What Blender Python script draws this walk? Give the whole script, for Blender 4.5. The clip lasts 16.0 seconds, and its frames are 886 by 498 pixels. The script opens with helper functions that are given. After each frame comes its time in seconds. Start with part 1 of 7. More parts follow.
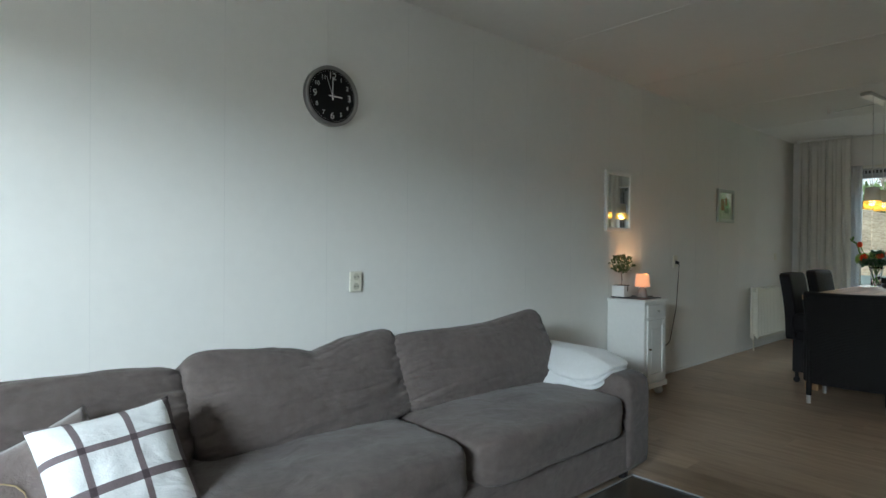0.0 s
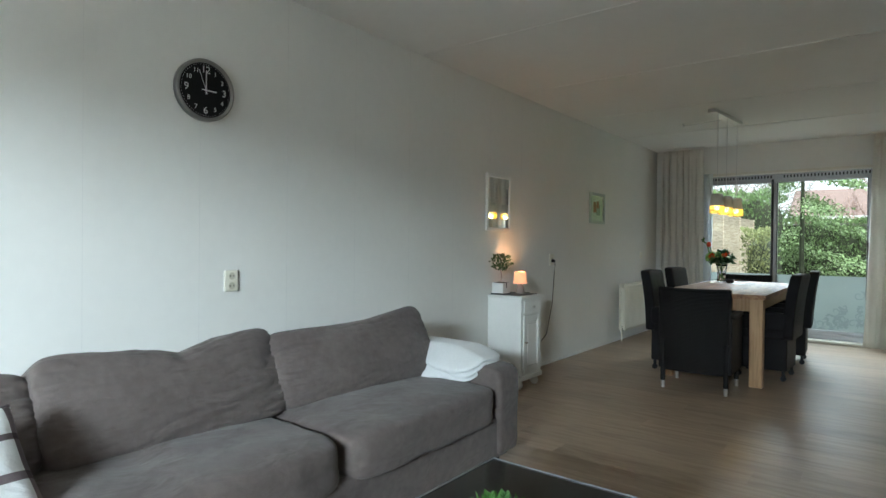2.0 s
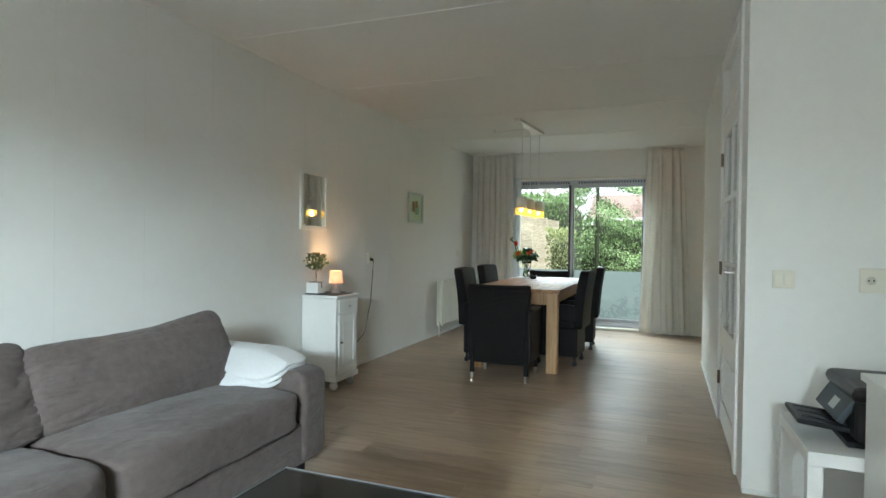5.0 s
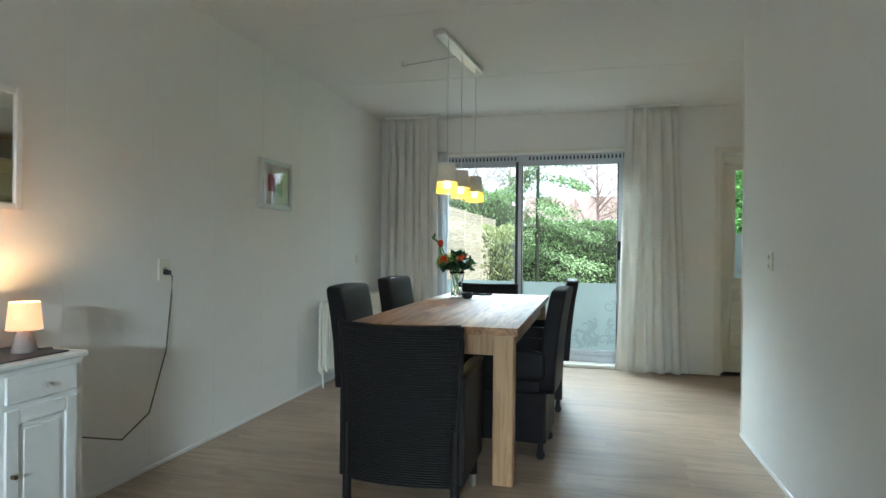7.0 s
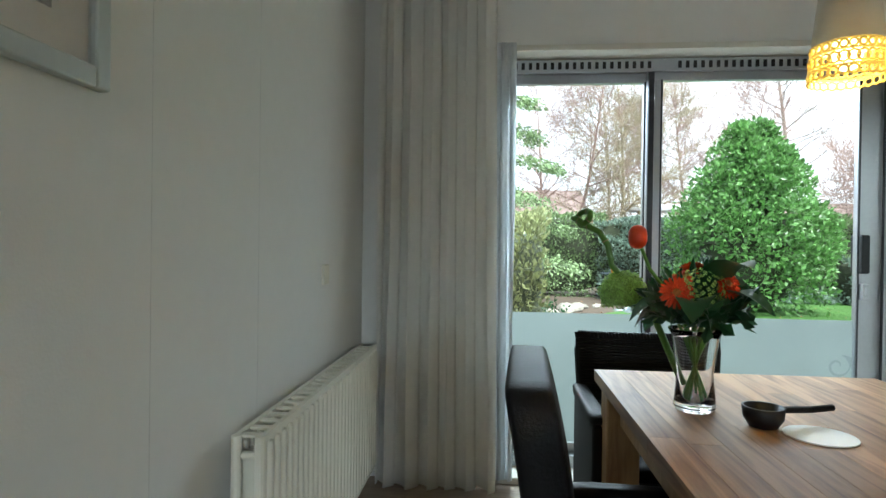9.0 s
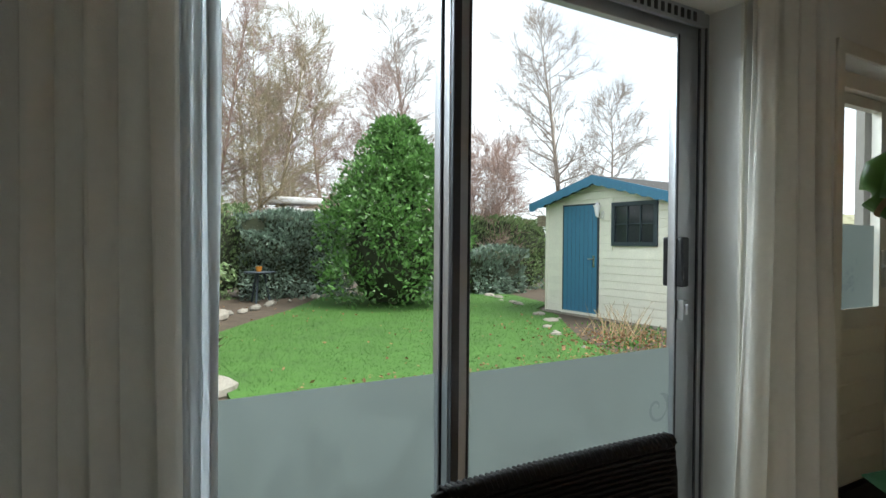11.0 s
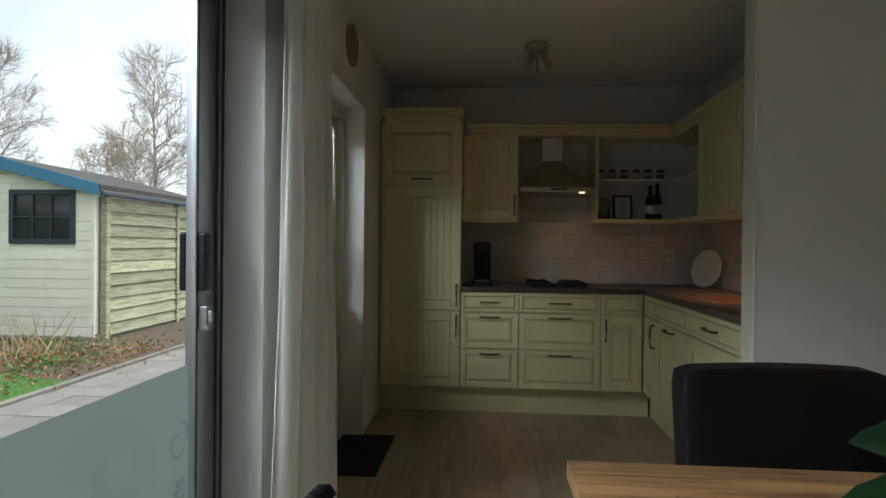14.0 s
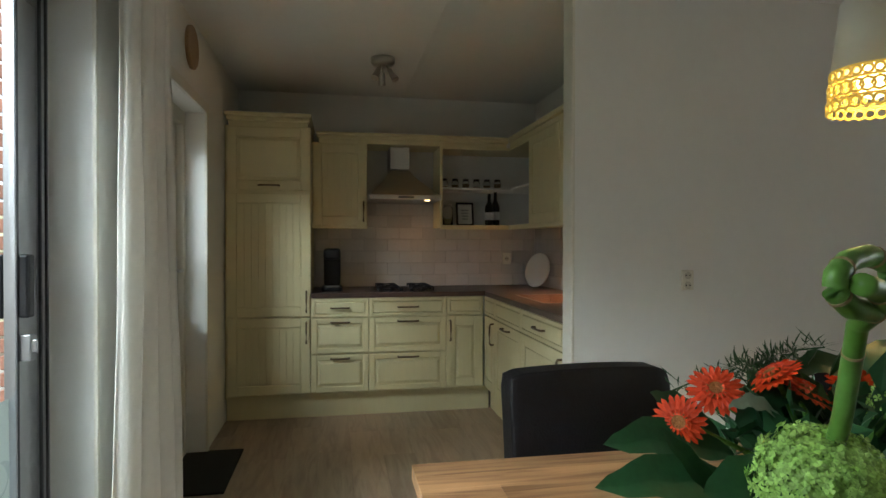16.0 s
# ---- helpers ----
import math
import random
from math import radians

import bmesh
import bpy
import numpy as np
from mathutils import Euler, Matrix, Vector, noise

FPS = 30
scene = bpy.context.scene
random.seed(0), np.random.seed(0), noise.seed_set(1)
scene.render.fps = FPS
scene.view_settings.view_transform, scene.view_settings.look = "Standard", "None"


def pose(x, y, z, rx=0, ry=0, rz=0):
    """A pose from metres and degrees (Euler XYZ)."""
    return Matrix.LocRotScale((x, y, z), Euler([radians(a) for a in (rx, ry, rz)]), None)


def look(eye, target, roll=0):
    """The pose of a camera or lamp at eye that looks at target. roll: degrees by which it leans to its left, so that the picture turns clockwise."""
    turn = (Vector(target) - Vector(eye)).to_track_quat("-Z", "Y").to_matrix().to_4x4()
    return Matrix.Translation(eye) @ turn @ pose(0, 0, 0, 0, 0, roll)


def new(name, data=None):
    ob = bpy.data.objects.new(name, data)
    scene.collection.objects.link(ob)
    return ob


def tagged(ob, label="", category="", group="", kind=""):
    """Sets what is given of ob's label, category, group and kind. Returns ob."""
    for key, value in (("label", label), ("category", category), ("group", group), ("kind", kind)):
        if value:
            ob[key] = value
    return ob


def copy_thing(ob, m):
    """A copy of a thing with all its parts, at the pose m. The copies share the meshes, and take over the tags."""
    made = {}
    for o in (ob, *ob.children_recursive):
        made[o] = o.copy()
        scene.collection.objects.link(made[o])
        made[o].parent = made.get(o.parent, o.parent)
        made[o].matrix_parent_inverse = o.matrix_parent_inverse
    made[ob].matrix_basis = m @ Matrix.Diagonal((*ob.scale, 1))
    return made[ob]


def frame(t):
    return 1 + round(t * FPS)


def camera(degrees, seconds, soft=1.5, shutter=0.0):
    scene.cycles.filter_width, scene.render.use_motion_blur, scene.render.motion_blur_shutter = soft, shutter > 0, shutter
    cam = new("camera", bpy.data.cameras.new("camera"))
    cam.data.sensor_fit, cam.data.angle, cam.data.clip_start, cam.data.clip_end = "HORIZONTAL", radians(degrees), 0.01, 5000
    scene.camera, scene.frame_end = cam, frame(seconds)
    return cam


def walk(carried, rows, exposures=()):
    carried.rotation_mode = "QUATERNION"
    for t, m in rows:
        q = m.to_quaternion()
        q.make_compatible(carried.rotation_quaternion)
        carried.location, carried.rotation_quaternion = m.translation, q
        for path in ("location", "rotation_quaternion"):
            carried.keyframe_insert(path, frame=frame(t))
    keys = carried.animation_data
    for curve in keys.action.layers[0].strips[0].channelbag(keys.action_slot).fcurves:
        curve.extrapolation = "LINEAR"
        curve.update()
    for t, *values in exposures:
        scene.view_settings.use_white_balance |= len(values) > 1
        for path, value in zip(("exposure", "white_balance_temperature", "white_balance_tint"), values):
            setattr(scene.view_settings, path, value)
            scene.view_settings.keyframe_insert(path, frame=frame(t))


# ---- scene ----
cam = camera(75.0, 16.0)
PATH = [
    (0, (2.543, 0.282, 1.166), (1.059, 1.623, 1.152), 0.4),
    (0.5, (2.569, 0.292, 1.158), (1.131, 1.682, 1.149), 0.4),
    (1, (2.607, 0.295, 1.164), (1.228, 1.743, 1.151), 0.5),
    (1.5, (2.636, 0.294, 1.166), (1.332, 1.81, 1.152), 0.5),
    (2, (2.662, 0.293, 1.169), (1.438, 1.875, 1.153), 0.6),
    (2.5, (2.694, 0.293, 1.18), (1.551, 1.934, 1.161), 0.7),
    (3, (2.722, 0.291, 1.179), (1.673, 1.994, 1.159), 0.8),
    (3.5, (2.735, 0.304, 1.174), (1.784, 2.063, 1.157), 0.7),
    (4, (2.751, 0.311, 1.178), (1.888, 2.115, 1.159), 0.8),
    (4.5, (2.762, 0.329, 1.175), (1.977, 2.168, 1.158), 0.8),
    (5, (2.761, 0.381, 1.186), (2.04, 2.246, 1.167), 0.8),
    (5.2, (2.731, 0.425, 1.176), (2.044, 2.304, 1.159), 0.8),
    (7.3, (2.002, 3.427, 1.155), (1.512, 5.366, 1.151), 0.7),
    (7.5, (1.843, 3.76, 1.183), (1.356, 5.7, 1.165), 0.8),
    (8, (1.472, 4.488, 1.153), (0.987, 6.428, 1.142), 1.1),
    (8.2, (1.313, 4.786, 1.151), (0.838, 6.729, 1.142), 1.1),
    (8.7, (0.885, 5.5, 1.16), (0.525, 7.467, 1.15), 0.9),
    (9.2, (0.58, 6.1, 1.185), (0.54, 8.1, 1.17), 0.7),
    (9.7, (0.47, 6.62, 1.215), (0.78, 8.596, 1.195), 0.5),
    (10.3, (0.446, 7.13, 1.235), (1.057, 9.034, 1.207), 0.4),
    (10.5, (0.472, 7.244, 1.225), (1.214, 9.101, 1.199), 0.6),
    (11, (0.551, 7.443, 1.223), (1.571, 9.163, 1.199), 0.5),
    (11.5, (0.648, 7.633, 1.207), (1.902, 9.191, 1.184), 0.5),
    (12, (0.698, 7.774, 1.192), (2.18, 9.117, 1.17), 0.8),
    (12.4, (0.739, 7.848, 1.179), (2.405, 8.955, 1.16), 0.6),
    (12.5, (0.724, 7.863, 1.181), (2.436, 8.898, 1.159), 0.8),
    (13, (0.746, 7.907, 1.175), (2.61, 8.632, 1.156), 0.8),
    (13.5, (0.711, 7.944, 1.204), (2.666, 8.364, 1.185), 0.7),
    (14, (0.657, 7.957, 1.215), (2.651, 8.112, 1.203), 0.6),
    (14.5, (0.608, 7.966, 1.239), (2.608, 7.923, 1.223), 0.5),
    (15, (0.575, 7.97, 1.262), (2.566, 7.776, 1.246), 0.4),
    (15.5, (0.554, 7.962, 1.277), (2.533, 7.671, 1.259), 0.2),
    (16, (0.543, 7.958, 1.286), (2.51, 7.599, 1.265), 0.1),
]

# ---- world, sun, large lights ----
EXPOSURES = [(0, 0.5, 5850, -1), (2.5, 1.02, 5850, -2), (5.2, 1.3, 5950, -3), (7.3, 1.5, 5500, -4), (8.2, 1.5, 5500, -4), (10.3, 0.45, 6250, 3), (11, 0.25, 6200, 3), (12, -0.15, 6100, 2), (12.6, -0.15, 6150, 2), (13.5, -0.1, 6150, 2), (14.5, 0.1, 6150, 2), (15.1, 0.35, 6200, 2), (16, 0.85, 6250, 2)]
walk(cam, [(t, look(eye, target, roll)) for t, eye, target, roll in PATH], EXPOSURES)

world = bpy.data.worlds.new("overcast_sky")
scene.world = world
world.use_nodes = True
wn, wl = world.node_tree.nodes, world.node_tree.links
sky = wn.new("ShaderNodeTexSky")
sky.sky_type = "NISHITA"
sky.sun_disc = False
sky.sun_elevation, sky.sun_rotation = radians(38), radians(120)
cloud_pos = wn.new("ShaderNodeTexCoord")
cloud = wn.new("ShaderNodeTexNoise")
cloud.inputs["Scale"].default_value, cloud.inputs["Detail"].default_value = 2.2, 6
cloud_ramp = wn.new("ShaderNodeValToRGB")
cloud_ramp.color_ramp.elements[0].position, cloud_ramp.color_ramp.elements[1].position = 0.36, 0.56
cloud_ramp.color_ramp.elements[0].color, cloud_ramp.color_ramp.elements[1].color = (0.66, 0.66, 0.66, 1), (1, 1, 1, 1)
cloud_mix = wn.new("ShaderNodeMixRGB")
cloud_mix.inputs[2].default_value = (9.4, 9.6, 10.0, 1)
wl.new(cloud_pos.outputs["Generated"], cloud.inputs["Vector"])
wl.new(cloud.outputs["Fac"], cloud_ramp.inputs["Fac"])
wl.new(cloud_ramp.outputs["Color"], cloud_mix.inputs[0])
wl.new(sky.outputs["Color"], cloud_mix.inputs[1])
wl.new(cloud_mix.outputs["Color"], wn["Background"].inputs["Color"])
wn["Background"].inputs["Strength"].default_value = 0.13


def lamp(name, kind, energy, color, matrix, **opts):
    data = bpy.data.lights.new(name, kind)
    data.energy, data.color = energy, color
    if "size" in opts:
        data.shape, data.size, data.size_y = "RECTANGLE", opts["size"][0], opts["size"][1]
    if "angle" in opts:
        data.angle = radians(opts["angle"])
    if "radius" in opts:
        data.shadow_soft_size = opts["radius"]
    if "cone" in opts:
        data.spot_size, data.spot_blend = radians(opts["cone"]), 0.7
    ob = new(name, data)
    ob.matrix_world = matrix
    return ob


lamp("sun", "SUN", 5.0, (1.0, 0.95, 0.88), look((0, 0, 20), (-4, 6, 8)), angle=40)
# area lamp added outside the front window, in place of sky light
lamp("front_window_light", "AREA", 530, (0.87, 0.93, 1.0), look((4.3, -4.2, 2.46), (0.6, 0.2, 1.25)), size=(3.4, 0.4))
# added area lamp above the view: extra light through sliding window and back door
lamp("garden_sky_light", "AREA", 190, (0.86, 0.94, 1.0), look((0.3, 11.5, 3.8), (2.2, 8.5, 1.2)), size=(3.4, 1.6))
lamp("cupboard_spot", "SPOT", 32, (1.0, 0.52, 0.22), look((4.15, 6.42, 1.38), (4.2, 6.35, 0.8)), cone=120, radius=0.03)
lamp("hood_spot", "SPOT", 0.7, (1.0, 0.5, 0.22), look((5.15, 7.3, 1.6), (5.3, 7.3, 0.9)), cone=110, radius=0.03)
lamp("table_lamp_bulb", "POINT", 2.2, (1.0, 0.55, 0.25), pose(0.19, 4.56, 0.928), radius=0.015)

# ---- materials ----


def mat(name, color, rough=0.6, metal=0.0, vary=0.12, scale=6.0, bump=0.0, bump_scale=60.0, piece=0.0, stretch=(1, 1, 1),
        spec=0.5, sheen=0.0, alpha=None, island=0.0, crease=None):
    """A surface with two scales of variation in its colour and a fine relief."""
    m = bpy.data.materials.new(name)
    m.use_nodes = True
    n, l = m.node_tree.nodes, m.node_tree.links
    b = n["Principled BSDF"]
    geo = n.new("ShaderNodeNewGeometry")
    mp = n.new("ShaderNodeMapping")
    mp.inputs["Scale"].default_value = stretch
    l.new(geo.outputs["Position"], mp.inputs["Vector"])
    big, small = n.new("ShaderNodeTexNoise"), n.new("ShaderNodeTexNoise")
    big.inputs["Scale"].default_value, big.inputs["Detail"].default_value = scale, 5
    small.inputs["Scale"].default_value, small.inputs["Detail"].default_value = scale * 9, 4
    l.new(mp.outputs["Vector"], big.inputs["Vector"])
    l.new(mp.outputs["Vector"], small.inputs["Vector"])
    add = n.new("ShaderNodeMath")
    add.operation = "ADD"
    l.new(big.outputs["Fac"], add.inputs[0])
    l.new(small.outputs["Fac"], add.inputs[1])
    rng = n.new("ShaderNodeMapRange")
    rng.inputs["From Min"].default_value, rng.inputs["From Max"].default_value = 0.6, 1.4
    rng.inputs["To Min"].default_value, rng.inputs["To Max"].default_value = 1 - vary, 1 + vary
    l.new(add.outputs[0], rng.inputs["Value"])
    value = rng.outputs["Result"]
    if piece or island:
        info = n.new("ShaderNodeObjectInfo")
        r2 = n.new("ShaderNodeMapRange")
        r2.inputs["To Min"].default_value, r2.inputs["To Max"].default_value = 1 - (piece or island), 1 + (piece or island)
        l.new(info.outputs["Random"] if piece else geo.outputs["Random Per Island"], r2.inputs["Value"])
        mul = n.new("ShaderNodeMath")
        mul.operation = "MULTIPLY"
        l.new(value, mul.inputs[0])
        l.new(r2.outputs["Result"], mul.inputs[1])
        value = mul.outputs[0]
    hsv = n.new("ShaderNodeHueSaturation")
    hsv.inputs["Color"].default_value = (*color, 1)
    l.new(value, hsv.inputs["Value"])
    l.new(hsv.outputs["Color"], b.inputs["Base Color"])
    b.inputs["Roughness"].default_value, b.inputs["Metallic"].default_value = rough, metal
    b.inputs["Specular IOR Level"].default_value = spec
    if sheen:
        b.inputs["Sheen Weight"].default_value = sheen
    if bump:
        t = n.new("ShaderNodeTexNoise")
        t.inputs["Scale"].default_value, t.inputs["Detail"].default_value = bump_scale, 4
        l.new(mp.outputs["Vector"], t.inputs["Vector"])
        bp = n.new("ShaderNodeBump")
        bp.inputs["Strength"].default_value, bp.inputs["Distance"].default_value = bump, 0.004
        l.new(t.outputs["Fac"], bp.inputs["Height"])
        l.new(bp.outputs["Normal"], b.inputs["Normal"])
        if crease:
            # long soft folds in the cloth
            fold_map, fold = n.new("ShaderNodeMapping"), n.new("ShaderNodeTexNoise")
            fold_map.inputs["Scale"].default_value = crease[0]
            fold.inputs["Scale"].default_value, fold.inputs["Detail"].default_value, fold.inputs["Distortion"].default_value = 1.0, 3, 0.8
            l.new(geo.outputs["Position"], fold_map.inputs["Vector"])
            l.new(fold_map.outputs["Vector"], fold.inputs["Vector"])
            fb = n.new("ShaderNodeBump")
            fb.inputs["Strength"].default_value, fb.inputs["Distance"].default_value = crease[1], 0.03
            l.new(fold.outputs["Fac"], fb.inputs["Height"])
            l.new(fb.outputs["Normal"], bp.inputs["Normal"])
    return m


def wood(name, dark, light, rough=0.45, along=(1, 14, 14), piece=0.15, knots=True):
    m = mat(name, light, rough, vary=0.1, scale=3, bump=0.12, bump_scale=25, stretch=along, piece=piece)
    n, l = m.node_tree.nodes, m.node_tree.links
    hsv = [x for x in n if x.type == "HUE_SAT"][0]
    mp = [x for x in n if x.type == "MAPPING"][0]
    info = n.new("ShaderNodeObjectInfo")
    off = n.new("ShaderNodeVectorMath")
    off.operation = "MULTIPLY_ADD"
    off.inputs[1].default_value = (37, 53, 29)
    comb = n.new("ShaderNodeCombineXYZ")
    for i in range(3):
        l.new(info.outputs["Random"], comb.inputs[i])
    l.new(comb.outputs[0], off.inputs[0])
    l.new(mp.outputs["Vector"], off.inputs[2])
    g = n.new("ShaderNodeTexNoise")
    g.inputs["Scale"].default_value, g.inputs["Detail"].default_value, g.inputs["Distortion"].default_value = 2.2, 7, 1.2
    l.new(off.outputs[0], g.inputs["Vector"])
    ramp = n.new("ShaderNodeValToRGB")
    ramp.color_ramp.elements[0].position, ramp.color_ramp.elements[1].position = 0.33, 0.58
    ramp.color_ramp.elements[0].color, ramp.color_ramp.elements[1].color = (*dark, 1), (*light, 1)
    l.new(g.outputs["Fac"], ramp.inputs["Fac"])
    l.new(ramp.outputs["Color"], hsv.inputs["Color"])
    return m


def glass(name, color=(1, 1, 1), rough=0.0, ior=1.45):
    m = bpy.data.materials.new(name)
    m.use_nodes = True
    b = m.node_tree.nodes["Principled BSDF"]
    b.inputs["Base Color"].default_value = (*color, 1)
    b.inputs["Transmission Weight"].default_value, b.inputs["Roughness"].default_value, b.inputs["IOR"].default_value = 1, rough, ior
    return m


def glow(name, color, strength):
    m = bpy.data.materials.new(name)
    m.use_nodes = True
    b = m.node_tree.nodes["Principled BSDF"]
    b.inputs["Base Color"].default_value = (*color, 1)
    b.inputs["Emission Color"].default_value, b.inputs["Emission Strength"].default_value = (*color, 1), strength
    return m


def thin(name, color, through_share, rough=0.8, **kw):
    """A thin sheet (cloth, leaf) that lets part of the light through."""
    m = mat(name, color, rough, **kw)
    n, l = m.node_tree.nodes, m.node_tree.links
    b, out = n["Principled BSDF"], n["Material Output"]
    tr = n.new("ShaderNodeBsdfTranslucent")
    l.new([x for x in n if x.type == "HUE_SAT"][0].outputs["Color"], tr.inputs["Color"])
    mx = n.new("ShaderNodeMixShader")
    mx.inputs[0].default_value = through_share
    l.new(b.outputs[0], mx.inputs[1])
    l.new(tr.outputs[0], mx.inputs[2])
    l.new(mx.outputs[0], out.inputs["Surface"])
    return m


M_SEAM = mat("wallpaper_joint", (0.70, 0.69, 0.66), 0.9)
M_WALL = mat("white_wallpaper", (0.80, 0.79, 0.75), 0.85, vary=0.02, scale=2, bump=0.10, bump_scale=160)
M_CEIL = mat("white_ceiling_paint", (0.78, 0.77, 0.74), 0.9, vary=0.02, scale=2, bump=0.12, bump_scale=120)
M_WHITE = mat("white_gloss_paint", (0.80, 0.80, 0.77), 0.35, vary=0.03, scale=4)
M_CREAM_TRIM = mat("cream_paint", (0.74, 0.71, 0.62), 0.4, vary=0.04, scale=4)
M_FLOOR = wood("oak_laminate", (0.31, 0.225, 0.155), (0.41, 0.31, 0.22), 0.36, (1.1, 9, 9), 0.12)
M_GAP = mat("dark_joint", (0.12, 0.09, 0.07), 0.9)
M_SOFA = mat("grey_brown_suede", (0.122, 0.1, 0.093), 0.9, vary=0.22, scale=3.0, bump=0.3, bump_scale=220, sheen=0.15, spec=0.15, crease=((7, 5, 11), 0.55))
M_BLANKET = mat("white_fleece", (0.66, 0.67, 0.67), 0.95, vary=0.05, scale=8, bump=0.6, bump_scale=120, sheen=0.3)
M_BLACK_GLOSS = mat("black_gloss_lacquer", (0.012, 0.012, 0.014), 0.12, vary=0.1)
M_BLACK = mat("black_plastic", (0.012, 0.012, 0.014), 0.4, vary=0.1, spec=0.3)
M_LEATHER = mat("black_leather", (0.009, 0.008, 0.009), 0.5, vary=0.2, scale=8, bump=0.3, bump_scale=180, spec=0.14)
M_WICKER = mat("black_wicker", (0.009, 0.008, 0.008), 0.6, vary=0.25, scale=30, bump=0.5, bump_scale=90, spec=0.2)
M_CHROME = mat("brushed_steel", (0.62, 0.61, 0.59), 0.28, 1.0, vary=0.05)
M_ALU = mat("grey_aluminium", (0.42, 0.43, 0.45), 0.38, 0.85, vary=0.05)
M_ALU_DARK = mat("dark_anodised_aluminium", (0.055, 0.057, 0.065), 0.4, 0.6, vary=0.08)
M_TABLE = wood("oiled_acacia", (0.17, 0.075, 0.03), (0.40, 0.225, 0.105), 0.42, (14, 1.0, 14), 0.22)
M_LEG = wood("light_oak", (0.29, 0.16, 0.07), (0.44, 0.28, 0.14), 0.5, (14, 14, 1.0), 0.08)
M_CURTAIN = thin("cream_linen_curtain", (0.82, 0.80, 0.74), 0.30, 0.85, vary=0.04, scale=5, bump=0.35, bump_scale=300)
M_NET = thin("white_sheer", (0.85, 0.87, 0.88), 0.55, 0.85, vary=0.03, scale=5)
M_RAD = mat("cream_radiator_enamel", (0.76, 0.73, 0.62), 0.35, vary=0.03)
M_KITCHEN = mat("cream_kitchen_lacquer", (0.72, 0.645, 0.39), 0.42, vary=0.04, scale=3, bump=0.08, bump_scale=40, stretch=(1, 1, 0.3))
M_TOP = mat("dark_brown_worktop", (0.095, 0.06, 0.05), 0.3, vary=0.3, scale=14)
M_TILE = mat("glazed_cream_tile", (0.60, 0.565, 0.53), 0.2, vary=0.05, scale=6, piece=0.08, bump=0.15, bump_scale=14)
M_GROUT = mat("pale_grout", (0.5, 0.47, 0.43), 0.9, vary=0.06)
M_BRONZE = mat("antique_bronze", (0.16, 0.115, 0.07), 0.42, 0.85, vary=0.15)
M_STEEL = mat("stainless_steel", (0.55, 0.52, 0.49), 0.3, 1.0, vary=0.06, stretch=(1, 1, 20))
M_GLASS = glass("clear_glass")
M_PANE = glass("window_glass", (1, 1, 1), 0.0, 1.03)
M_MIRROR = mat("mirror_silver", (0.86, 0.88, 0.87), 0.02, 1.0, vary=0.0)
M_SOCKET_WELL = mat("shaded_socket_plastic", (0.55, 0.52, 0.42), 0.4, vary=0.03)
M_SOCKET = mat("cream_socket_plastic", (0.76, 0.73, 0.62), 0.35, vary=0.02)
M_CORD = mat("dark_cord", (0.10, 0.09, 0.075), 0.6)
M_MAT = mat("black_doormat", (0.02, 0.019, 0.018), 0.95, vary=0.3, scale=30, bump=0.8, bump_scale=260)
M_PLANTER = mat("white_ceramic", (0.78, 0.78, 0.76), 0.3, vary=0.02)
M_SOIL = mat("potting_soil", (0.03, 0.022, 0.016), 0.95, vary=0.4, scale=40)
M_LEAF = thin("green_leaf", (0.075, 0.20, 0.035), 0.25, 0.5, vary=0.2, scale=20, island=0.35)
M_ROSEMARY = thin("rosemary_leaf", (0.07, 0.12, 0.05), 0.2, 0.6, vary=0.2, scale=20, island=0.3)
M_PALELEAF = thin("pale_leaf", (0.22, 0.27, 0.19), 0.2, 0.5, vary=0.12, scale=20)
M_LEAF_DARK = thin("dark_green_leaf", (0.022, 0.085, 0.03), 0.15, 0.35, vary=0.2, scale=14, island=0.25)
M_STEM = mat("green_stem", (0.10, 0.23, 0.035), 0.35, vary=0.15, scale=18)
M_BARK = mat("grey_brown_bark", (0.33, 0.285, 0.245), 0.9, vary=0.25, scale=6, bump=0.7, bump_scale=40)
M_BARK2 = mat("reddish_twig_bark", (0.38, 0.27, 0.23), 0.9, vary=0.25, scale=5)
M_BARK3 = mat("yellowish_bark", (0.36, 0.31, 0.2), 0.9, vary=0.25, scale=5)
M_GERBERA = thin("orange_red_petal", (0.66, 0.055, 0.008), 0.2, 0.5, vary=0.12, scale=30, island=0.15)
M_GERB_EYE = mat("gerbera_eye", (0.30, 0.12, 0.03), 0.8, vary=0.4, scale=80, bump=0.8, bump_scale=400)
M_HYDRANGEA = thin("lime_green_petal", (0.36, 0.56, 0.14), 0.3, 0.55, vary=0.15, scale=30, island=0.3)
M_SHADE = thin("white_lampshade", (0.74, 0.74, 0.70), 0.12, 0.6, vary=0.03)
M_LACE = glow("lit_lace", (1.0, 0.72, 0.16), 0.09)
M_BULB = glow("lit_bulb", (1.0, 0.72, 0.35), 4.0)
M_PINK_SHADE = glow("lit_pink_shade", (1.0, 0.40, 0.20), 0.52)
M_STONEGREY = mat("grey_stone_lamp_base", (0.26, 0.22, 0.20), 0.6, vary=0.2, scale=20)
M_PICFRAME = mat("pale_grey_frame", (0.50, 0.54, 0.52), 0.35, vary=0.04)
M_PAPER = mat("white_paper", (0.78, 0.78, 0.76), 0.6, vary=0.02)
M_RED = mat("dark_red_print", (0.36, 0.06, 0.05), 0.6, vary=0.2, scale=20)
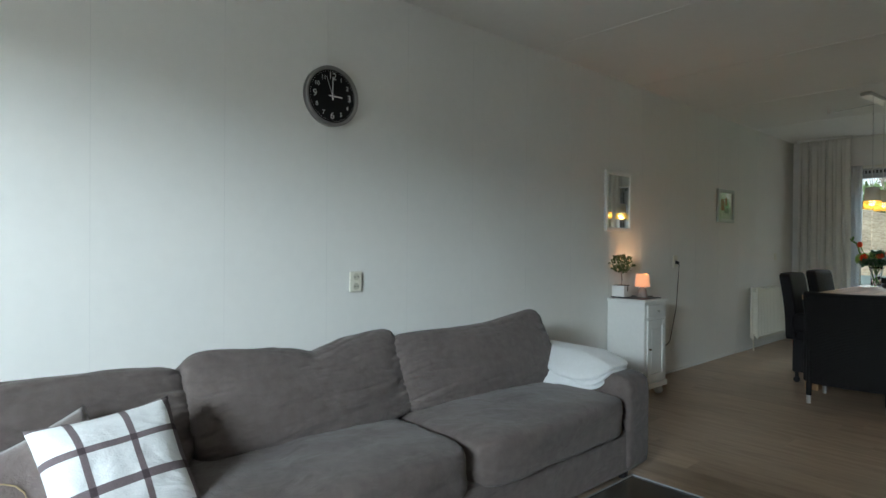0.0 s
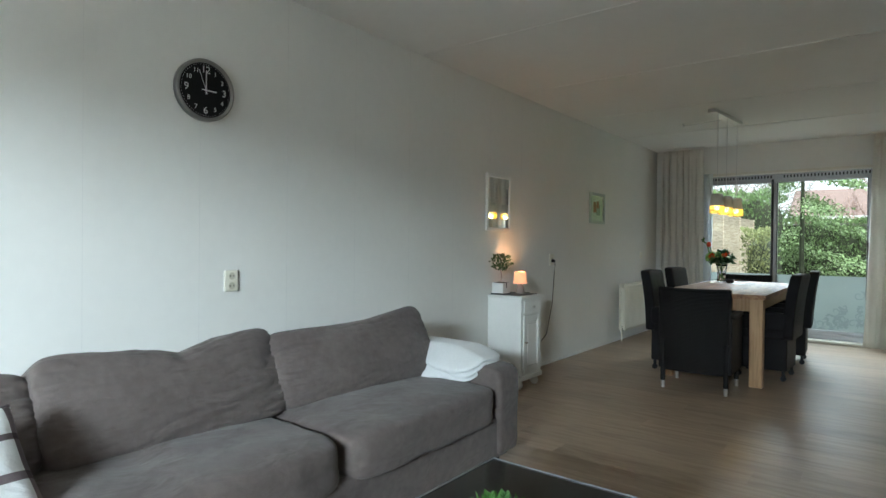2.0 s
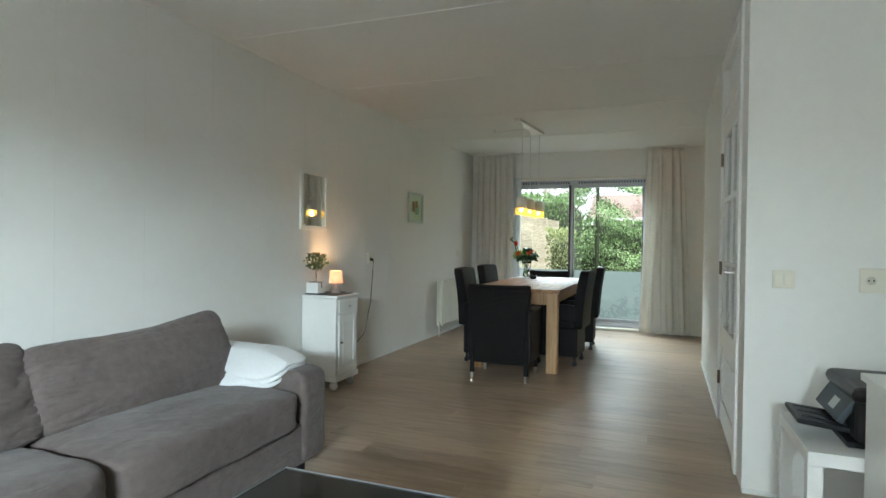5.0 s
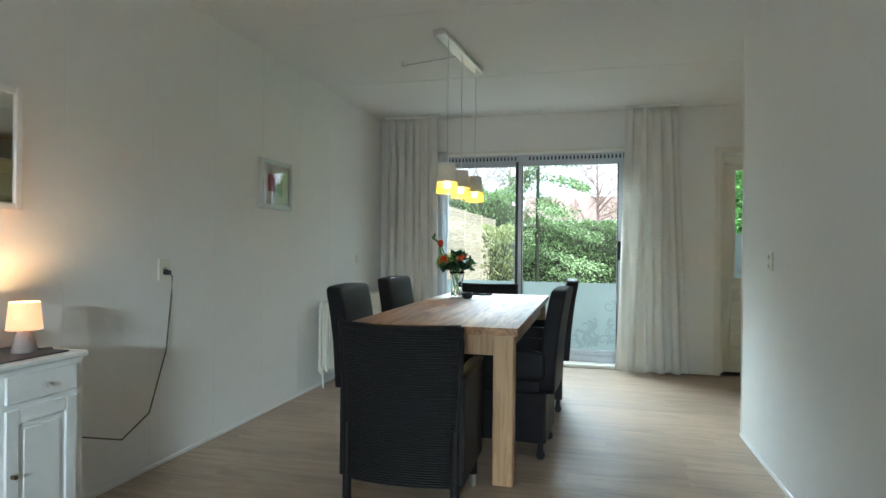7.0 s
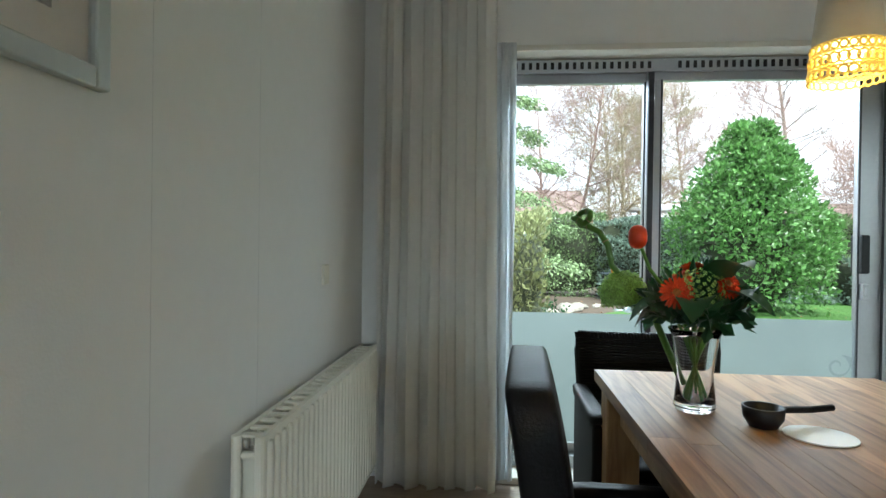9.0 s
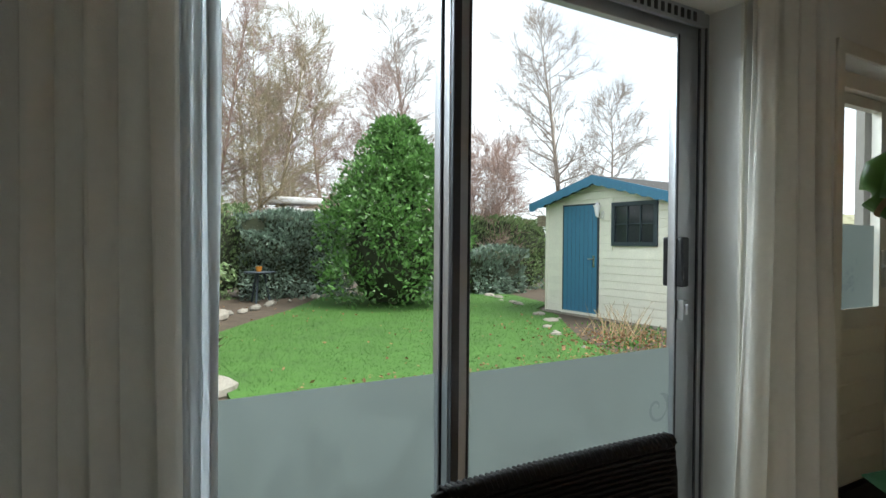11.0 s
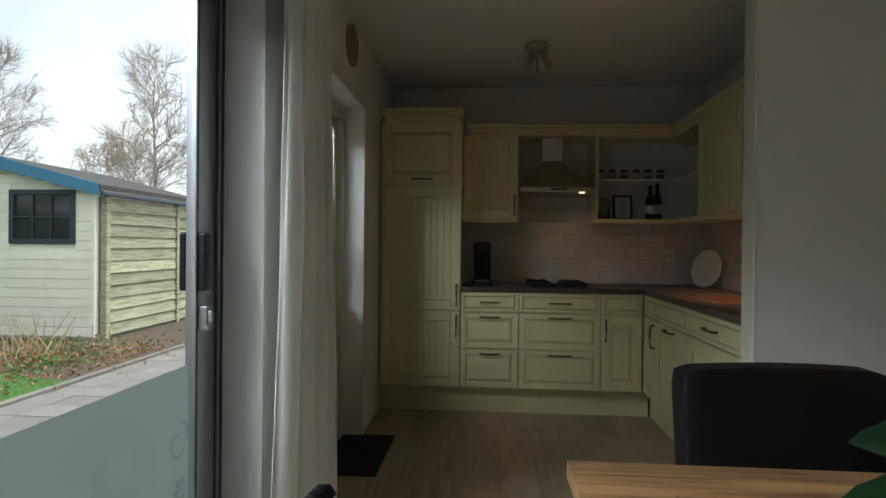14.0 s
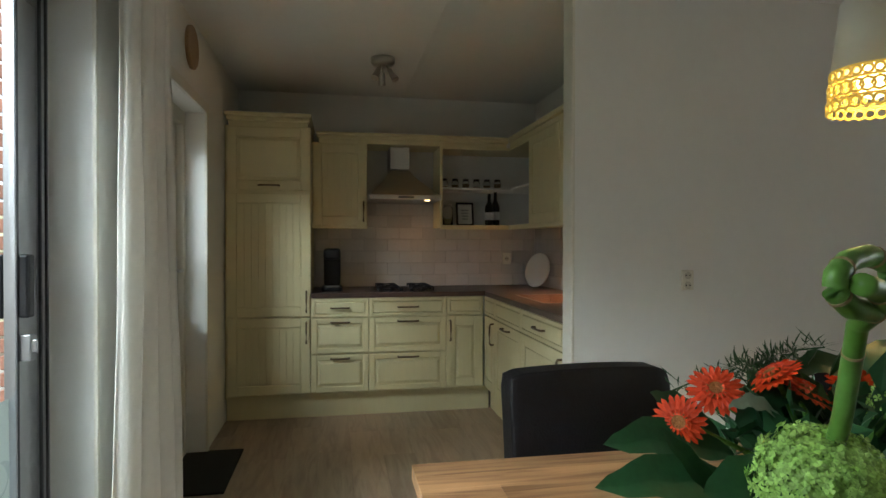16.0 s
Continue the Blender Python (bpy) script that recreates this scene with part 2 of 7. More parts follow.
M_GREYPRINT = mat("grey_print", (0.35, 0.35, 0.36), 0.6, vary=0.4, scale=25)
M_CLOCKFACE = mat("black_clock_face", (0.010, 0.010, 0.011), 0.5, spec=0.2)
M_CLOCKRIM = mat("silver_clock_rim", (0.30, 0.295, 0.285), 0.35, 0.85)
M_WHITEMARK = mat("white_marking", (0.75, 0.75, 0.73), 0.5)
M_WOODDISC = mat("wooden_disc", (0.30, 0.19, 0.10), 0.6, vary=0.25, scale=12, bump=0.4, bump_scale=30)
M_PLAID = mat("plaid_cotton", (0.80, 0.81, 0.82), 0.9, vary=0.04, scale=8, bump=0.3, bump_scale=200, crease=((16, 6, 7), 0.5))
M_PLAID_DARK = mat("dark_plaid_stripe", (0.17, 0.135, 0.145), 0.9, vary=0.12, scale=12, bump=0.3, bump_scale=200)
M_PLAID_CROSS = mat("plaid_crossing", (0.06, 0.042, 0.048), 0.9, vary=0.12, scale=12, bump=0.3, bump_scale=200)
M_BROWNPILLOW = mat("brown_velvet", (0.16, 0.125, 0.115), 0.85, vary=0.15, scale=6, sheen=0.4, bump=0.3, bump_scale=180, crease=((7, 7, 7), 0.5))
M_BOTTLE = mat("dark_bottle_glass", (0.01, 0.013, 0.01), 0.08, vary=0.0)
M_COPPER = mat("copper_tray", (0.50, 0.24, 0.12), 0.25, 1.0, vary=0.1)
M_SPICE = mat("spice_filling", (0.20, 0.14, 0.08), 0.8, vary=0.4, scale=40)
M_GRASS = mat("lawn_green", (0.044, 0.115, 0.013), 0.9, vary=0.3, scale=1.6, bump=0.8, bump_scale=60)
M_BLADE = thin("grass_blade", (0.047, 0.12, 0.016), 0.3, 0.6, vary=0.3, scale=1.2, island=0.15)
M_EARTH = mat("garden_soil", (0.075, 0.055, 0.038), 0.95, vary=0.35, scale=5, bump=0.9, bump_scale=24)
M_PAVER = mat("concrete_paver", (0.165, 0.155, 0.14), 0.85, vary=0.15, scale=5, piece=0.12, bump=0.4, bump_scale=50)
M_STONE = mat("pale_field_stone", (0.25, 0.23, 0.195), 0.85, vary=0.25, scale=9, piece=0.25, bump=0.7, bump_scale=24)
M_BRICK = mat("red_brown_brick", (0.30, 0.14, 0.095), 0.85, vary=0.2, scale=8, piece=0.2, bump=0.5, bump_scale=50)
M_MORTAR = mat("grey_mortar", (0.36, 0.34, 0.31), 0.95, vary=0.1, scale=20)
M_SHED = mat("cream_shed_paint", (0.84, 0.82, 0.71), 0.6, vary=0.09, scale=4, piece=0.04, bump=0.2, bump_scale=30)
M_BLUE = mat("blue_shed_paint", (0.06, 0.19, 0.31), 0.5, vary=0.12, scale=4, bump=0.2, bump_scale=30, stretch=(3, 3, 0.6))
M_SLATE = mat("dark_window_paint", (0.035, 0.05, 0.062), 0.5, vary=0.1)
M_FELT = mat("roofing_felt", (0.045, 0.043, 0.042), 0.9, vary=0.25, scale=5, bump=0.5, bump_scale=120)
M_GREYWOOD = wood("weathered_fence_wood", (0.17, 0.18, 0.10), (0.37, 0.36, 0.25), 0.85, (1.0, 1.0, 16), 0.25)
M_FENCE = wood("pale_fence_wood", (0.24, 0.19, 0.13), (0.40, 0.34, 0.26), 0.8, (3, 1, 14), 0.15)
M_HEDGE = thin("hedge_leaf", (0.19, 0.27, 0.12), 0.3, 0.4, vary=0.25, scale=2, island=0.5)
M_IVY = thin("bluish_shrub_leaf", (0.20, 0.27, 0.215), 0.25, 0.45, vary=0.25, scale=2, island=0.4)
M_LAUREL = thin("laurel_leaf", (0.125, 0.25, 0.07), 0.3, 0.3, vary=0.2, scale=2, island=0.5)
M_YELLOWLEAF = thin("variegated_leaf", (0.24, 0.26, 0.12), 0.3, 0.5, vary=0.2, scale=2, island=0.5)
M_DEADLEAF = thin("fallen_brown_leaf", (0.26, 0.15, 0.075), 0.2, 0.8, vary=0.2, scale=3, island=0.4)
M_STRAW = mat("dry_stalk", (0.36, 0.27, 0.15), 0.9, vary=0.2, scale=10)
M_FARWALL = mat("far_house_wall", (0.34, 0.25, 0.20), 0.9, vary=0.12, scale=3)
M_FARROOF = mat("far_house_roof", (0.17, 0.12, 0.105), 0.9, vary=0.2, scale=4)
M_FARWHITE = mat("far_white_trim", (0.75, 0.76, 0.77), 0.6, vary=0.03)
M_ORANGEPOT = mat("orange_glazed_pot", (0.55, 0.22, 0.03), 0.4, vary=0.1)


def frosted():
    m = bpy.data.materials.new("frosted_film")
    m.use_nodes = True
    n, l = m.node_tree.nodes, m.node_tree.links
    b, out = n["Principled BSDF"], n["Material Output"]
    b.inputs["Base Color"].default_value = (0.38, 0.41, 0.39, 1)
    b.inputs["Roughness"].default_value = 0.7
    tr = n.new("ShaderNodeBsdfTranslucent")
    tr.inputs["Color"].default_value = (0.33, 0.36, 0.335, 1)
    geo = n.new("ShaderNodeNewGeometry")
    noise_t = n.new("ShaderNodeTexNoise")
    noise_t.inputs["Scale"].default_value, noise_t.inputs["Distortion"].default_value = 4, 1
    rng = n.new("ShaderNodeMapRange")
    rng.inputs["From Min"].default_value, rng.inputs["From Max"].default_value = 0.45, 0.6
    rng.inputs["To Min"].default_value, rng.inputs["To Max"].default_value = 0.62, 0.70
    l.new(geo.outputs["Position"], noise_t.inputs["Vector"])
    l.new(noise_t.outputs["Fac"], rng.inputs["Value"])
    mx = n.new("ShaderNodeMixShader")
    l.new(rng.outputs["Result"], mx.inputs[0])
    l.new(b.outputs[0], mx.inputs[1])
    l.new(tr.outputs[0], mx.inputs[2])
    l.new(mx.outputs[0], out.inputs["Surface"])
    return m


M_FROST = frosted()
M_ETCH = thin("etched_scroll", (0.285, 0.315, 0.3), 0.65, 0.8, vary=0.1, scale=9)

# ---- building helpers ----


def root_of(ob):
    while ob.parent:
        ob = ob.parent
    return ob


def thing(name, at, label, category, group="", kind=""):
    """An Empty at the base of a thing; its parts are given in world places and moved under it."""
    ob = new(name)
    ob.location = at
    ob.empty_display_size = 0.1
    return tagged(ob, label, category, group, kind)


def mesh_of(name, bm, material, smooth=False):
    me = bpy.data.meshes.new(name)
    bm.to_mesh(me)
    bm.free()
    for m in material if isinstance(material, (list, tuple)) else [material]:
        me.materials.append(m)
    if smooth:
        me.shade_smooth()
    return me


def part(name, bm, material, parent, label="", smooth=False):
    at = Vector(root_of(parent).location)
    bmesh.ops.translate(bm, verts=bm.verts, vec=-at)
    ob = new(name, mesh_of(name, bm, material, smooth))
    ob.parent = parent
    return tagged(ob, label) if label else ob


def single(name, bm, material, label, category, at=(0, 0, 0), group="", kind="", smooth=False):
    bmesh.ops.translate(bm, verts=bm.verts, vec=-Vector(at))
    ob = new(name, mesh_of(name, bm, material, smooth))
    ob.location = at
    return tagged(ob, label, category, group, kind)


def structure(name, bm, material, label="", category="", smooth=False):
    return single(name, bm, material, label or name.replace("_", " "), category or name.split("_")[0], kind="structure", smooth=smooth)


def box(bm, lo, hi, bevel=0.0, seg=2, idx=0):
    c = [(a + b) / 2 for a, b in zip(lo, hi)]
    s = [abs(b - a) for a, b in zip(lo, hi)]
    r = bmesh.ops.create_cube(bm, size=1.0, matrix=Matrix.Translation(c) @ Matrix.Diagonal((*s, 1)))
    if idx:
        for f in {f for v in r["verts"] for f in v.link_faces}:
            f.material_index = idx
    if bevel:
        edges = list({e for v in r["verts"] for e in v.link_edges})
        bmesh.ops.bevel(bm, geom=edges, offset=bevel, segments=seg, affect="EDGES", profile=0.5)
    return bm


def boxes(*spans, bevel=0.0):
    bm = bmesh.new()
    for lo, hi in spans:
        box(bm, lo, hi, bevel)
    return bm


def rod(bm, p0, p1, r0, r1=None, seg=10, caps=True):
    p0, p1 = Vector(p0), Vector(p1)
    d = p1 - p0
    q = d.to_track_quat("Z", "Y").to_matrix().to_4x4()
    bmesh.ops.create_cone(bm, cap_ends=caps, segments=seg, radius1=r0, radius2=r0 if r1 is None else r1, depth=d.length,
                          matrix=Matrix.Translation((p0 + p1) / 2) @ q)
    return bm


def lathe(bm, at, profile, seg=24):
    """Turns a profile of (radius, height) round an upright axis."""
    rings = []
    for r, z in profile:
        rings.append([bm.verts.new((at[0] + r * math.cos(a), at[1] + r * math.sin(a), at[2] + z))
                      for a in (2 * math.pi * i / seg for i in range(seg))])
    for a, b in zip(rings, rings[1:]):
        for i in range(seg):
            bm.faces.new((a[i], a[(i + 1) % seg], b[(i + 1) % seg], b[i]))
    for ring, flip in ((rings[0], True), (rings[-1], False)):
        if profile[0 if flip else -1][0] > 1e-4:
            bm.faces.new(list(reversed(ring)) if flip else ring)
    return bm


def tube(bm, pts, radius, seg=8):
    pts = [Vector(p) for p in pts]
    rings = []
    for i, p in enumerate(pts):
        d = (pts[min(i + 1, len(pts) - 1)] - pts[max(i - 1, 0)]).normalized()
        q = d.to_track_quat("Z", "Y").to_matrix()
        r = radius[i] if isinstance(radius, (list, tuple)) else radius
        rings.append([bm.verts.new(p + q @ Vector((r * math.cos(a), r * math.sin(a), 0))) for a in (2 * math.pi * k / seg for k in range(seg))])
    for a, b in zip(rings, rings[1:]):
        for i in range(seg):
            bm.faces.new((a[i], a[(i + 1) % seg], b[(i + 1) % seg], b[i]))
    bm.faces.new(list(reversed(rings[0])))
    bm.faces.new(rings[-1])
    return bm


def soft(size, power=5.0, puff=0.0, cuts=14, wrinkle=0.0, seed=0.0, wscale=6.0):
    """A padded block centred on the origin, with rounded edges, a swollen middle and creases."""
    bm = bmesh.new()
    bmesh.ops.create_cube(bm, size=2.0)
    bmesh.ops.subdivide_edges(bm, edges=bm.edges[:], cuts=cuts, use_grid_fill=True)
    for v in bm.verts:
        p = v.co.copy()
        k = (abs(p.x) ** power + abs(p.y) ** power + abs(p.z) ** power) ** (1 / power)
        p /= k
        swell = 1 + puff * (1 - min(1, abs(p.y)) ** 2) * (1 - min(1, abs(p.z)) ** 2)
        q = Vector((p.x * size[0] / 2 * swell, p.y * size[1] / 2, p.z * size[2] / 2))
        if wrinkle:
            w = noise.noise(q * wscale + Vector((seed, seed, seed))) + 0.6 * noise.noise(Vector((q.x * 9, q.y * 5, q.z * 22)) + Vector((seed, 0, seed)))
            q += p.normalized() * w * wrinkle
        v.co = q
    return bm


def moved(bm, m):
    bmesh.ops.transform(bm, matrix=m, verts=bm.verts)
    return bm


def from_lists(name, verts, faces, material, smooth=False):
    me = bpy.data.meshes.new(name)
    me.from_pydata(verts, [], faces)
    me.materials.append(material)
    if smooth:
        me.shade_smooth()
    return me

# ---- the large structure ----
CEIL = 2.52
GW = 8.75          # inner face of the garden wall
PX, PE = 3.12, 6.86  # partition: face towards the dining room, free end


def wall_with_holes(lo, hi, along, holes):
    """A wall block from lo to hi, with openings (a0, a1, z0, z1) along the axis 'along'."""
    bm = bmesh.new()
    cuts = sorted({lo[along], hi[along], *[h[0] for h in holes], *[h[1] for h in holes]})
    for a0, a1 in zip(cuts, cuts[1:]):
        mid = (a0 + a1) / 2
        spans, z = [], lo[2]
        for h in sorted(h for h in holes if h[0] < mid < h[1]):
            spans.append((z, h[2]))
            z = h[3]
        spans.append((z, hi[2]))
        for z0, z1 in spans:
            if z1 - z0 > 1e-4:
                l2, h2 = list(lo), list(hi)
                l2[along], h2[along], l2[2], h2[2] = a0, a1, z0, z1
                box(bm, l2, h2)
    return bm


floor = structure("floor", boxes(((-0.2, -2.6, -0.25), (5.65, 9.06, -0.012))), M_GAP, "oak laminate floor in long boards", "floor")
structure("ceiling", boxes(((-0.2, -2.6, CEIL), (5.65, 9.06, 2.75))), M_CEIL, "white painted ceiling of wide panels", "ceiling")
bm = bmesh.new()
for y in (-0.3, 0.95, 2.2, 3.47, 4.78, 6.1, 7.4):
    box(bm, (0.002, y - 0.012, CEIL - 0.004), (5.44, y + 0.012, CEIL + 0.002), 0.001, 1)
structure("ceiling_trim", bm, M_CEIL, "raised joint strips between the ceiling panels", "trim")
structure("wall_west", boxes(((-0.2, -2.6, -0.02), (0, 9.05, CEIL))), M_WALL, "long white papered wall", "wall")
wall_garden = structure("wall_north", wall_with_holes((0, GW, -0.02), (5.45, 8.98, CEIL), 0, [(0.55, 2.62, 0.03, 2.13), (3.37, 4.25, 0.0, 2.07)]),
                        M_WALL, "white wall to the garden with window and door", "wall")
structure("wall_south", wall_with_holes((0, -2.6, -0.02), (5.45, -2.3, CEIL), 0, [(0.3, 3.5, 0.7, 2.2)]), M_WALL, "white front wall with a wide window", "wall")
wall_kitchen = structure("wall_east", boxes(((5.45, -2.6, -0.02), (5.65, 9.05, CEIL))), M_WALL, "white wall at the kitchen end", "wall")
wall_part = structure("wall_partition", wall_with_holes((PX, 3.51, -0.02), (PX + 0.1, PE, CEIL), 1, [(3.76, 4.87, 0.0, 2.44)]), M_WALL,
                      "white partition wall with a glazed door", "wall")
structure("wall_hall_front", boxes(((PX + 0.1, 3.51, -0.02), (5.45, 3.61, CEIL))), M_WALL, "white wall with light switch", "wall")
wall_ks = structure("wall_kitchen_south", boxes(((PX + 0.1, 6.13, -0.02), (5.45, 6.23, CEIL))), M_WALL, "white wall behind the sink run", "wall")
structure("wall_hall_back", boxes(((5.2, 3.61, -0.02), (5.28, 6.13, CEIL))), M_WALL, "plain white hall wall", "wall")
# rounded plaster post at the partition's end
structure("trim_post", boxes(((PX - 0.006, PE - 0.004, 0), (PX + 0.106, PE + 0.012, CEIL)), bevel=0.005), M_CREAM_TRIM, "painted end post of the partition", "trim")

bm = bmesh.new()
for lo, hi in (((0, -2.29, 0), (0.012, GW, 0.022)), ((0.012, GW - 0.012, 0), (0.5, GW, 0.022)), ((2.68, GW - 0.012, 0), (3.31, GW, 0.022)),
               ((PX - 0.012, 4.91, 0), (PX, PE - 0.006, 0.022)), ((PX + 0.0, 3.498, 0), (5.44, 3.51, 0.022))):
    box(bm, lo, hi, 0.003, 1)
structure("baseboard", bm, M_WHITE, "low white baseboard", "baseboard")


# butt joints of the wallpaper
for k in range(-3, 14):
    y = 0.76 + 0.516 * k
    structure("wallpaper_seam", boxes(((0.0, y - 0.0007, 0.07), (0.0005, y + 0.0007, CEIL))), M_SEAM, "fine vertical wallpaper joint", "seam")


# sliding window to the garden
def scroll_ornament(name, at, scale, y, seed, parent, leaf):
    """Curling acanthus scrolls etched into the film: flat ribbons along spirals."""
    rnd = random.Random(seed)
    bm = bmesh.new()

    def ribbon(pts, width):
        prev = None
        for k, p in enumerate(pts):
            q, r = pts[min(k + 1, len(pts) - 1)], pts[max(k - 1, 0)]
            d = Vector((q[0] - r[0], q[1] - r[1])).normalized()
            w = width * math.sin(math.pi * (0.12 + 0.86 * k / (len(pts) - 1)))
            pair = (bm.verts.new((p[0] - d.y * w, y, p[1] + d.x * w)), bm.verts.new((p[0] + d.y * w, y, p[1] - d.x * w)))
            if prev:
                bm.faces.new((prev[0], prev[1], pair[1], pair[0]))
            prev = pair
    for k in range(34):
        u = k / 33
        cx = at[0] + scale * (u - 0.5) * 1.1 + rnd.uniform(-0.12, 0.12) * scale
        cz = at[1] + scale * (0.62 * u * u + 0.05 * math.sin(u * 9)) * rnd.uniform(0.1, 1.0)
        size, turn, start = scale * rnd.uniform(0.035, 0.085), rnd.choice((-1, 1)), rnd.uniform(0, 6.28)
        ribbon([(cx + size * (1 - j / 22) * math.cos(start + turn * j * 0.36), cz + size * (1 - j / 22) * math.sin(start + turn * j * 0.36)) for j in range(20)], scale * 0.009)
        for b in range(5):
            a = start + rnd.uniform(-1.7, 1.7)
            ln = size * rnd.uniform(0.6, 1.4)
            ribbon([(cx + size * math.cos(start) + ln * j / 6 * math.cos(a + 0.16 * j), cz + size * math.sin(start) + ln * j / 6 * math.sin(a + 0.16 * j)) for j in range(7)], scale * 0.014)
    lo, hi = leaf
    for v in bm.verts:
        v.co.x, v.co.z = min(max(v.co.x, lo[0]), hi[0]), min(max(v.co.z, lo[1]), hi[1])
    ob = part(name, bm, M_ETCH, parent, "pale etched scrollwork")
    ob.visible_shadow = False


def sliding_window():
    w = thing("window_1", (1.6, 8.92, 0.03), "grey aluminium sliding garden window with frosted lower film", "window", kind="structure")
    y0, y1 = 8.88, 8.975
    part("window_frame", boxes(((0.55, y0, 0.03), (2.62, y1, 0.10)), ((0.55, y0, 2.07), (2.62, y1, 2.13)), ((0.55, y0, 0.10), (0.62, y1, 2.07)),
                               ((2.563, y0, 0.10), (2.62, y1, 2.07)), bevel=0.004), M_ALU, w)
    # fixed leaf (outside track) and sliding leaf (inside track)
    for x0, x1, ya, yb, left, right in ((0.62, 1.47, 8.93, 8.965, 0.055, 0.05), (1.428, 2.563, 8.89, 8.925, 0.078, 0.122)):
        leaf = part("window_leaf", boxes(((x0, ya, 0.10), (x1, yb, 0.15)), ((x0, ya, 2.02), (x1, yb, 2.07)), ((x0, ya, 0.15), (x0 + left, yb, 2.02)),
                                         ((x1 - right, ya, 0.15), (x1, yb, 2.02)), bevel=0.003), M_ALU, w)
        ym = (ya + yb) / 2
        pane = part("pane", boxes(((x0 + left - 0.005, ym - 0.002, 0.145), (x1 - right + 0.005, ym + 0.002, 2.025))), M_PANE, leaf)
        pane.visible_shadow = False
        film = part("frosted_film", boxes(((x0 + left, ym + 0.004, 0.15), (x1 - right, ym + 0.005, 0.825))), M_FROST, leaf, "frosted privacy film")
        film.visible_shadow = False
        if left > 0.07:
            scroll_ornament("scrollwork", (2.08, 0.2), 0.74, ym + 0.0025, 4, film, ((x0 + left, 0.16), (x1 - right, 0.815)))
        part("gasket", boxes(((x0 + left - 0.012, ya - 0.002, 0.145), (x0 + left - 0.004, ya, 2.025)), ((x1 - right + 0.004, ya - 0.002, 0.145), (x1 - right + 0.012, ya, 2.025))), M_ALU_DARK, leaf)
    part("outer_jamb", boxes(((2.58, 8.976, 0.03), (2.64, 8.99, 2.13)), bevel=0.003), M_ALU_DARK, w)
    part("mullion_cover", boxes(((1.43, 8.872, 0.10), (1.458, 8.89, 2.07)), bevel=0.003), M_ALU_DARK, w)
    part("seal", boxes(((2.548, 8.872, 0.1), (2.556, 8.88, 2.07)), ((2.59, 8.874, 0.1), (2.598, 8.88, 2.07))), M_ALU_DARK, w)
    h = part("handle", boxes(((2.447, 8.86, 1.06), (2.488, 8.89, 1.25)), bevel=0.008), M_BLACK, w, "black pull handle")
    part("outer_handle", boxes(((2.445, 8.926, 1.06), (2.478, 8.95, 1.25)), bevel=0.006), M_BLACK, h)
    part("latch", boxes(((2.455, 8.86, 0.93), (2.488, 8.89, 1.01)), ((2.462, 8.845, 0.955), (2.472, 8.87, 0.995)), bevel=0.004), M_ALU, w)
    vent = part("vent_grille", boxes(((0.62, 8.862, 2.06), (2.563, 8.878, 2.125)), bevel=0.003), M_ALU, w, "slotted ventilation strip")
    bm = bmesh.new()
    x = 0.68
    while x < 2.52:
        if abs(x - 1.5) > 0.06:
            box(bm, (x, 8.859, 2.075), (x + 0.017, 8.865, 2.11))
        x += 0.037
    part("slots", bm, M_BLACK, vent)
    part("window_sill", boxes(((0.5, GW - 0.03, 0.0), (2.66, 8.89, 0.035)), bevel=0.006), M_CREAM_TRIM, w)
    part("reveal_lining", boxes(((0.53, GW - 0.012, 0.035), (0.55, 8.88, 2.15)), ((2.62, GW - 0.012, 0.035), (2.64, 8.88, 2.15)),
                                ((0.53, GW - 0.014, 2.13), (2.64, 8.88, 2.16)), bevel=0.003), M_CREAM_TRIM, w)


sliding_window()


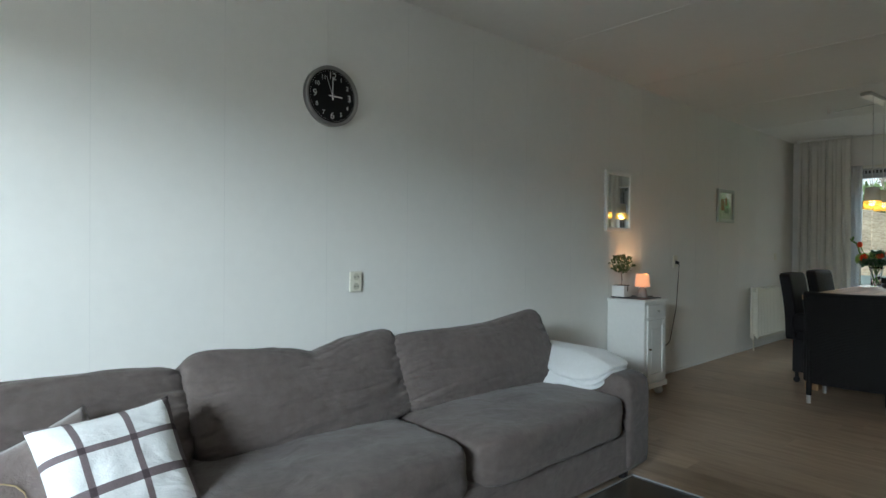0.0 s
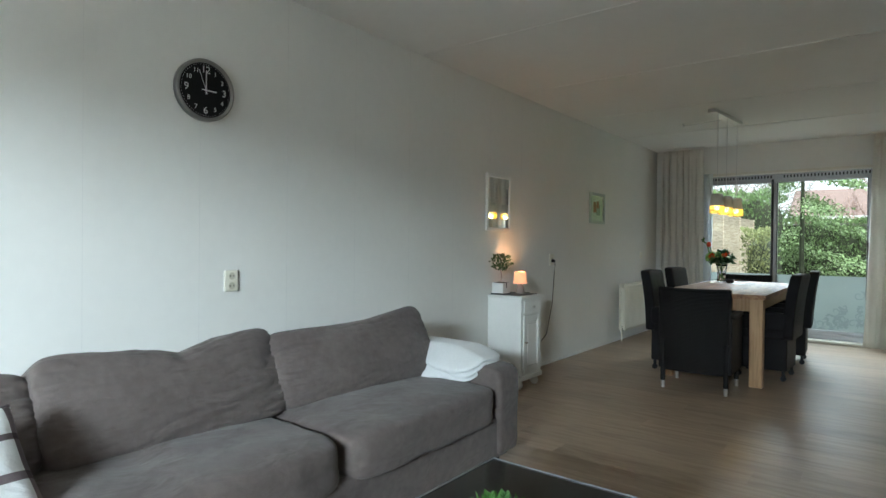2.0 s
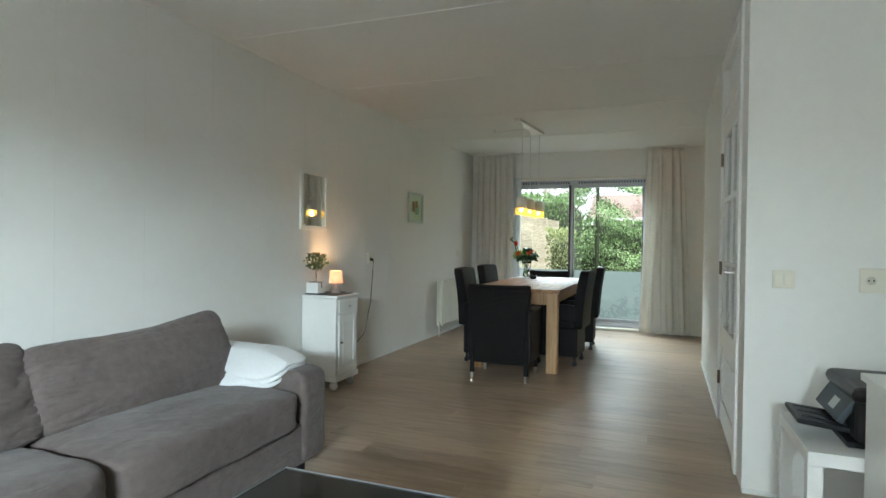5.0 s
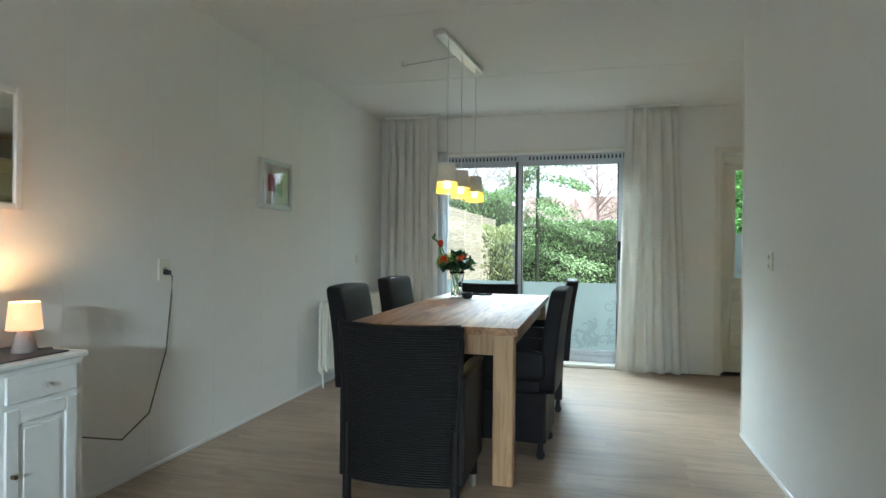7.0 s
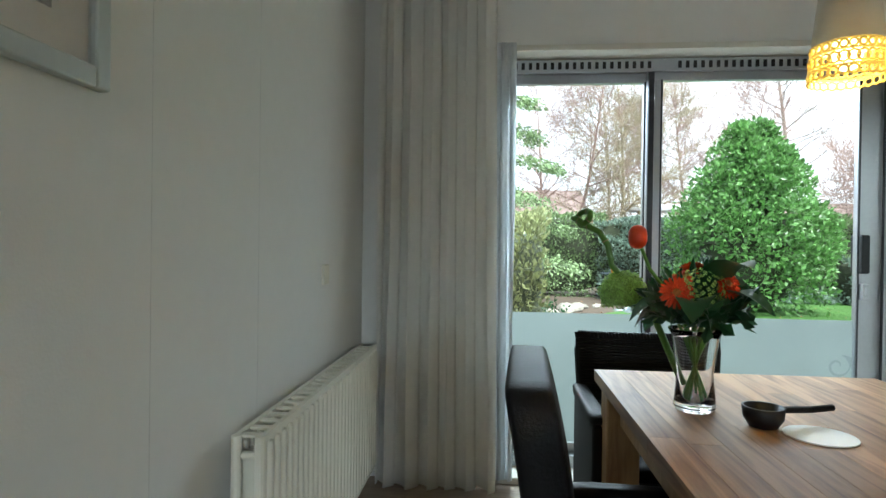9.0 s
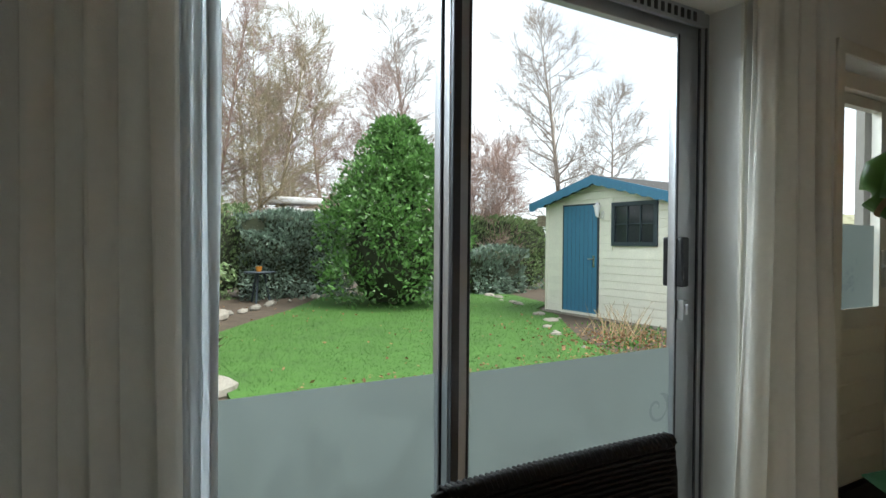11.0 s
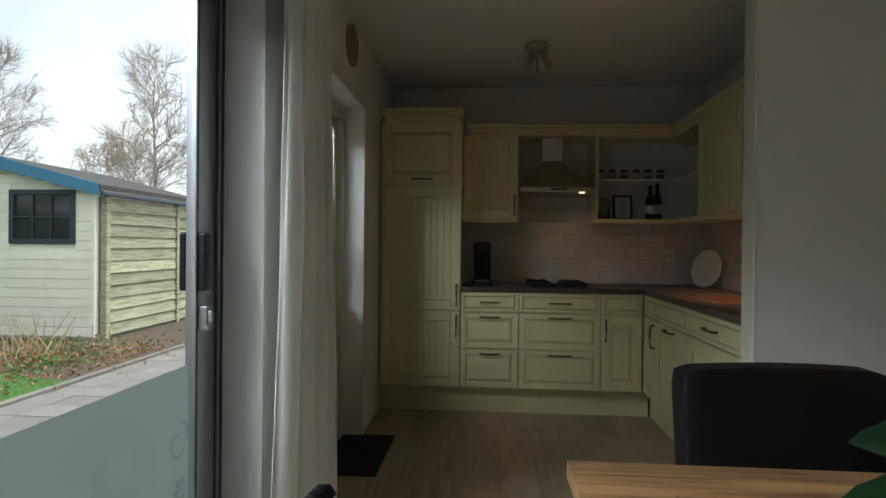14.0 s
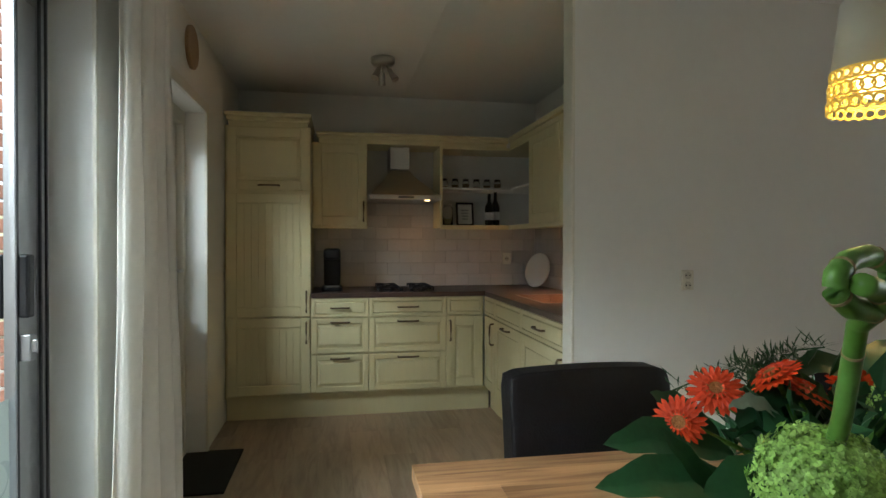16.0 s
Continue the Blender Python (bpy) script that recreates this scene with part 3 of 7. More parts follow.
def back_door():
    d = thing("door_1", (3.83, 8.93, 0), "cream back door with half glass pane and frosted film", "door", kind="structure")
    part("door_frame", boxes(((3.37, 8.86, 0), (3.415, 8.98, 2.07)), ((4.2, 8.86, 0), (4.25, 8.98, 2.07)), ((3.415, 8.86, 1.99), (4.2, 8.98, 2.07)), bevel=0.005), M_CREAM_TRIM, d)
    leaf = part("door_leaf", boxes(((3.42, 8.9, 0.01), (4.195, 8.945, 0.9)), ((3.42, 8.9, 0.9), (3.505, 8.945, 1.985)), ((4.11, 8.9, 0.9), (4.195, 8.945, 1.985)),
                                   ((3.505, 8.9, 1.93), (4.11, 8.945, 1.985)), bevel=0.003), M_CREAM_TRIM, d)
    bm = bmesh.new()
    for z in (0.12, 0.26, 0.4, 0.54, 0.68):
        box(bm, (3.475, 8.893, z), (4.14, 8.9, z + 0.125), 0.003, 1)
    part("door_panel", bm, M_CREAM_TRIM, leaf)
    part("pane", boxes(((3.5, 8.92, 0.895), (4.115, 8.924, 1.935))), M_PANE, leaf).visible_shadow = False
    film = part("frosted_film", boxes(((3.505, 8.926, 0.9), (4.11, 8.927, 1.33))), M_FROST, leaf, "frosted film with scrolls")
    film.visible_shadow = False
    scroll_ornament("scrollwork", (3.74, 0.98), 0.3, 8.9252, 7, film, ((3.51, 0.905), (4.105, 1.325)))
    part("glazing_bead", boxes(((3.505, 8.893, 0.9), (3.517, 8.9, 1.93)), ((4.098, 8.893, 0.9), (4.11, 8.9, 1.93)), ((3.495, 8.89, 0.885), (4.12, 8.9, 0.905))), M_CREAM_TRIM, leaf)
    bm = boxes(((4.13, 8.885, 1.0), (4.165, 8.9, 1.2)), bevel=0.004)
    rod(bm, (4.148, 8.885, 1.12), (4.148, 8.85, 1.12), 0.009)
    rod(bm, (4.148, 8.852, 1.12), (4.04, 8.852, 1.12), 0.008)
    part("door_handle", bm, M_CHROME, leaf)
    part("reveal_lining", boxes(((3.31, GW - 0.014, 0), (3.37, GW, 2.12)), ((4.25, GW - 0.014, 0), (4.29, GW, 2.12)), ((3.31, GW - 0.016, 2.07), (4.29, GW, 2.13)), bevel=0.004), M_CREAM_TRIM, d)


back_door()


def hall_door():
    d = thing("door_2", (PX + 0.05, 4.4, 0), "white glazed inner door with six panes, shut, panel above", "door", kind="structure")
    y0, y1 = 3.76, 4.87
    part("door_frame", boxes(((PX - 0.014, y0 - 0.03, 0), (PX + 0.11, y0 + 0.08, 2.48)), ((PX - 0.014, y1 - 0.08, 0), (PX + 0.11, y1 + 0.03, 2.48)),
                             ((PX - 0.014, y0 + 0.08, 2.40), (PX + 0.11, y1 - 0.08, 2.48)), ((PX - 0.006, y0 + 0.08, 2.055), (PX + 0.09, y1 - 0.08, 2.10)), bevel=0.006), M_WHITE, d)
    part("transom_panel", boxes(((PX + 0.03, y0 + 0.08, 2.10), (PX + 0.05, y1 - 0.08, 2.40))), M_WHITE, d, "plain white panel over the door")
    a, b = y0 + 0.085, y1 - 0.085
    xf, xb = PX + 0.002, PX + 0.042
    ga, gb, zs = a + 0.12, b - 0.12, (0.66, 1.08, 1.50, 1.92)
    bm = boxes(((xf, a, 0.008), (xb, ga, 2.05)), ((xf, gb, 0.008), (xb, b, 2.05)), ((xf, ga, 0.008), (xb, gb, 0.16)), ((xf, ga, 0.52), (xb, gb, 0.66)), ((xf, ga, 1.92), (xb, gb, 2.05)), bevel=0.004)
    leaf = part("door_leaf", bm, M_WHITE, d)
    bm = bmesh.new()
    gm = (ga + gb) / 2
    box(bm, (xf + 0.002, gm - 0.014, 0.66), (xb - 0.002, gm + 0.014, 1.92), 0.004)
    for z in zs[1:-1]:
        box(bm, (xf + 0.003, ga, z - 0.014), (xb - 0.003, gb, z + 0.014), 0.004)
    part("glazing_bar", bm, M_WHITE, leaf)
    for za, zb in zip(zs, zs[1:]):
        for u, v in ((ga, gm - 0.014), (gm + 0.014, gb)):
            part("pane", boxes(((PX + 0.02, u, za), (PX + 0.024, v, zb))), M_GLASS, leaf)
    part("door_panel", boxes(((PX + 0.012, ga, 0.16), (PX + 0.03, gb, 0.52)), ((PX + 0.006, ga + 0.05, 0.21), (PX + 0.014, gb - 0.05, 0.47)), bevel=0.004), M_WHITE, leaf)
    bm = boxes(((PX - 0.006, a + 0.035, 0.86), (xf, a + 0.075, 1.12)), bevel=0.004)
    rod(bm, (PX - 0.004, a + 0.055, 1.05), (PX - 0.05, a + 0.055, 1.05), 0.009)
    rod(bm, (PX - 0.048, a + 0.055, 1.05), (PX - 0.048, a + 0.175, 1.05), 0.009)
    part("door_handle", bm, M_CHROME, leaf, "steel lever on a long plate")
    for z in (0.25, 1.0, 1.74):
        part("hinge", rod(bmesh.new(), (PX - 0.008, b + 0.002, z), (PX - 0.008, b + 0.002, z + 0.09), 0.009), M_BRONZE, d)


hall_door()


def front_window():
    w = thing("window_2", (1.9, -2.45, 0.7), "wide white front window", "window", kind="structure")
    part("window_frame", boxes(((0.3, -2.5, 0.7), (3.5, -2.42, 0.78)), ((0.3, -2.5, 2.12), (3.5, -2.42, 2.2)), ((0.3, -2.5, 0.78), (0.38, -2.42, 2.12)),
                               ((3.42, -2.5, 0.78), (3.5, -2.42, 2.12)), ((1.86, -2.5, 0.78), (1.94, -2.42, 2.12)), bevel=0.005), M_WHITE, w)
    for a, b in ((0.38, 1.86), (1.94, 3.42)):
        part("pane", boxes(((a, -2.462, 0.78), (b, -2.458, 2.12))), M_PANE, w).visible_shadow = False
    part("window_sill", boxes(((0.2, -2.42, 0.66), (3.6, -2.2, 0.7)), bevel=0.006), M_WHITE, w)


front_window()


# ---- curtains ----
def curtain(name, x0, x1, y, z0, z1, folds, amp, material, label, flare=0.0, seed=0.0, lead=0.0):
    bm = bmesh.new()
    nu, nv = folds * 14, 30
    grid = []
    for j in range(nv + 1):
        v = j / nv
        row = []
        for i in range(nu + 1):
            u = i / nu
            w = x1 - x0 + flare * (1 - v)
            phase = lead + u * folds * 2 * math.pi + 1.6 * noise.noise(Vector((u * 5, v * 1.2, seed)))
            a = amp * (0.55 + 0.45 * (1 - v)) * (0.8 + 0.75 * noise.noise(Vector((u * 9, seed, v * 0.8))))
            if v > 0.955:
                a *= 0.45
            row.append(bm.verts.new((x0 - flare * (1 - v) * 0.4 + w * u + 0.012 * math.sin(phase * 2 + seed),
                                     y + a * math.sin(phase) + 0.01 * noise.noise(Vector((u * 20, v * 4, seed))), z0 + (z1 - z0) * v)))
        grid.append(row)
    for r0, r1 in zip(grid, grid[1:]):
        for i in range(nu):
            bm.faces.new((r0[i], r0[i + 1], r1[i + 1], r1[i]))
    c = thing(name, ((x0 + x1) / 2, y, z0), label, "curtain", "window curtains")
    drop = part("drop", bm, material, c, smooth=True)
    mod = drop.modifiers.new("cloth", "SOLIDIFY")
    mod.thickness = 0.003
    rail = boxes(((x0 - 0.03, y - 0.015, CEIL - 0.022), (x1 + 0.03, y + 0.015, CEIL)), bevel=0.003)
    part("rail", rail, M_WHITE, c)
    return c


curtain("curtain", 0.12, 0.65, 8.59, 0.02, CEIL - 0.022, 6, 0.042, M_CURTAIN, "cream linen curtain drawn aside beside the window", 0.05, 1.3)
curtain("curtain", 2.50, 2.95, 8.605, 0.02, CEIL - 0.022, 4, 0.05, M_CURTAIN, "cream linen curtain hanging in folds by the window", 0.2, 4.1, 1.3)
curtain("sheer_curtain", 0.64, 0.75, 8.70, 0.03, 2.16, 3, 0.02, M_NET, "white sheer net bunched at the window edge", 0.02, 7.7)

# ---- the garden ground ----
ground = structure("ground", boxes(((-60, 9.06, -0.5), (80, 140, -0.16))), M_EARTH, "bare garden soil reaching far back", "ground")
LAWN = [(1.45, 11.95), (5.9, 11.95), (6.0, 12.5), (6.35, 13.4), (7.1, 14.5), (7.9, 15.6), (8.2, 16.6), (9.2, 17.4), (9.7, 19.3), (9.4, 20.5), (6.8, 21.0), (5.1, 20.8), (3.5, 18.3), (2.65, 17.2), (1.8, 16.0), (1.6, 14.2), (1.5, 12.6)]


def in_lawn(x, y):
    inside = False
    for (x0, y0), (x1, y1) in zip(LAWN, LAWN[1:] + LAWN[:1]):
        if (y0 > y) != (y1 > y) and x < (x1 - x0) * (y - y0) / (y1 - y0) + x0:
            inside = not inside
    return inside


bm = bmesh.new()
top = [bm.verts.new((x, y, -0.12)) for x, y in LAWN]
low = [bm.verts.new((x, y, -0.18)) for x, y in LAWN]
bm.faces.new(top)
for i in range(len(LAWN)):
    k = (i + 1) % len(LAWN)
    bm.faces.new((low[i], low[k], top[k], top[i]))
bmesh.ops.recalc_face_normals(bm, faces=bm.faces)
structure("lawn", bm, M_GRASS, "short green lawn", "lawn")
structure("patio_bed", boxes(((-3, 9.06, -0.2), (9.5, 11.9, -0.14))), M_EARTH, "sand bed under the patio", "patio")

# ---- dining room ----


def dining_table():
    x0, x1, y0, y1 = 1.0, 1.86, 5.665, 7.79
    t = thing("dining_table", (1.43, 6.71, 0), "oiled wooden dining table with square legs", "table")
    part("apron", boxes(((x0 + 0.06, y0 + 0.06, 0.63), (x1 - 0.06, y0 + 0.09, 0.735)), ((x0 + 0.06, y1 - 0.09, 0.63), (x1 - 0.06, y1 - 0.06, 0.735)),
                        ((x0 + 0.06, y0 + 0.09, 0.63), (x0 + 0.09, y1 - 0.09, 0.735)), ((x1 - 0.09, y0 + 0.09, 0.63), (x1 - 0.06, y1 - 0.09, 0.735))), M_LEG, t)
    top = part("tabletop", boxes(((x0 + 0.004, y0 + 0.004, 0.736), (x1 - 0.004, y1 - 0.004, 0.765))), M_TABLE, t)
    rnd = random.Random(4)
    n = 12
    w = (x1 - x0) / n
    for i in range(n):
        y = y0
        first = rnd.uniform(0.3, 0.7)
        while y < y1 - 0.01:
            e = min(y1, y + first)
            if y1 - e < 0.12:
                e = y1
            part("stave", box(bmesh.new(), (x0 + i * w + 0.0001, y + 0.0001, 0.74), (x0 + (i + 1) * w - 0.0001, e - 0.0001, 0.775 + rnd.uniform(-0.0001, 0.0001)), 0.0004, 1), M_TABLE, top)
            y, first = e, rnd.uniform(0.45, 0.8)
    for x in (x0 + 0.02, x1 - 0.12):
        for y in (y0 + 0.02, y1 - 0.12):
            part("leg", boxes(((x, y, 0), (x + 0.1, y + 0.1, 0.736)), bevel=0.006), M_LEG, t)


dining_table()


def leather_chair():
    """Faces +x (towards the table), base on the floor at the origin."""
    c = thing("dining_chair", (0, 0, 0), "black leather dining chair with arms on small castors", "chair", "side chairs at the dining table")
    part("seat", moved(soft((0.50, 0.45, 0.14), 7, 0.0, 8), pose(0.02, 0, 0.42)), M_LEATHER, c, smooth=True)
    part("skirt", boxes(((-0.20, -0.21, 0.09), (0.22, 0.21, 0.37)), bevel=0.012), M_LEATHER, c)
    bm = soft((0.085, 0.48, 0.565), 22, 0.2, 12)
    for v in bm.verts:
        v.co.x += -0.06 * (v.co.z / 0.56 + 0.5) ** 2
        v.co.z += 0.008 * (1 - (v.co.y / 0.23) ** 2) * (v.co.z > 0)
    part("backrest", moved(bm, pose(-0.205, 0, 0.652)), M_LEATHER, c, smooth=True)
    bm = bmesh.new()
    rod(bm, (-0.195, 0, 0.46), (-0.225, 0, 0.9), 0.003, seg=5)
    part("seam", bm, M_LEATHER, c)
    for s in (-1, 1):
        part("armrest", moved(soft((0.40, 0.055, 0.17), 6, 0, 6), pose(0.0, s * 0.225, 0.52)), M_LEATHER, c, smooth=True)
        for x in (-0.17, 0.19):
            leg = part("leg", rod(bmesh.new(), (x, s * 0.18, 0.045), (x, s * 0.18, 0.1), 0.014), M_BLACK, c)
            part("castor", rod(bmesh.new(), (x - 0.0, s * 0.18 - 0.012, 0.024), (x, s * 0.18 + 0.012, 0.024), 0.024, seg=14), M_BLACK, leg)
    return c


def wicker_chair():
    """Faces +y, base on the floor at the origin; its back is woven."""
    c = thing("wicker_chair", (0, 0, 0), "black woven wicker armchair with metal-tipped legs", "chair", "wicker chairs at the table ends")
    part("seat", boxes(((-0.25, -0.2, 0.36), (0.25, 0.25, 0.42)), bevel=0.015), M_WICKER, c)
    cush = part("seat_cushion", moved(soft((0.46, 0.42, 0.06), 6, 0, 6), pose(0, 0.03, 0.445)), M_LEATHER, c, smooth=True)
    for s in (-1, 1):
        part("side_panel", boxes(((s * 0.26 - 0.02, -0.2, 0.16), (s * 0.26 + 0.02, 0.25, 0.60)), bevel=0.012), M_WICKER, c)
        part("armrest", moved(soft((0.06, 0.46, 0.04), 5, 0, 5), pose(s * 0.262, 0.02, 0.62)), M_WICKER, c, smooth=True)
        for y in (-0.2, 0.23):
            leg = part("leg", rod(bmesh.new(), (s * 0.24, y, 0.06), (s * 0.24, y, 0.4), 0.019), M_WICKER, c)
            part("metal_tip", rod(bmesh.new(), (s * 0.24, y, 0), (s * 0.24, y, 0.06), 0.015, 0.017), M_CHROME, leg)
    part("skirt", boxes(((-0.25, 0.235, 0.16), (0.25, 0.25, 0.38))), M_WICKER, c)

    def back_at(u, z):
        half = 0.228 + 0.04 * z
        return Vector((u * half, -0.215 - 0.03 * z * z - 0.025 * (1 - u * u) + 0.02, 0.15 + 0.675 * z - 0.008 * (1 - u * u) * z))
    core = bmesh.new()
    rows, cols = 16, 10
    for off in (0.0, 0.016):
        g = [[core.verts.new(back_at(-1 + 2 * i / cols, j / rows) + Vector((0, off, 0))) for i in range(cols + 1)] for j in range(rows + 1)]
        for j in range(rows):
            for i in range(cols):
                core.faces.new((g[j][i], g[j][i + 1], g[j + 1][i + 1], g[j + 1][i]))
    back = part("backrest", core, M_WICKER, c)
    weave = bmesh.new()
    for j in range(62):
        z = (j + 0.5) / 62
        for off, sgn in ((-0.004, 1), (0.02, -1)):
            pts = [back_at(-1 + 2 * i / 24, z) + Vector((0, off + sgn * 0.002 * (1 if (i + j) % 2 else -1), 0)) for i in range(25)]
            tube(weave, pts, 0.0046, 5)
    part("weave", weave, M_WICKER, back, smooth=True)
    rim = bmesh.new()
    path = [back_at(-1, k / 12) for k in range(12)] + [back_at(-1 + 2 * k / 12, 1.0) for k in range(13)] + [back_at(1, 1 - k / 12) for k in range(1, 13)]
    tube(rim, [p + Vector((0, 0.008, 0)) for p in path], 0.016, 8)
    part("rim", rim, M_WICKER, back, smooth=True)
    braid = bmesh.new()
    turns = []
    for k in range(44 * 6 + 1):
        a = 2 * math.pi * k / 6
        turns.append(back_at(-1 + 2 * k / (44 * 6), 1.0) + Vector((0, 0.008 + 0.0165 * math.cos(a), 0.0165 * math.sin(a))))
    tube(braid, turns, 0.0042, 5)
    part("braid", braid, M_WICKER, back, smooth=True)
    return c


chair = leather_chair()
chair.matrix_basis = pose(1.06, 6.10, 0, 0, 0, 2)
copy_thing(chair, pose(1.01, 7.05, 0, 0, 0, -3))
copy_thing(chair, pose(1.78, 6.30, 0, 0, 0, 177))
copy_thing(chair, pose(1.80, 7.26, 0, 0, 0, 183))
wchair = wicker_chair()
wchair.matrix_basis = pose(1.415, 5.43, 0, 0, 0, 1)
copy_thing(wchair, pose(1.27, 7.99, 0, 0, 0, 180))


def radiator():
    x0, x1, y0, y1, z0, z1 = 0.05, 0.135, 7.2, 8.52, 0.14, 0.72
    r = thing("radiator", (0.09, 7.86, 0.14), "cream panel radiator on the wall", "radiator")
    for x in (x0, x1 - 0.02):
        bm = boxes(((x, y0 + 0.01, z0), (x + 0.014, y1 - 0.01, z1 - 0.012)))
        n = 28
        for i in range(n):
            y = y0 + 0.02 + (y1 - y0 - 0.04) * (i + 0.5) / n
            box(bm, (x - 0.002, y - 0.013, z0 + 0.025), (x + 0.024, y + 0.013, z1 - 0.03), 0.008, 2)
        part("panel", bm, M_RAD, r)
    fins = bmesh.new()
    for k in range(44):
        y = y0 + 0.03 + (y1 - y0 - 0.06) * k / 43
        box(fins, (x0 + 0.016, y - 0.001, z0 + 0.05), (x1 - 0.022, y + 0.001, z1 - 0.05))
    part("convector_fins", fins, M_RAD, r)
    for x in (x0 + 0.012, x1 - 0.014):
        part("end_column", rod(bmesh.new(), (x, y0 + 0.006, z0 + 0.01), (x, y0 + 0.006, z1 - 0.01), 0.013, seg=12), M_RAD, r, smooth=False)
    for z in (z0 + 0.04, z1 - 0.06):
        part("joint_pipe", rod(bmesh.new(), (x0 + 0.012, y0 + 0.012, z), (x1 - 0.014, y0 + 0.012, z), 0.011), M_RAD, r)
    for k in range(22):
        y = y0 + 0.02 + (y1 - y0 - 0.04) * k / 22
        part("grille_bar", boxes(((x0 + 0.014, y, z1 - 0.02), (x1 - 0.02, y + 0.022, z1 - 0.014))), M_RAD, r)
    part("valve", rod(rod(bmesh.new(), (0.085, y0 - 0.01, z0 + 0.03), (0.085, y0 + 0.03, z0 + 0.03), 0.014), (0.085, y0 - 0.012, z0 - 0.01), (0.085, y0 - 0.012, z0 + 0.05), 0.012), M_RAD, r, "white radiator valve")
    for y in (y0 + 0.2, y1 - 0.24):
        part("bracket", boxes(((0.0, y, 0.3), (x0, y + 0.04, 0.6))), M_RAD, r)
    bm = rod(bmesh.new(), (0.07, y0 + 0.05, 0.0), (0.07, y0 + 0.05, z0 + 0.02), 0.008)
    part("pipe", bm, M_RAD, r)


radiator()


PENDANTS = ((1.32, 6.40), (1.33, 6.75), (1.36, 7.08))


def pendant_lamp():
    p = thing("pendant_lamp", (1.31, 6.77, CEIL), "ceiling bar with three hanging white lace shades, lit", "lamp")
    part("ceiling_bar", moved(boxes(((-0.04, -0.42, -0.035), (0.04, 0.42, 0)), bevel=0.006), pose(1.312, 6.77, CEIL, 0, 0, -5.5)), M_CHROME, p)
    arm = bmesh.new()
    rod(arm, (1.31, 6.78, CEIL - 0.03), (0.86, 6.9, CEIL - 0.03), 0.004)
    rod(arm, (0.86, 6.9, CEIL - 0.04), (0.86, 6.9, CEIL), 0.012)
    part("side_rod", arm, M_CHROME, p)
    z = 1.505
    for px, y in PENDANTS:
        part("cord", rod(bmesh.new(), (px, y, z + 0.18), (px, y, CEIL - 0.03), 0.003, seg=6), M_CHROME, p)
        bm = bmesh.new()
        seg = 40
        lathe(bm, (px, y, 0), [(0.012, z + 0.186), (0.05, z + 0.185), (0.0625, z + 0.068), (0.06, z + 0.068), (0.048, z + 0.18), (0.012, z + 0.182)], seg)
        shade = part("shade", bm, M_SHADE, p, smooth=True)
        lace = bmesh.new()
        # pierced lace band: rings and petals
        for zz, rr in ((z + 0.069, 0.0625), (z + 0.05, 0.064), (z + 0.02, 0.066)):
            tube(lace, [(px + rr * math.cos(a), y + rr * math.sin(a), zz) for a in (2 * math.pi * k / 48 for k in range(49))], 0.0022, 5)
        for k in range(26):
            a = 2 * math.pi * k / 26
            for zz, rr, q in ((z + 0.0595, 0.063, 0.007), (z + 0.035, 0.065, 0.0105), (z + 0.009, 0.067, 0.0085)):
                pts = []
                for s in range(9):
                    b = 2 * math.pi * s / 8
                    aa = a + q / rr * math.cos(b)
                    pts.append((px + rr * math.cos(aa), y + rr * math.sin(aa), zz + q * math.sin(b)))
                tube(lace, pts, 0.0024, 5)
        part("lace_band", lace, M_LACE, shade, "lit yellow lace edge")
        part("bulb", lathe(bmesh.new(), (px, y, z + 0.05), [(0.001, -0.03), (0.018, -0.022), (0.026, 0), (0.02, 0.025), (0.012, 0.05)], 16), M_BULB, shade, smooth=True)


pendant_lamp()
for px, y in PENDANTS:
    lamp("pendant_bulb", "POINT", 0.9, (1.0, 0.66, 0.25), pose(px, y, 1.535), radius=0.03)

# ---- living room ----


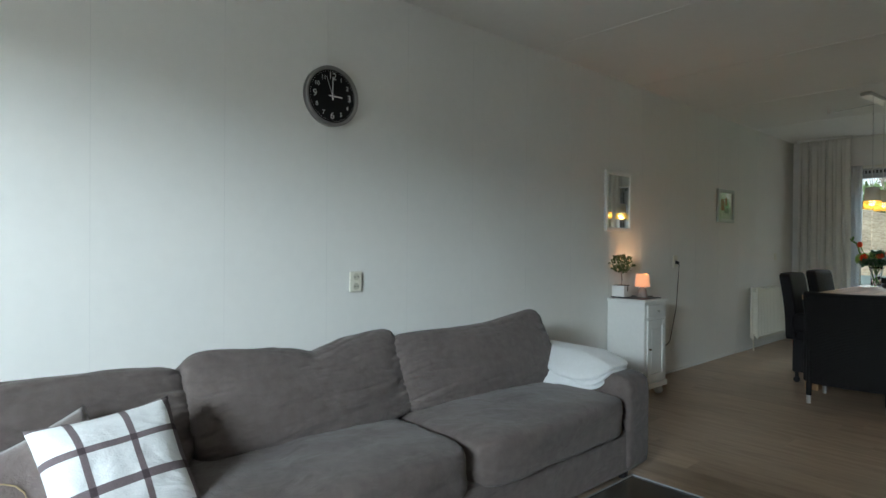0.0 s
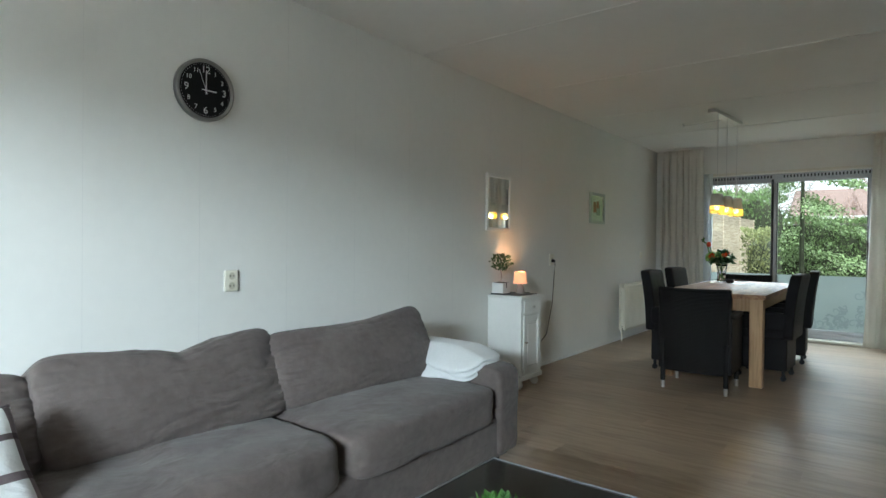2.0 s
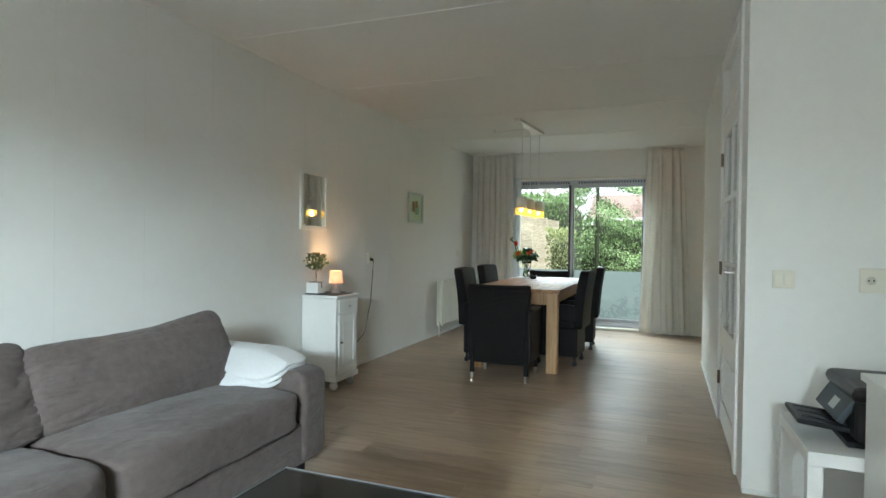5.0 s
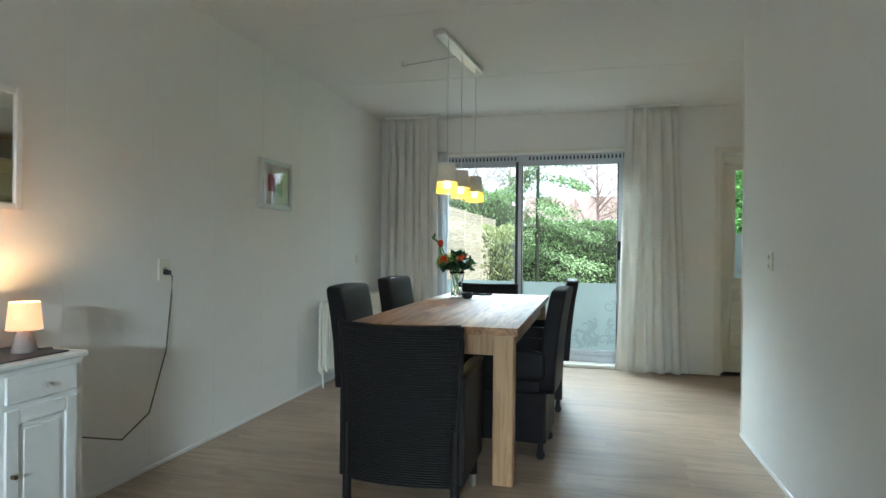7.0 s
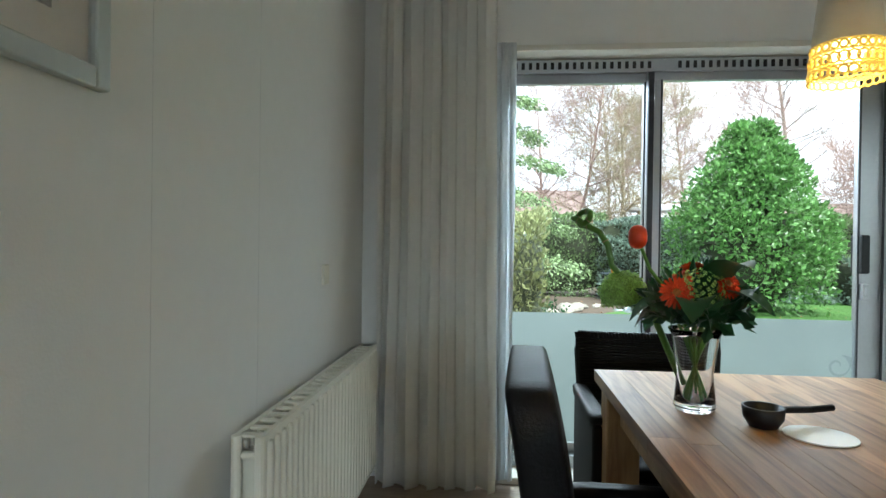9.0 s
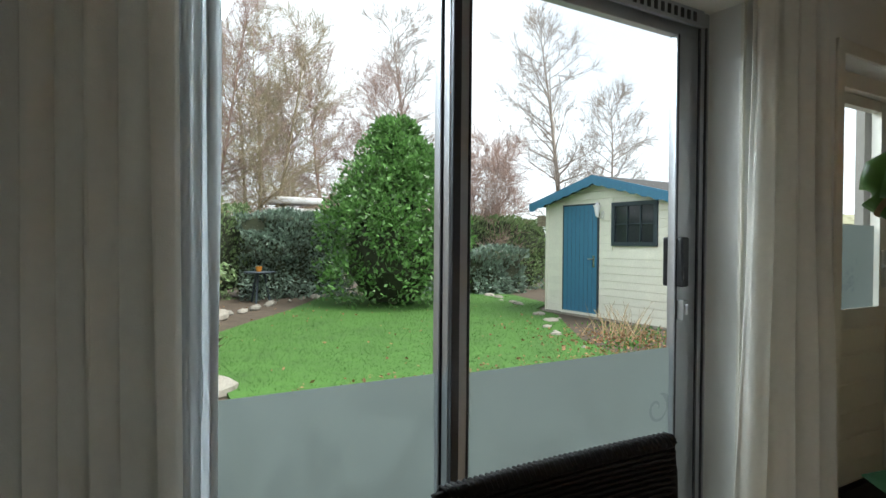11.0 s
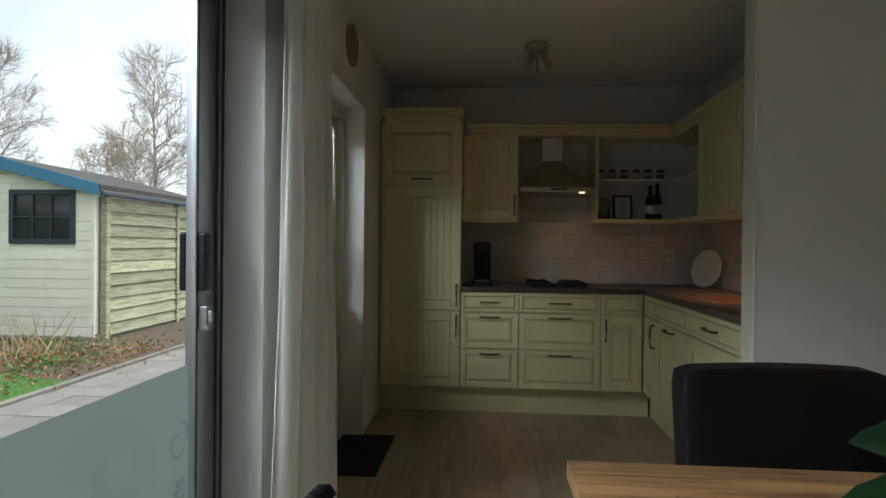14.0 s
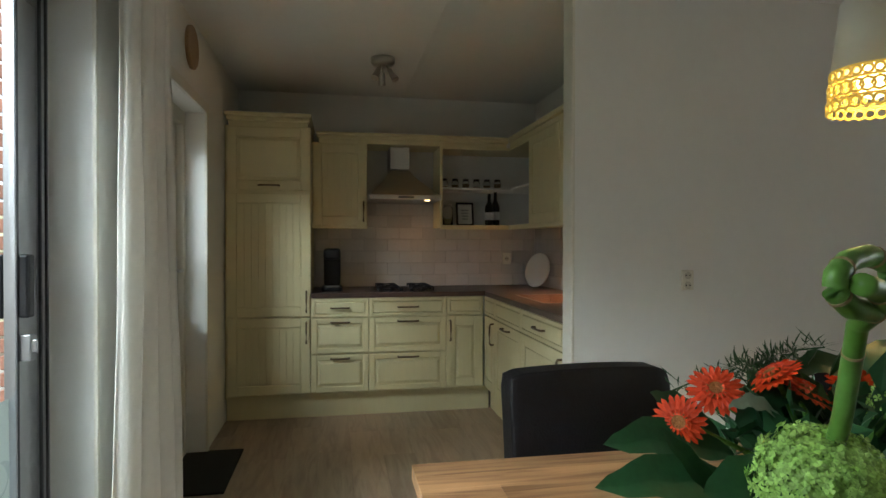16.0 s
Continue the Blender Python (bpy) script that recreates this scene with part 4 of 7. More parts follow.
def sofa():
    s = thing("sofa", (0.6, 1.2, 0), "large grey-brown suede sofa with loose back cushions", "sofa")
    y0, y1 = -0.75, 3.035
    part("base", boxes(((0.06, y0 + 0.06, 0.05), (1.06, y1 - 0.06, 0.28)), bevel=0.025), M_SOFA, s)
    bm = moved(soft((0.26, y1 - y0, 0.52), 9, 0, 8), pose(0.17, (y0 + y1) / 2, 0.36))
    part("back_frame", bm, M_SOFA, s, smooth=True)
    for y in (y1 - 0.1, y0 + 0.1):
        bm = soft((1.02, 0.21, 0.48), 12, 0, 14, 0.003, y)
        part("arm", moved(bm, pose(0.57, y, 0.29)), M_SOFA, s, smooth=True)
    for a, b, sd in ((1.79, 2.83, 2.0), (0.55, 1.79, 5.0), (-0.55, 0.55, 9.0)):
        bm = soft((0.84, b - a - 0.008, 0.20), 9, 0, 48, 0.010, sd, 5.0)
        for v in bm.verts:
            if v.co.z > 0:
                v.co.z += 0.022 * (1 - (v.co.x / 0.42) ** 2) * (1 - (v.co.y / (b - a) * 2) ** 2)
        part("seat_cushion", moved(bm, pose(0.675, (a + b) / 2, 0.345)), M_SOFA, s, smooth=True)
    for a, b, sd, rz, h in ((1.82, 2.90, 3.0, 0, 0.375), (0.93, 1.88, 6.0, 3, 0.375), (-0.15, 0.95, 8.0, 0, 0.37)):
        bm = soft((0.21, b - a, h), 7.0, 0.3, 64, 0.006, sd, 5.0)
        half = (b - a) / 2
        for v in bm.verts:
            u, w = v.co.y / half, v.co.z / h * 2
            top = max(0.0, w) ** 1.5
            fold = noise.noise(Vector((u * 2.2 + w * 0.8 + sd, w * 5.5 - u * 1.5, sd)))
            fold2 = noise.noise(Vector((u * 6 + sd, w * 11 + u * 3, sd * 2)))
            edge = 0.35 + 0.65 * max(abs(u), abs(w)) ** 3
            if v.co.x > 0:
                v.co.x -= edge * (0.009 * max(0, 1 - abs(fold) * 5) + 0.0035 * max(0, 1 - abs(fold2) * 4))
            if sd < 7:
                v.co.z += 0.045 * u * u * top
            if sd == 3.0:
                v.co.z += 0.03 * u * top
            if sd == 6.0:
                v.co.z -= 0.03 * max(0, 1 - abs(u - 0.05) * 3) * top
                v.co.x -= 0.02 * max(0, 1 - abs(u - 0.05) * 7) * top
        part("back_cushion", moved(bm, pose(0.50, (a + b) / 2, 0.385 + h / 2, 0, -26, rz)), M_SOFA, s, smooth=True)
    for x in (0.12, 1.0):
        for y in (y0 + 0.12, 1.2, y1 - 0.12):
            part("foot", rod(bmesh.new(), (x, y, 0), (x, y, 0.06), 0.025), M_BLACK, s)


sofa()


def pillow_mesh(w, h, t, n, stripes=False):
    """A stuffed square cushion with pointed corners, its face towards +x."""
    bm = bmesh.new()
    for side in (1, -1):
        g = []
        for j in range(n + 1):
            row = []
            for i in range(n + 1):
                u, v = -1 + 2 * i / n, -1 + 2 * j / n
                swell = (max(0, 1 - u ** 4) * max(0, 1 - v ** 4)) ** 0.55
                pinch_u, pinch_v = 1 - 0.09 * (1 - v * v), 1 - 0.09 * (1 - u * u)
                c = 0.006 * noise.noise(Vector((u * 3, v * 3, side * 5))) * swell
                row.append(bm.verts.new((side * (t / 2 * swell + c), u * w / 2 * pinch_u, v * h / 2 * pinch_v)))
            g.append(row)
        for j in range(n):
            for i in range(n):
                q = (g[j][i], g[j][i + 1], g[j + 1][i + 1], g[j + 1][i])
                f = bm.faces.new(q if side > 0 else q[::-1])
                u, v = -1 + 2 * (i + 0.5) / n, -1 + 2 * (j + 0.5) / n
                if stripes:
                    f.material_index = any(abs(u - q) < 0.055 for q in (-0.55, 0.18, 0.9)) + any(abs(v - q) < 0.055 for q in (-0.8, -0.2, 0.42, 0.98))
    bmesh.ops.remove_doubles(bm, verts=bm.verts, dist=0.0005)
    return bm


def throw_pillows():
    m = pose(0.82, 0.68, 0.54, 0, -36, 6) @ pose(0, 0, 0, 4, 0, 0)
    single("throw_pillow", moved(pillow_mesh(0.37, 0.38, 0.15, 60, True), m), [M_PLAID, M_PLAID_DARK, M_PLAID_CROSS], "white throw pillow with dark plaid stripes on the sofa", "pillow", (0.86, 0.70, 0.42), smooth=True)
    m = pose(0.76, 0.50, 0.475, 0, -30, 0) @ pose(0, 0, 0, 20, 0, 0)
    bm = pillow_mesh(0.42, 0.40, 0.15, 24)
    p = single("throw_pillow", moved(bm, m), M_BROWNPILLOW, "brown velvet pillow with pale script on the sofa", "pillow", (0.66, 0.42, 0.42), smooth=True)
    # a looped capital and two smaller loops
    strokes = ([(-0.03 - 0.045 * math.cos(a) - 0.02 * math.sin(2 * a), 0.03 + 0.085 * math.sin(a) + 0.02 * math.cos(a)) for a in (0.32 * k for k in range(24))],
               [(0.03 + 0.006 * k + 0.022 * math.cos(0.75 * k), 0.0 + 0.025 * math.sin(0.75 * k)) for k in range(18)])
    for pts in strokes:
        line = []
        for y, z in pts:
            u, v = (y - 0.04) / 0.21, (z - 0.01) / 0.2
            swell = (max(0.0, 1 - u ** 4) * max(0.0, 1 - v ** 4)) ** 0.55
            line.append((0.075 * swell + 0.004, y - 0.04, z - 0.01))
        part("lettering", moved(tube(bmesh.new(), line, 0.0022, 5), m), M_STRAW, p, "pale embroidered script")


throw_pillows()


def blanket():
    b = thing("folded_blanket", (0.62, 2.9, 0.53), "white fleece blanket folded over the sofa arm", "blanket")
    # three plies, the upper ones hanging less far over the arm's inner side
    for k, (length, width, thick, x, y, z) in enumerate(((0.56, 0.40, 0.045, 0.66, 2.905, 0.545), (0.57, 0.37, 0.04, 0.68, 2.915, 0.568), (0.57, 0.36, 0.045, 0.69, 2.922, 0.59))):
        bm = soft((length, width, thick), 3.2, 0, 34, 0.006, k * 3.1, 9.0)
        for v in bm.verts:
            inner = max(0.0, -v.co.y - 0.06)
            front = max(0.0, v.co.x - 0.12)
            outer = max(0.0, v.co.y - 0.10)
            rear = max(0.0, -v.co.x - 0.1)
            v.co.z -= 0.6 * inner + 0.8 * inner * inner + 0.22 * front + 0.5 * outer - 0.05 * rear
            v.co.z += 0.008 * math.sin(v.co.x * 17 + k) * inner / 0.1
            v.co.y += 0.03 * math.sin(v.co.x * 9 + k * 1.7) * inner / 0.15
        part("fold", moved(bm, pose(x, y, z, 0, 0, 5 - 4 * k)), M_BLANKET, b, smooth=True)

blanket()


def coffee_table():
    x0, x1, y0, y1 = 1.53, 2.25, 1.08, 2.07
    t = thing("coffee_table", (1.9, 1.58, 0), "low black gloss coffee table with pale edge line", "table")
    top = part("tabletop", boxes(((x0, y0, 0.345), (x1, y1, 0.392)), bevel=0.003), M_BLACK_GLOSS, t)
    part("raised_rim", boxes(((x0, y0, 0.392), (x0 + 0.004, y1, 0.396)), ((x1 - 0.004, y0, 0.392), (x1, y1, 0.396)), ((x0, y1 - 0.004, 0.392), (x1, y1, 0.396)), ((x0, y0, 0.392), (x1, y0 + 0.004, 0.396))), M_ALU, top)
    for x in (x0 + 0.02, x1 - 0.08):
        for y in (y0 + 0.02, y1 - 0.08):
            part("leg", boxes(((x, y, 0), (x + 0.06, y + 0.06, 0.345)), bevel=0.003), M_BLACK_GLOSS, t)
    part("shelf", boxes(((x0 + 0.03, y0 + 0.03, 0.12), (x1 - 0.03, y1 - 0.03, 0.145)), bevel=0.003), M_BLACK_GLOSS, t)


coffee_table()


def leaf_cloud(count, sampler, size, seed, up=0.3):
    """Many small bent leaves; sampler gives a place and an outward direction."""
    rnd = random.Random(seed)
    verts, faces = [], []
    for _ in range(count):
        p, out = sampler(rnd)
        d = (Vector(out) + Vector((rnd.gauss(0, 0.7), rnd.gauss(0, 0.7), rnd.gauss(up, 0.6)))).normalized()
        side = d.cross(Vector((rnd.gauss(0, 1), rnd.gauss(0, 1), rnd.gauss(0, 1)))).normalized()
        nrm = d.cross(side)
        ln = size * rnd.uniform(0.7, 1.35)
        p, w, i = Vector(p), ln * 0.27, len(verts)
        mid = p + d * ln * 0.5 + nrm * ln * 0.08
        verts += [p, mid + side * w, mid - side * w, p + d * ln]
        faces += [(i, i + 1, i + 3), (i, i + 3, i + 2)]
    return verts, faces


def potted_coffee_plant():
    t = thing("potted_plant", (1.86, 1.575, 0.392), "small bushy green plant in a white bowl on the coffee table", "plant")
    part("pot", lathe(bmesh.new(), (1.86, 1.575, 0.392), [(0.045, 0), (0.06, 0.03), (0.065, 0.055), (0.06, 0.055), (0.05, 0.035)], 20), M_PLANTER, t, smooth=True)

    def s(r):
        d = Vector((r.gauss(0, 1), r.gauss(0, 1), abs(r.gauss(0, 1)))).normalized()
        return Vector((1.86, 1.575, 0.445)) + Vector((d.x * 0.07, d.y * 0.07, d.z * 0.06)) * r.uniform(0.5, 1), d
    ob = new("foliage", from_lists("foliage", *leaf_cloud(420, s, 0.026, 3), M_LEAF))
    for v in ob.data.vertices:
        v.co -= Vector(t.location)
    ob.parent = t


potted_coffee_plant()


def cabinet():
    x0, x1, y0, y1 = 0.012, 0.33, 4.34, 4.68
    c = thing("side_cabinet", (0.17, 4.51, 0), "narrow white painted cabinet with drawer and panelled door", "cabinet")
    part("body", boxes(((x0, y0, 0.11), (x1, y1, 0.735)), bevel=0.003), M_WHITE, c)
    part("top", boxes(((x0, y0 - 0.012, 0.735), (x1 + 0.015, y1 + 0.012, 0.757)), bevel=0.006), M_WHITE, c)
    part("plinth", boxes(((x0, y0 - 0.008, 0.07), (x1 + 0.012, y1 + 0.008, 0.115)), bevel=0.008), M_WHITE, c)
    d = part("drawer", boxes(((x1, y0 + 0.035, 0.62), (x1 + 0.012, y1 - 0.035, 0.715)), bevel=0.004), M_WHITE, c)
    part("knob", moved(lathe(bmesh.new(), (0, 0, 0), [(0.006, 0), (0.006, 0.012), (0.011, 0.02), (0.001, 0.028)], 12), Matrix.Translation((x1 + 0.01, 4.51, 0.665)) @ pose(0, 0, 0, 0, 90, 0)), M_CHROME, d)
    dr = part("door", boxes(((x1, y0 + 0.035, 0.135), (x1 + 0.012, y0 + 0.08, 0.60)), ((x1, y1 - 0.08, 0.135), (x1 + 0.012, y1 - 0.035, 0.60)),
                            ((x1, y0 + 0.08, 0.135), (x1 + 0.012, y1 - 0.08, 0.185)), ((x1, y0 + 0.08, 0.55), (x1 + 0.012, y1 - 0.08, 0.60)),
                            ((x1, y0 + 0.08, 0.185), (x1 + 0.004, y1 - 0.08, 0.55)), ((x1 + 0.004, y0 + 0.1, 0.205), (x1 + 0.009, y1 - 0.1, 0.53)), bevel=0.003), M_WHITE, c)
    part("knob", rod(bmesh.new(), (x1 + 0.012, y0 + 0.055, 0.38), (x1 + 0.03, y0 + 0.055, 0.38), 0.007), M_BRONZE, dr)
    for x in (x0 + 0.05, x1 - 0.04):
        for y in (y0 + 0.04, y1 - 0.04):
            part("bun_foot", lathe(bmesh.new(), (x, y, 0), [(0.02, 0), (0.034, 0.02), (0.034, 0.04), (0.02, 0.072)], 16), M_WHITE, c, smooth=True)


cabinet()

def cabinet_things():
    p = thing("potted_plant", (0.09, 4.415, 0.757), "small rosemary tree in a square white pot", "plant")
    part("saucer", boxes(((0.03, 4.352, 0.757), (0.155, 4.478, 0.768)), bevel=0.004), M_SLATE, p)
    part("pot", boxes(((0.036, 4.36, 0.768), (0.146, 4.47, 0.855)), bevel=0.004), M_PLANTER, p)
    part("soil", boxes(((0.045, 4.37, 0.85), (0.137, 4.46, 0.857))), M_SOIL, p)
    part("tag", boxes(((0.1465, 4.405, 0.81), (0.148, 4.417, 0.855))), M_SLATE, p)
    part("trunk", tube(bmesh.new(), [(0.09, 4.415, 0.85), (0.092, 4.417, 0.9), (0.088, 4.413, 0.96), (0.09, 4.415, 1.02)], 0.006, 6), M_BARK, p)

    def s(r):
        a, z = r.uniform(0, 6.28), r.random()
        a = int(a * 2) / 2 + r.gauss(0, 0.1)
        rad = 0.115 * (1 - 0.8 * abs(z - 0.45)) * r.random() ** 0.7
        return Vector((0.095 + rad * math.cos(a) * 0.8, 4.415 + rad * math.sin(a), 0.94 + 0.13 * z + 0.3 * rad)), Vector((math.cos(a), math.sin(a), 0.6))
    ob = new("foliage", from_lists("foliage", *leaf_cloud(420, s, 0.024, 5, 1.0), M_ROSEMARY))
    for v in ob.data.vertices:
        v.co -= Vector(p.location)
    ob.parent = p
    l = thing("table_lamp", (0.19, 4.56, 0.757), "small table lamp with lit pink shade and stone base", "lamp")
    part("lamp_base", lathe(bmesh.new(), (0.19, 4.56, 0.757), [(0.040, 0), (0.041, 0.012), (0.034, 0.045), (0.024, 0.075), (0.012, 0.088)], 20), M_STONEGREY, l, smooth=True)
    part("shade", lathe(bmesh.new(), (0.19, 4.56, 0.845), [(0.058, 0), (0.048, 0.1), (0.0465, 0.1), (0.0565, 0.002)], 24), M_PINK_SHADE, l, smooth=True)
    part("cord", tube(bmesh.new(), [(0.2, 4.59, 0.767), (0.24, 4.63, 0.767), (0.2, 4.66, 0.762), (0.06, 4.705, 0.74), (0.03, 4.71, 0.4), (0.02, 5.2, 0.22), (0.016, 5.38, 0.3),
                                    (0.014, 5.5, 0.6), (0.016, 5.535, 0.9), (0.024, 5.53, 0.99), (0.032, 5.5, 1.015)], 0.004, 6), M_CORD, l)
    part("plug", rod(bmesh.new(), (0.013, 5.487, 1.018), (0.042, 5.49, 1.015), 0.017, 0.012, 14), M_BLACK, l, "black plug in the wall socket")
    single("tray", boxes(((0.03, 4.36, 0.7575), (0.31, 4.64, 0.7625)), bevel=0.002), M_SLATE, "thin dark tray on the white cabinet", "tray", (0.17, 4.5, 0.757))
    m = thing("mirror", (0.01, 4.495, 1.53), "tall wall mirror in a thin white frame", "mirror")
    y0, y1, z0, z1 = 4.30, 4.69, 1.287, 1.771
    part("frame", boxes(((0.0, y0, z0), (0.02, y0 + 0.03, z1)), ((0.0, y1 - 0.03, z0), (0.02, y1, z1)), ((0.0, y0 + 0.03, z0), (0.02, y1 - 0.03, z0 + 0.03)), ((0.0, y0 + 0.03, z1 - 0.03), (0.02, y1 - 0.03, z1)), bevel=0.004), M_WHITE, m)
    part("mirror_glass", boxes(((0.004, y0 + 0.03, z0 + 0.03), (0.01, y1 - 0.03, z1 - 0.03))), M_MIRROR, m)
    f = thing("picture_frame", (0.01, 6.64, 1.61), "pale grey picture frame with red and grey print", "picture")
    y0, y1, z0, z1 = 6.385, 6.795, 1.423, 1.771
    w = 0.035
    part("frame", boxes(((0.0, y0, z0), (0.025, y0 + w, z1)), ((0.0, y1 - w, z0), (0.025, y1, z1)), ((0.0, y0 + w, z0), (0.025, y1 - w, z0 + w)), ((0.0, y0 + w, z1 - w), (0.025, y1 - w, z1)), bevel=0.004), M_PICFRAME, f)
    part("mount", boxes(((0.002, y0 + w, z0 + w), (0.008, y1 - w, z1 - w))), M_PAPER, f)
    part("print", boxes(((0.008, 6.49, 1.55), (0.0095, 6.57, 1.67))), M_RED, f)
    part("print", boxes(((0.008, 6.57, 1.52), (0.0095, 6.68, 1.64))), M_GREYPRINT, f)
    part("print", boxes(((0.0095, 6.58, 1.60), (0.0102, 6.64, 1.68))), M_RED, f)
    part("glass", boxes(((0.012, y0 + w, z0 + w), (0.0135, y1 - w, z1 - w))), M_GLASS, f).visible_shadow = False


cabinet_things()


def wall_clock():
    c = thing("wall_clock", (0.0, 1.805, 1.905), "round black wall clock with white numerals and silver rim", "clock")
    at = Vector((0, 1.805, 1.905))
    turn = Matrix.Translation(at) @ pose(0, 0, 0, 0, 90, 0)
    part("rim", moved(lathe(bmesh.new(), (0, 0, 0), [(0.149, 0), (0.15, 0.03), (0.147, 0.036), (0.138, 0.034), (0.13, 0.022)], 64), turn), M_CLOCKRIM, c, smooth=True)
    part("face", moved(lathe(bmesh.new(), (0, 0, 0), [(0.132, 0.008), (0.132, 0.0245)], 64), turn), M_CLOCKFACE, c)

    def disc(h, r):
        a = radians(90 - 30 * h)
        return Vector((0.0262, r * math.cos(a), r * math.sin(a)))
    for h in range(1, 13):
        cu = bpy.data.curves.new("numeral", "FONT")
        cu.body, cu.align_x, cu.align_y, cu.extrude = str(h), "CENTER", "CENTER", 0.0006
        cu.size = 0.048 if h % 3 == 0 else 0.03
        ob = new("numeral", cu)
        ob.parent = c
        ob.matrix_basis = Matrix.Translation(disc(h, 0.098 if h % 3 == 0 else 0.1)) @ pose(0, 0, 0, 90, 0, 90)
        ob.data.materials.append(M_WHITEMARK)
    for h, ln, w in ((3.02, 0.055, 0.005), (0.02, 0.095, 0.0035), (11.3, 0.1, 0.0012)):
        bm = bmesh.new()
        rod(bm, at + Vector((0.029, 0, 0)) - (disc(h, 0.02) - Vector((0.0262, 0, 0))), at + disc(h, ln) + Vector((0.003, 0, 0)), w / 2 + 0.0008, seg=6)
        part("pointer", bm, M_WHITEMARK, c)
    bm = bmesh.new()
    for k in range(60):
        p = at + disc(k / 5, 0.124)
        box(bm, p - Vector((0.0002, 0.0012, 0.0012)), p + Vector((0.0008, 0.0012, 0.0012)))
    part("minute_marks", bm, M_WHITEMARK, c)


wall_clock()


def socket(name, at, normal, w, h, label, holes):
    """A wall plate; normal is 'x', '-x' or '-y'."""
    s = thing(name, at, label, "socket")
    t = 0.012
    m = Matrix.Translation(at) @ {"x": pose(0, 0, 0, 0, 0, 90), "-x": pose(0, 0, 0, 0, 0, -90), "-y": pose(0, 0, 0)}[normal]
    part("plate", moved(boxes(((-w / 2, -t, -h / 2), (w / 2, 0, h / 2)), bevel=0.004), m), M_SOCKET, s)
    for u, v in holes:
        bm = bmesh.new()
        for k in range(24):
            a0, a1 = 2 * math.pi * k / 24, 2 * math.pi * (k + 1) / 24
            tube(bm, [(u + 0.0205 * math.cos(a), -t - 0.001, v + 0.0205 * math.sin(a)) for a in (a0, a1)], 0.0022, 5)
        ring = part("rim", moved(bm, m), M_SOCKET, s)
        # flat disc; the recess's shade is put into its darker plastic colour
        bm = bmesh.new()
        rod(bm, (u, -t - 0.0012, v), (u, -t + 0.002, v), 0.019, seg=24)
        part("well", moved(bm, m), M_SOCKET_WELL, ring)
        bm = bmesh.new()
        for du in (-0.0095, 0.0095):
            rod(bm, (u + du, -t - 0.0025, v), (u + du, -t, v), 0.0036, seg=8)
        part("pin_holes", moved(bm, m), M_BLACK, s)
    return s


socket("wall_socket", (0, 1.962, 0.972), "x", 0.075, 0.106, "cream double wall socket", [(0, 0.025), (0, -0.025)])
socket("wall_socket", (0, 5.487, 1.03), "x", 0.08, 0.11, "cream wall socket with a plugged-in cord", [(0, 0.0)])
socket("wall_socket", (PX, 6.27, 1.105), "-x", 0.065, 0.098, "cream double wall socket on the partition", [(0, 0.024), (0, -0.024)])
socket("wall_socket", (3.66, 3.51, 1.045), "-y", 0.16, 0.11, "cream double wall socket with a black plug", [(-0.036, 0), (0.036, 0)])
sw = socket("light_switch", (3.281, 3.51, 1.04), "-y", 0.095, 0.085, "cream double light switch", [])
for u in (-0.021, 0.021):
    part("rocker", boxes(((3.281 + u - 0.019, 3.495, 1.01), (3.281 + u + 0.019, 3.5, 1.07)), bevel=0.003), M_SOCKET, sw)
socket("light_switch", (0, 8.1, 1.05), "x", 0.07, 0.08, "small cream wall switch near the curtain", [])


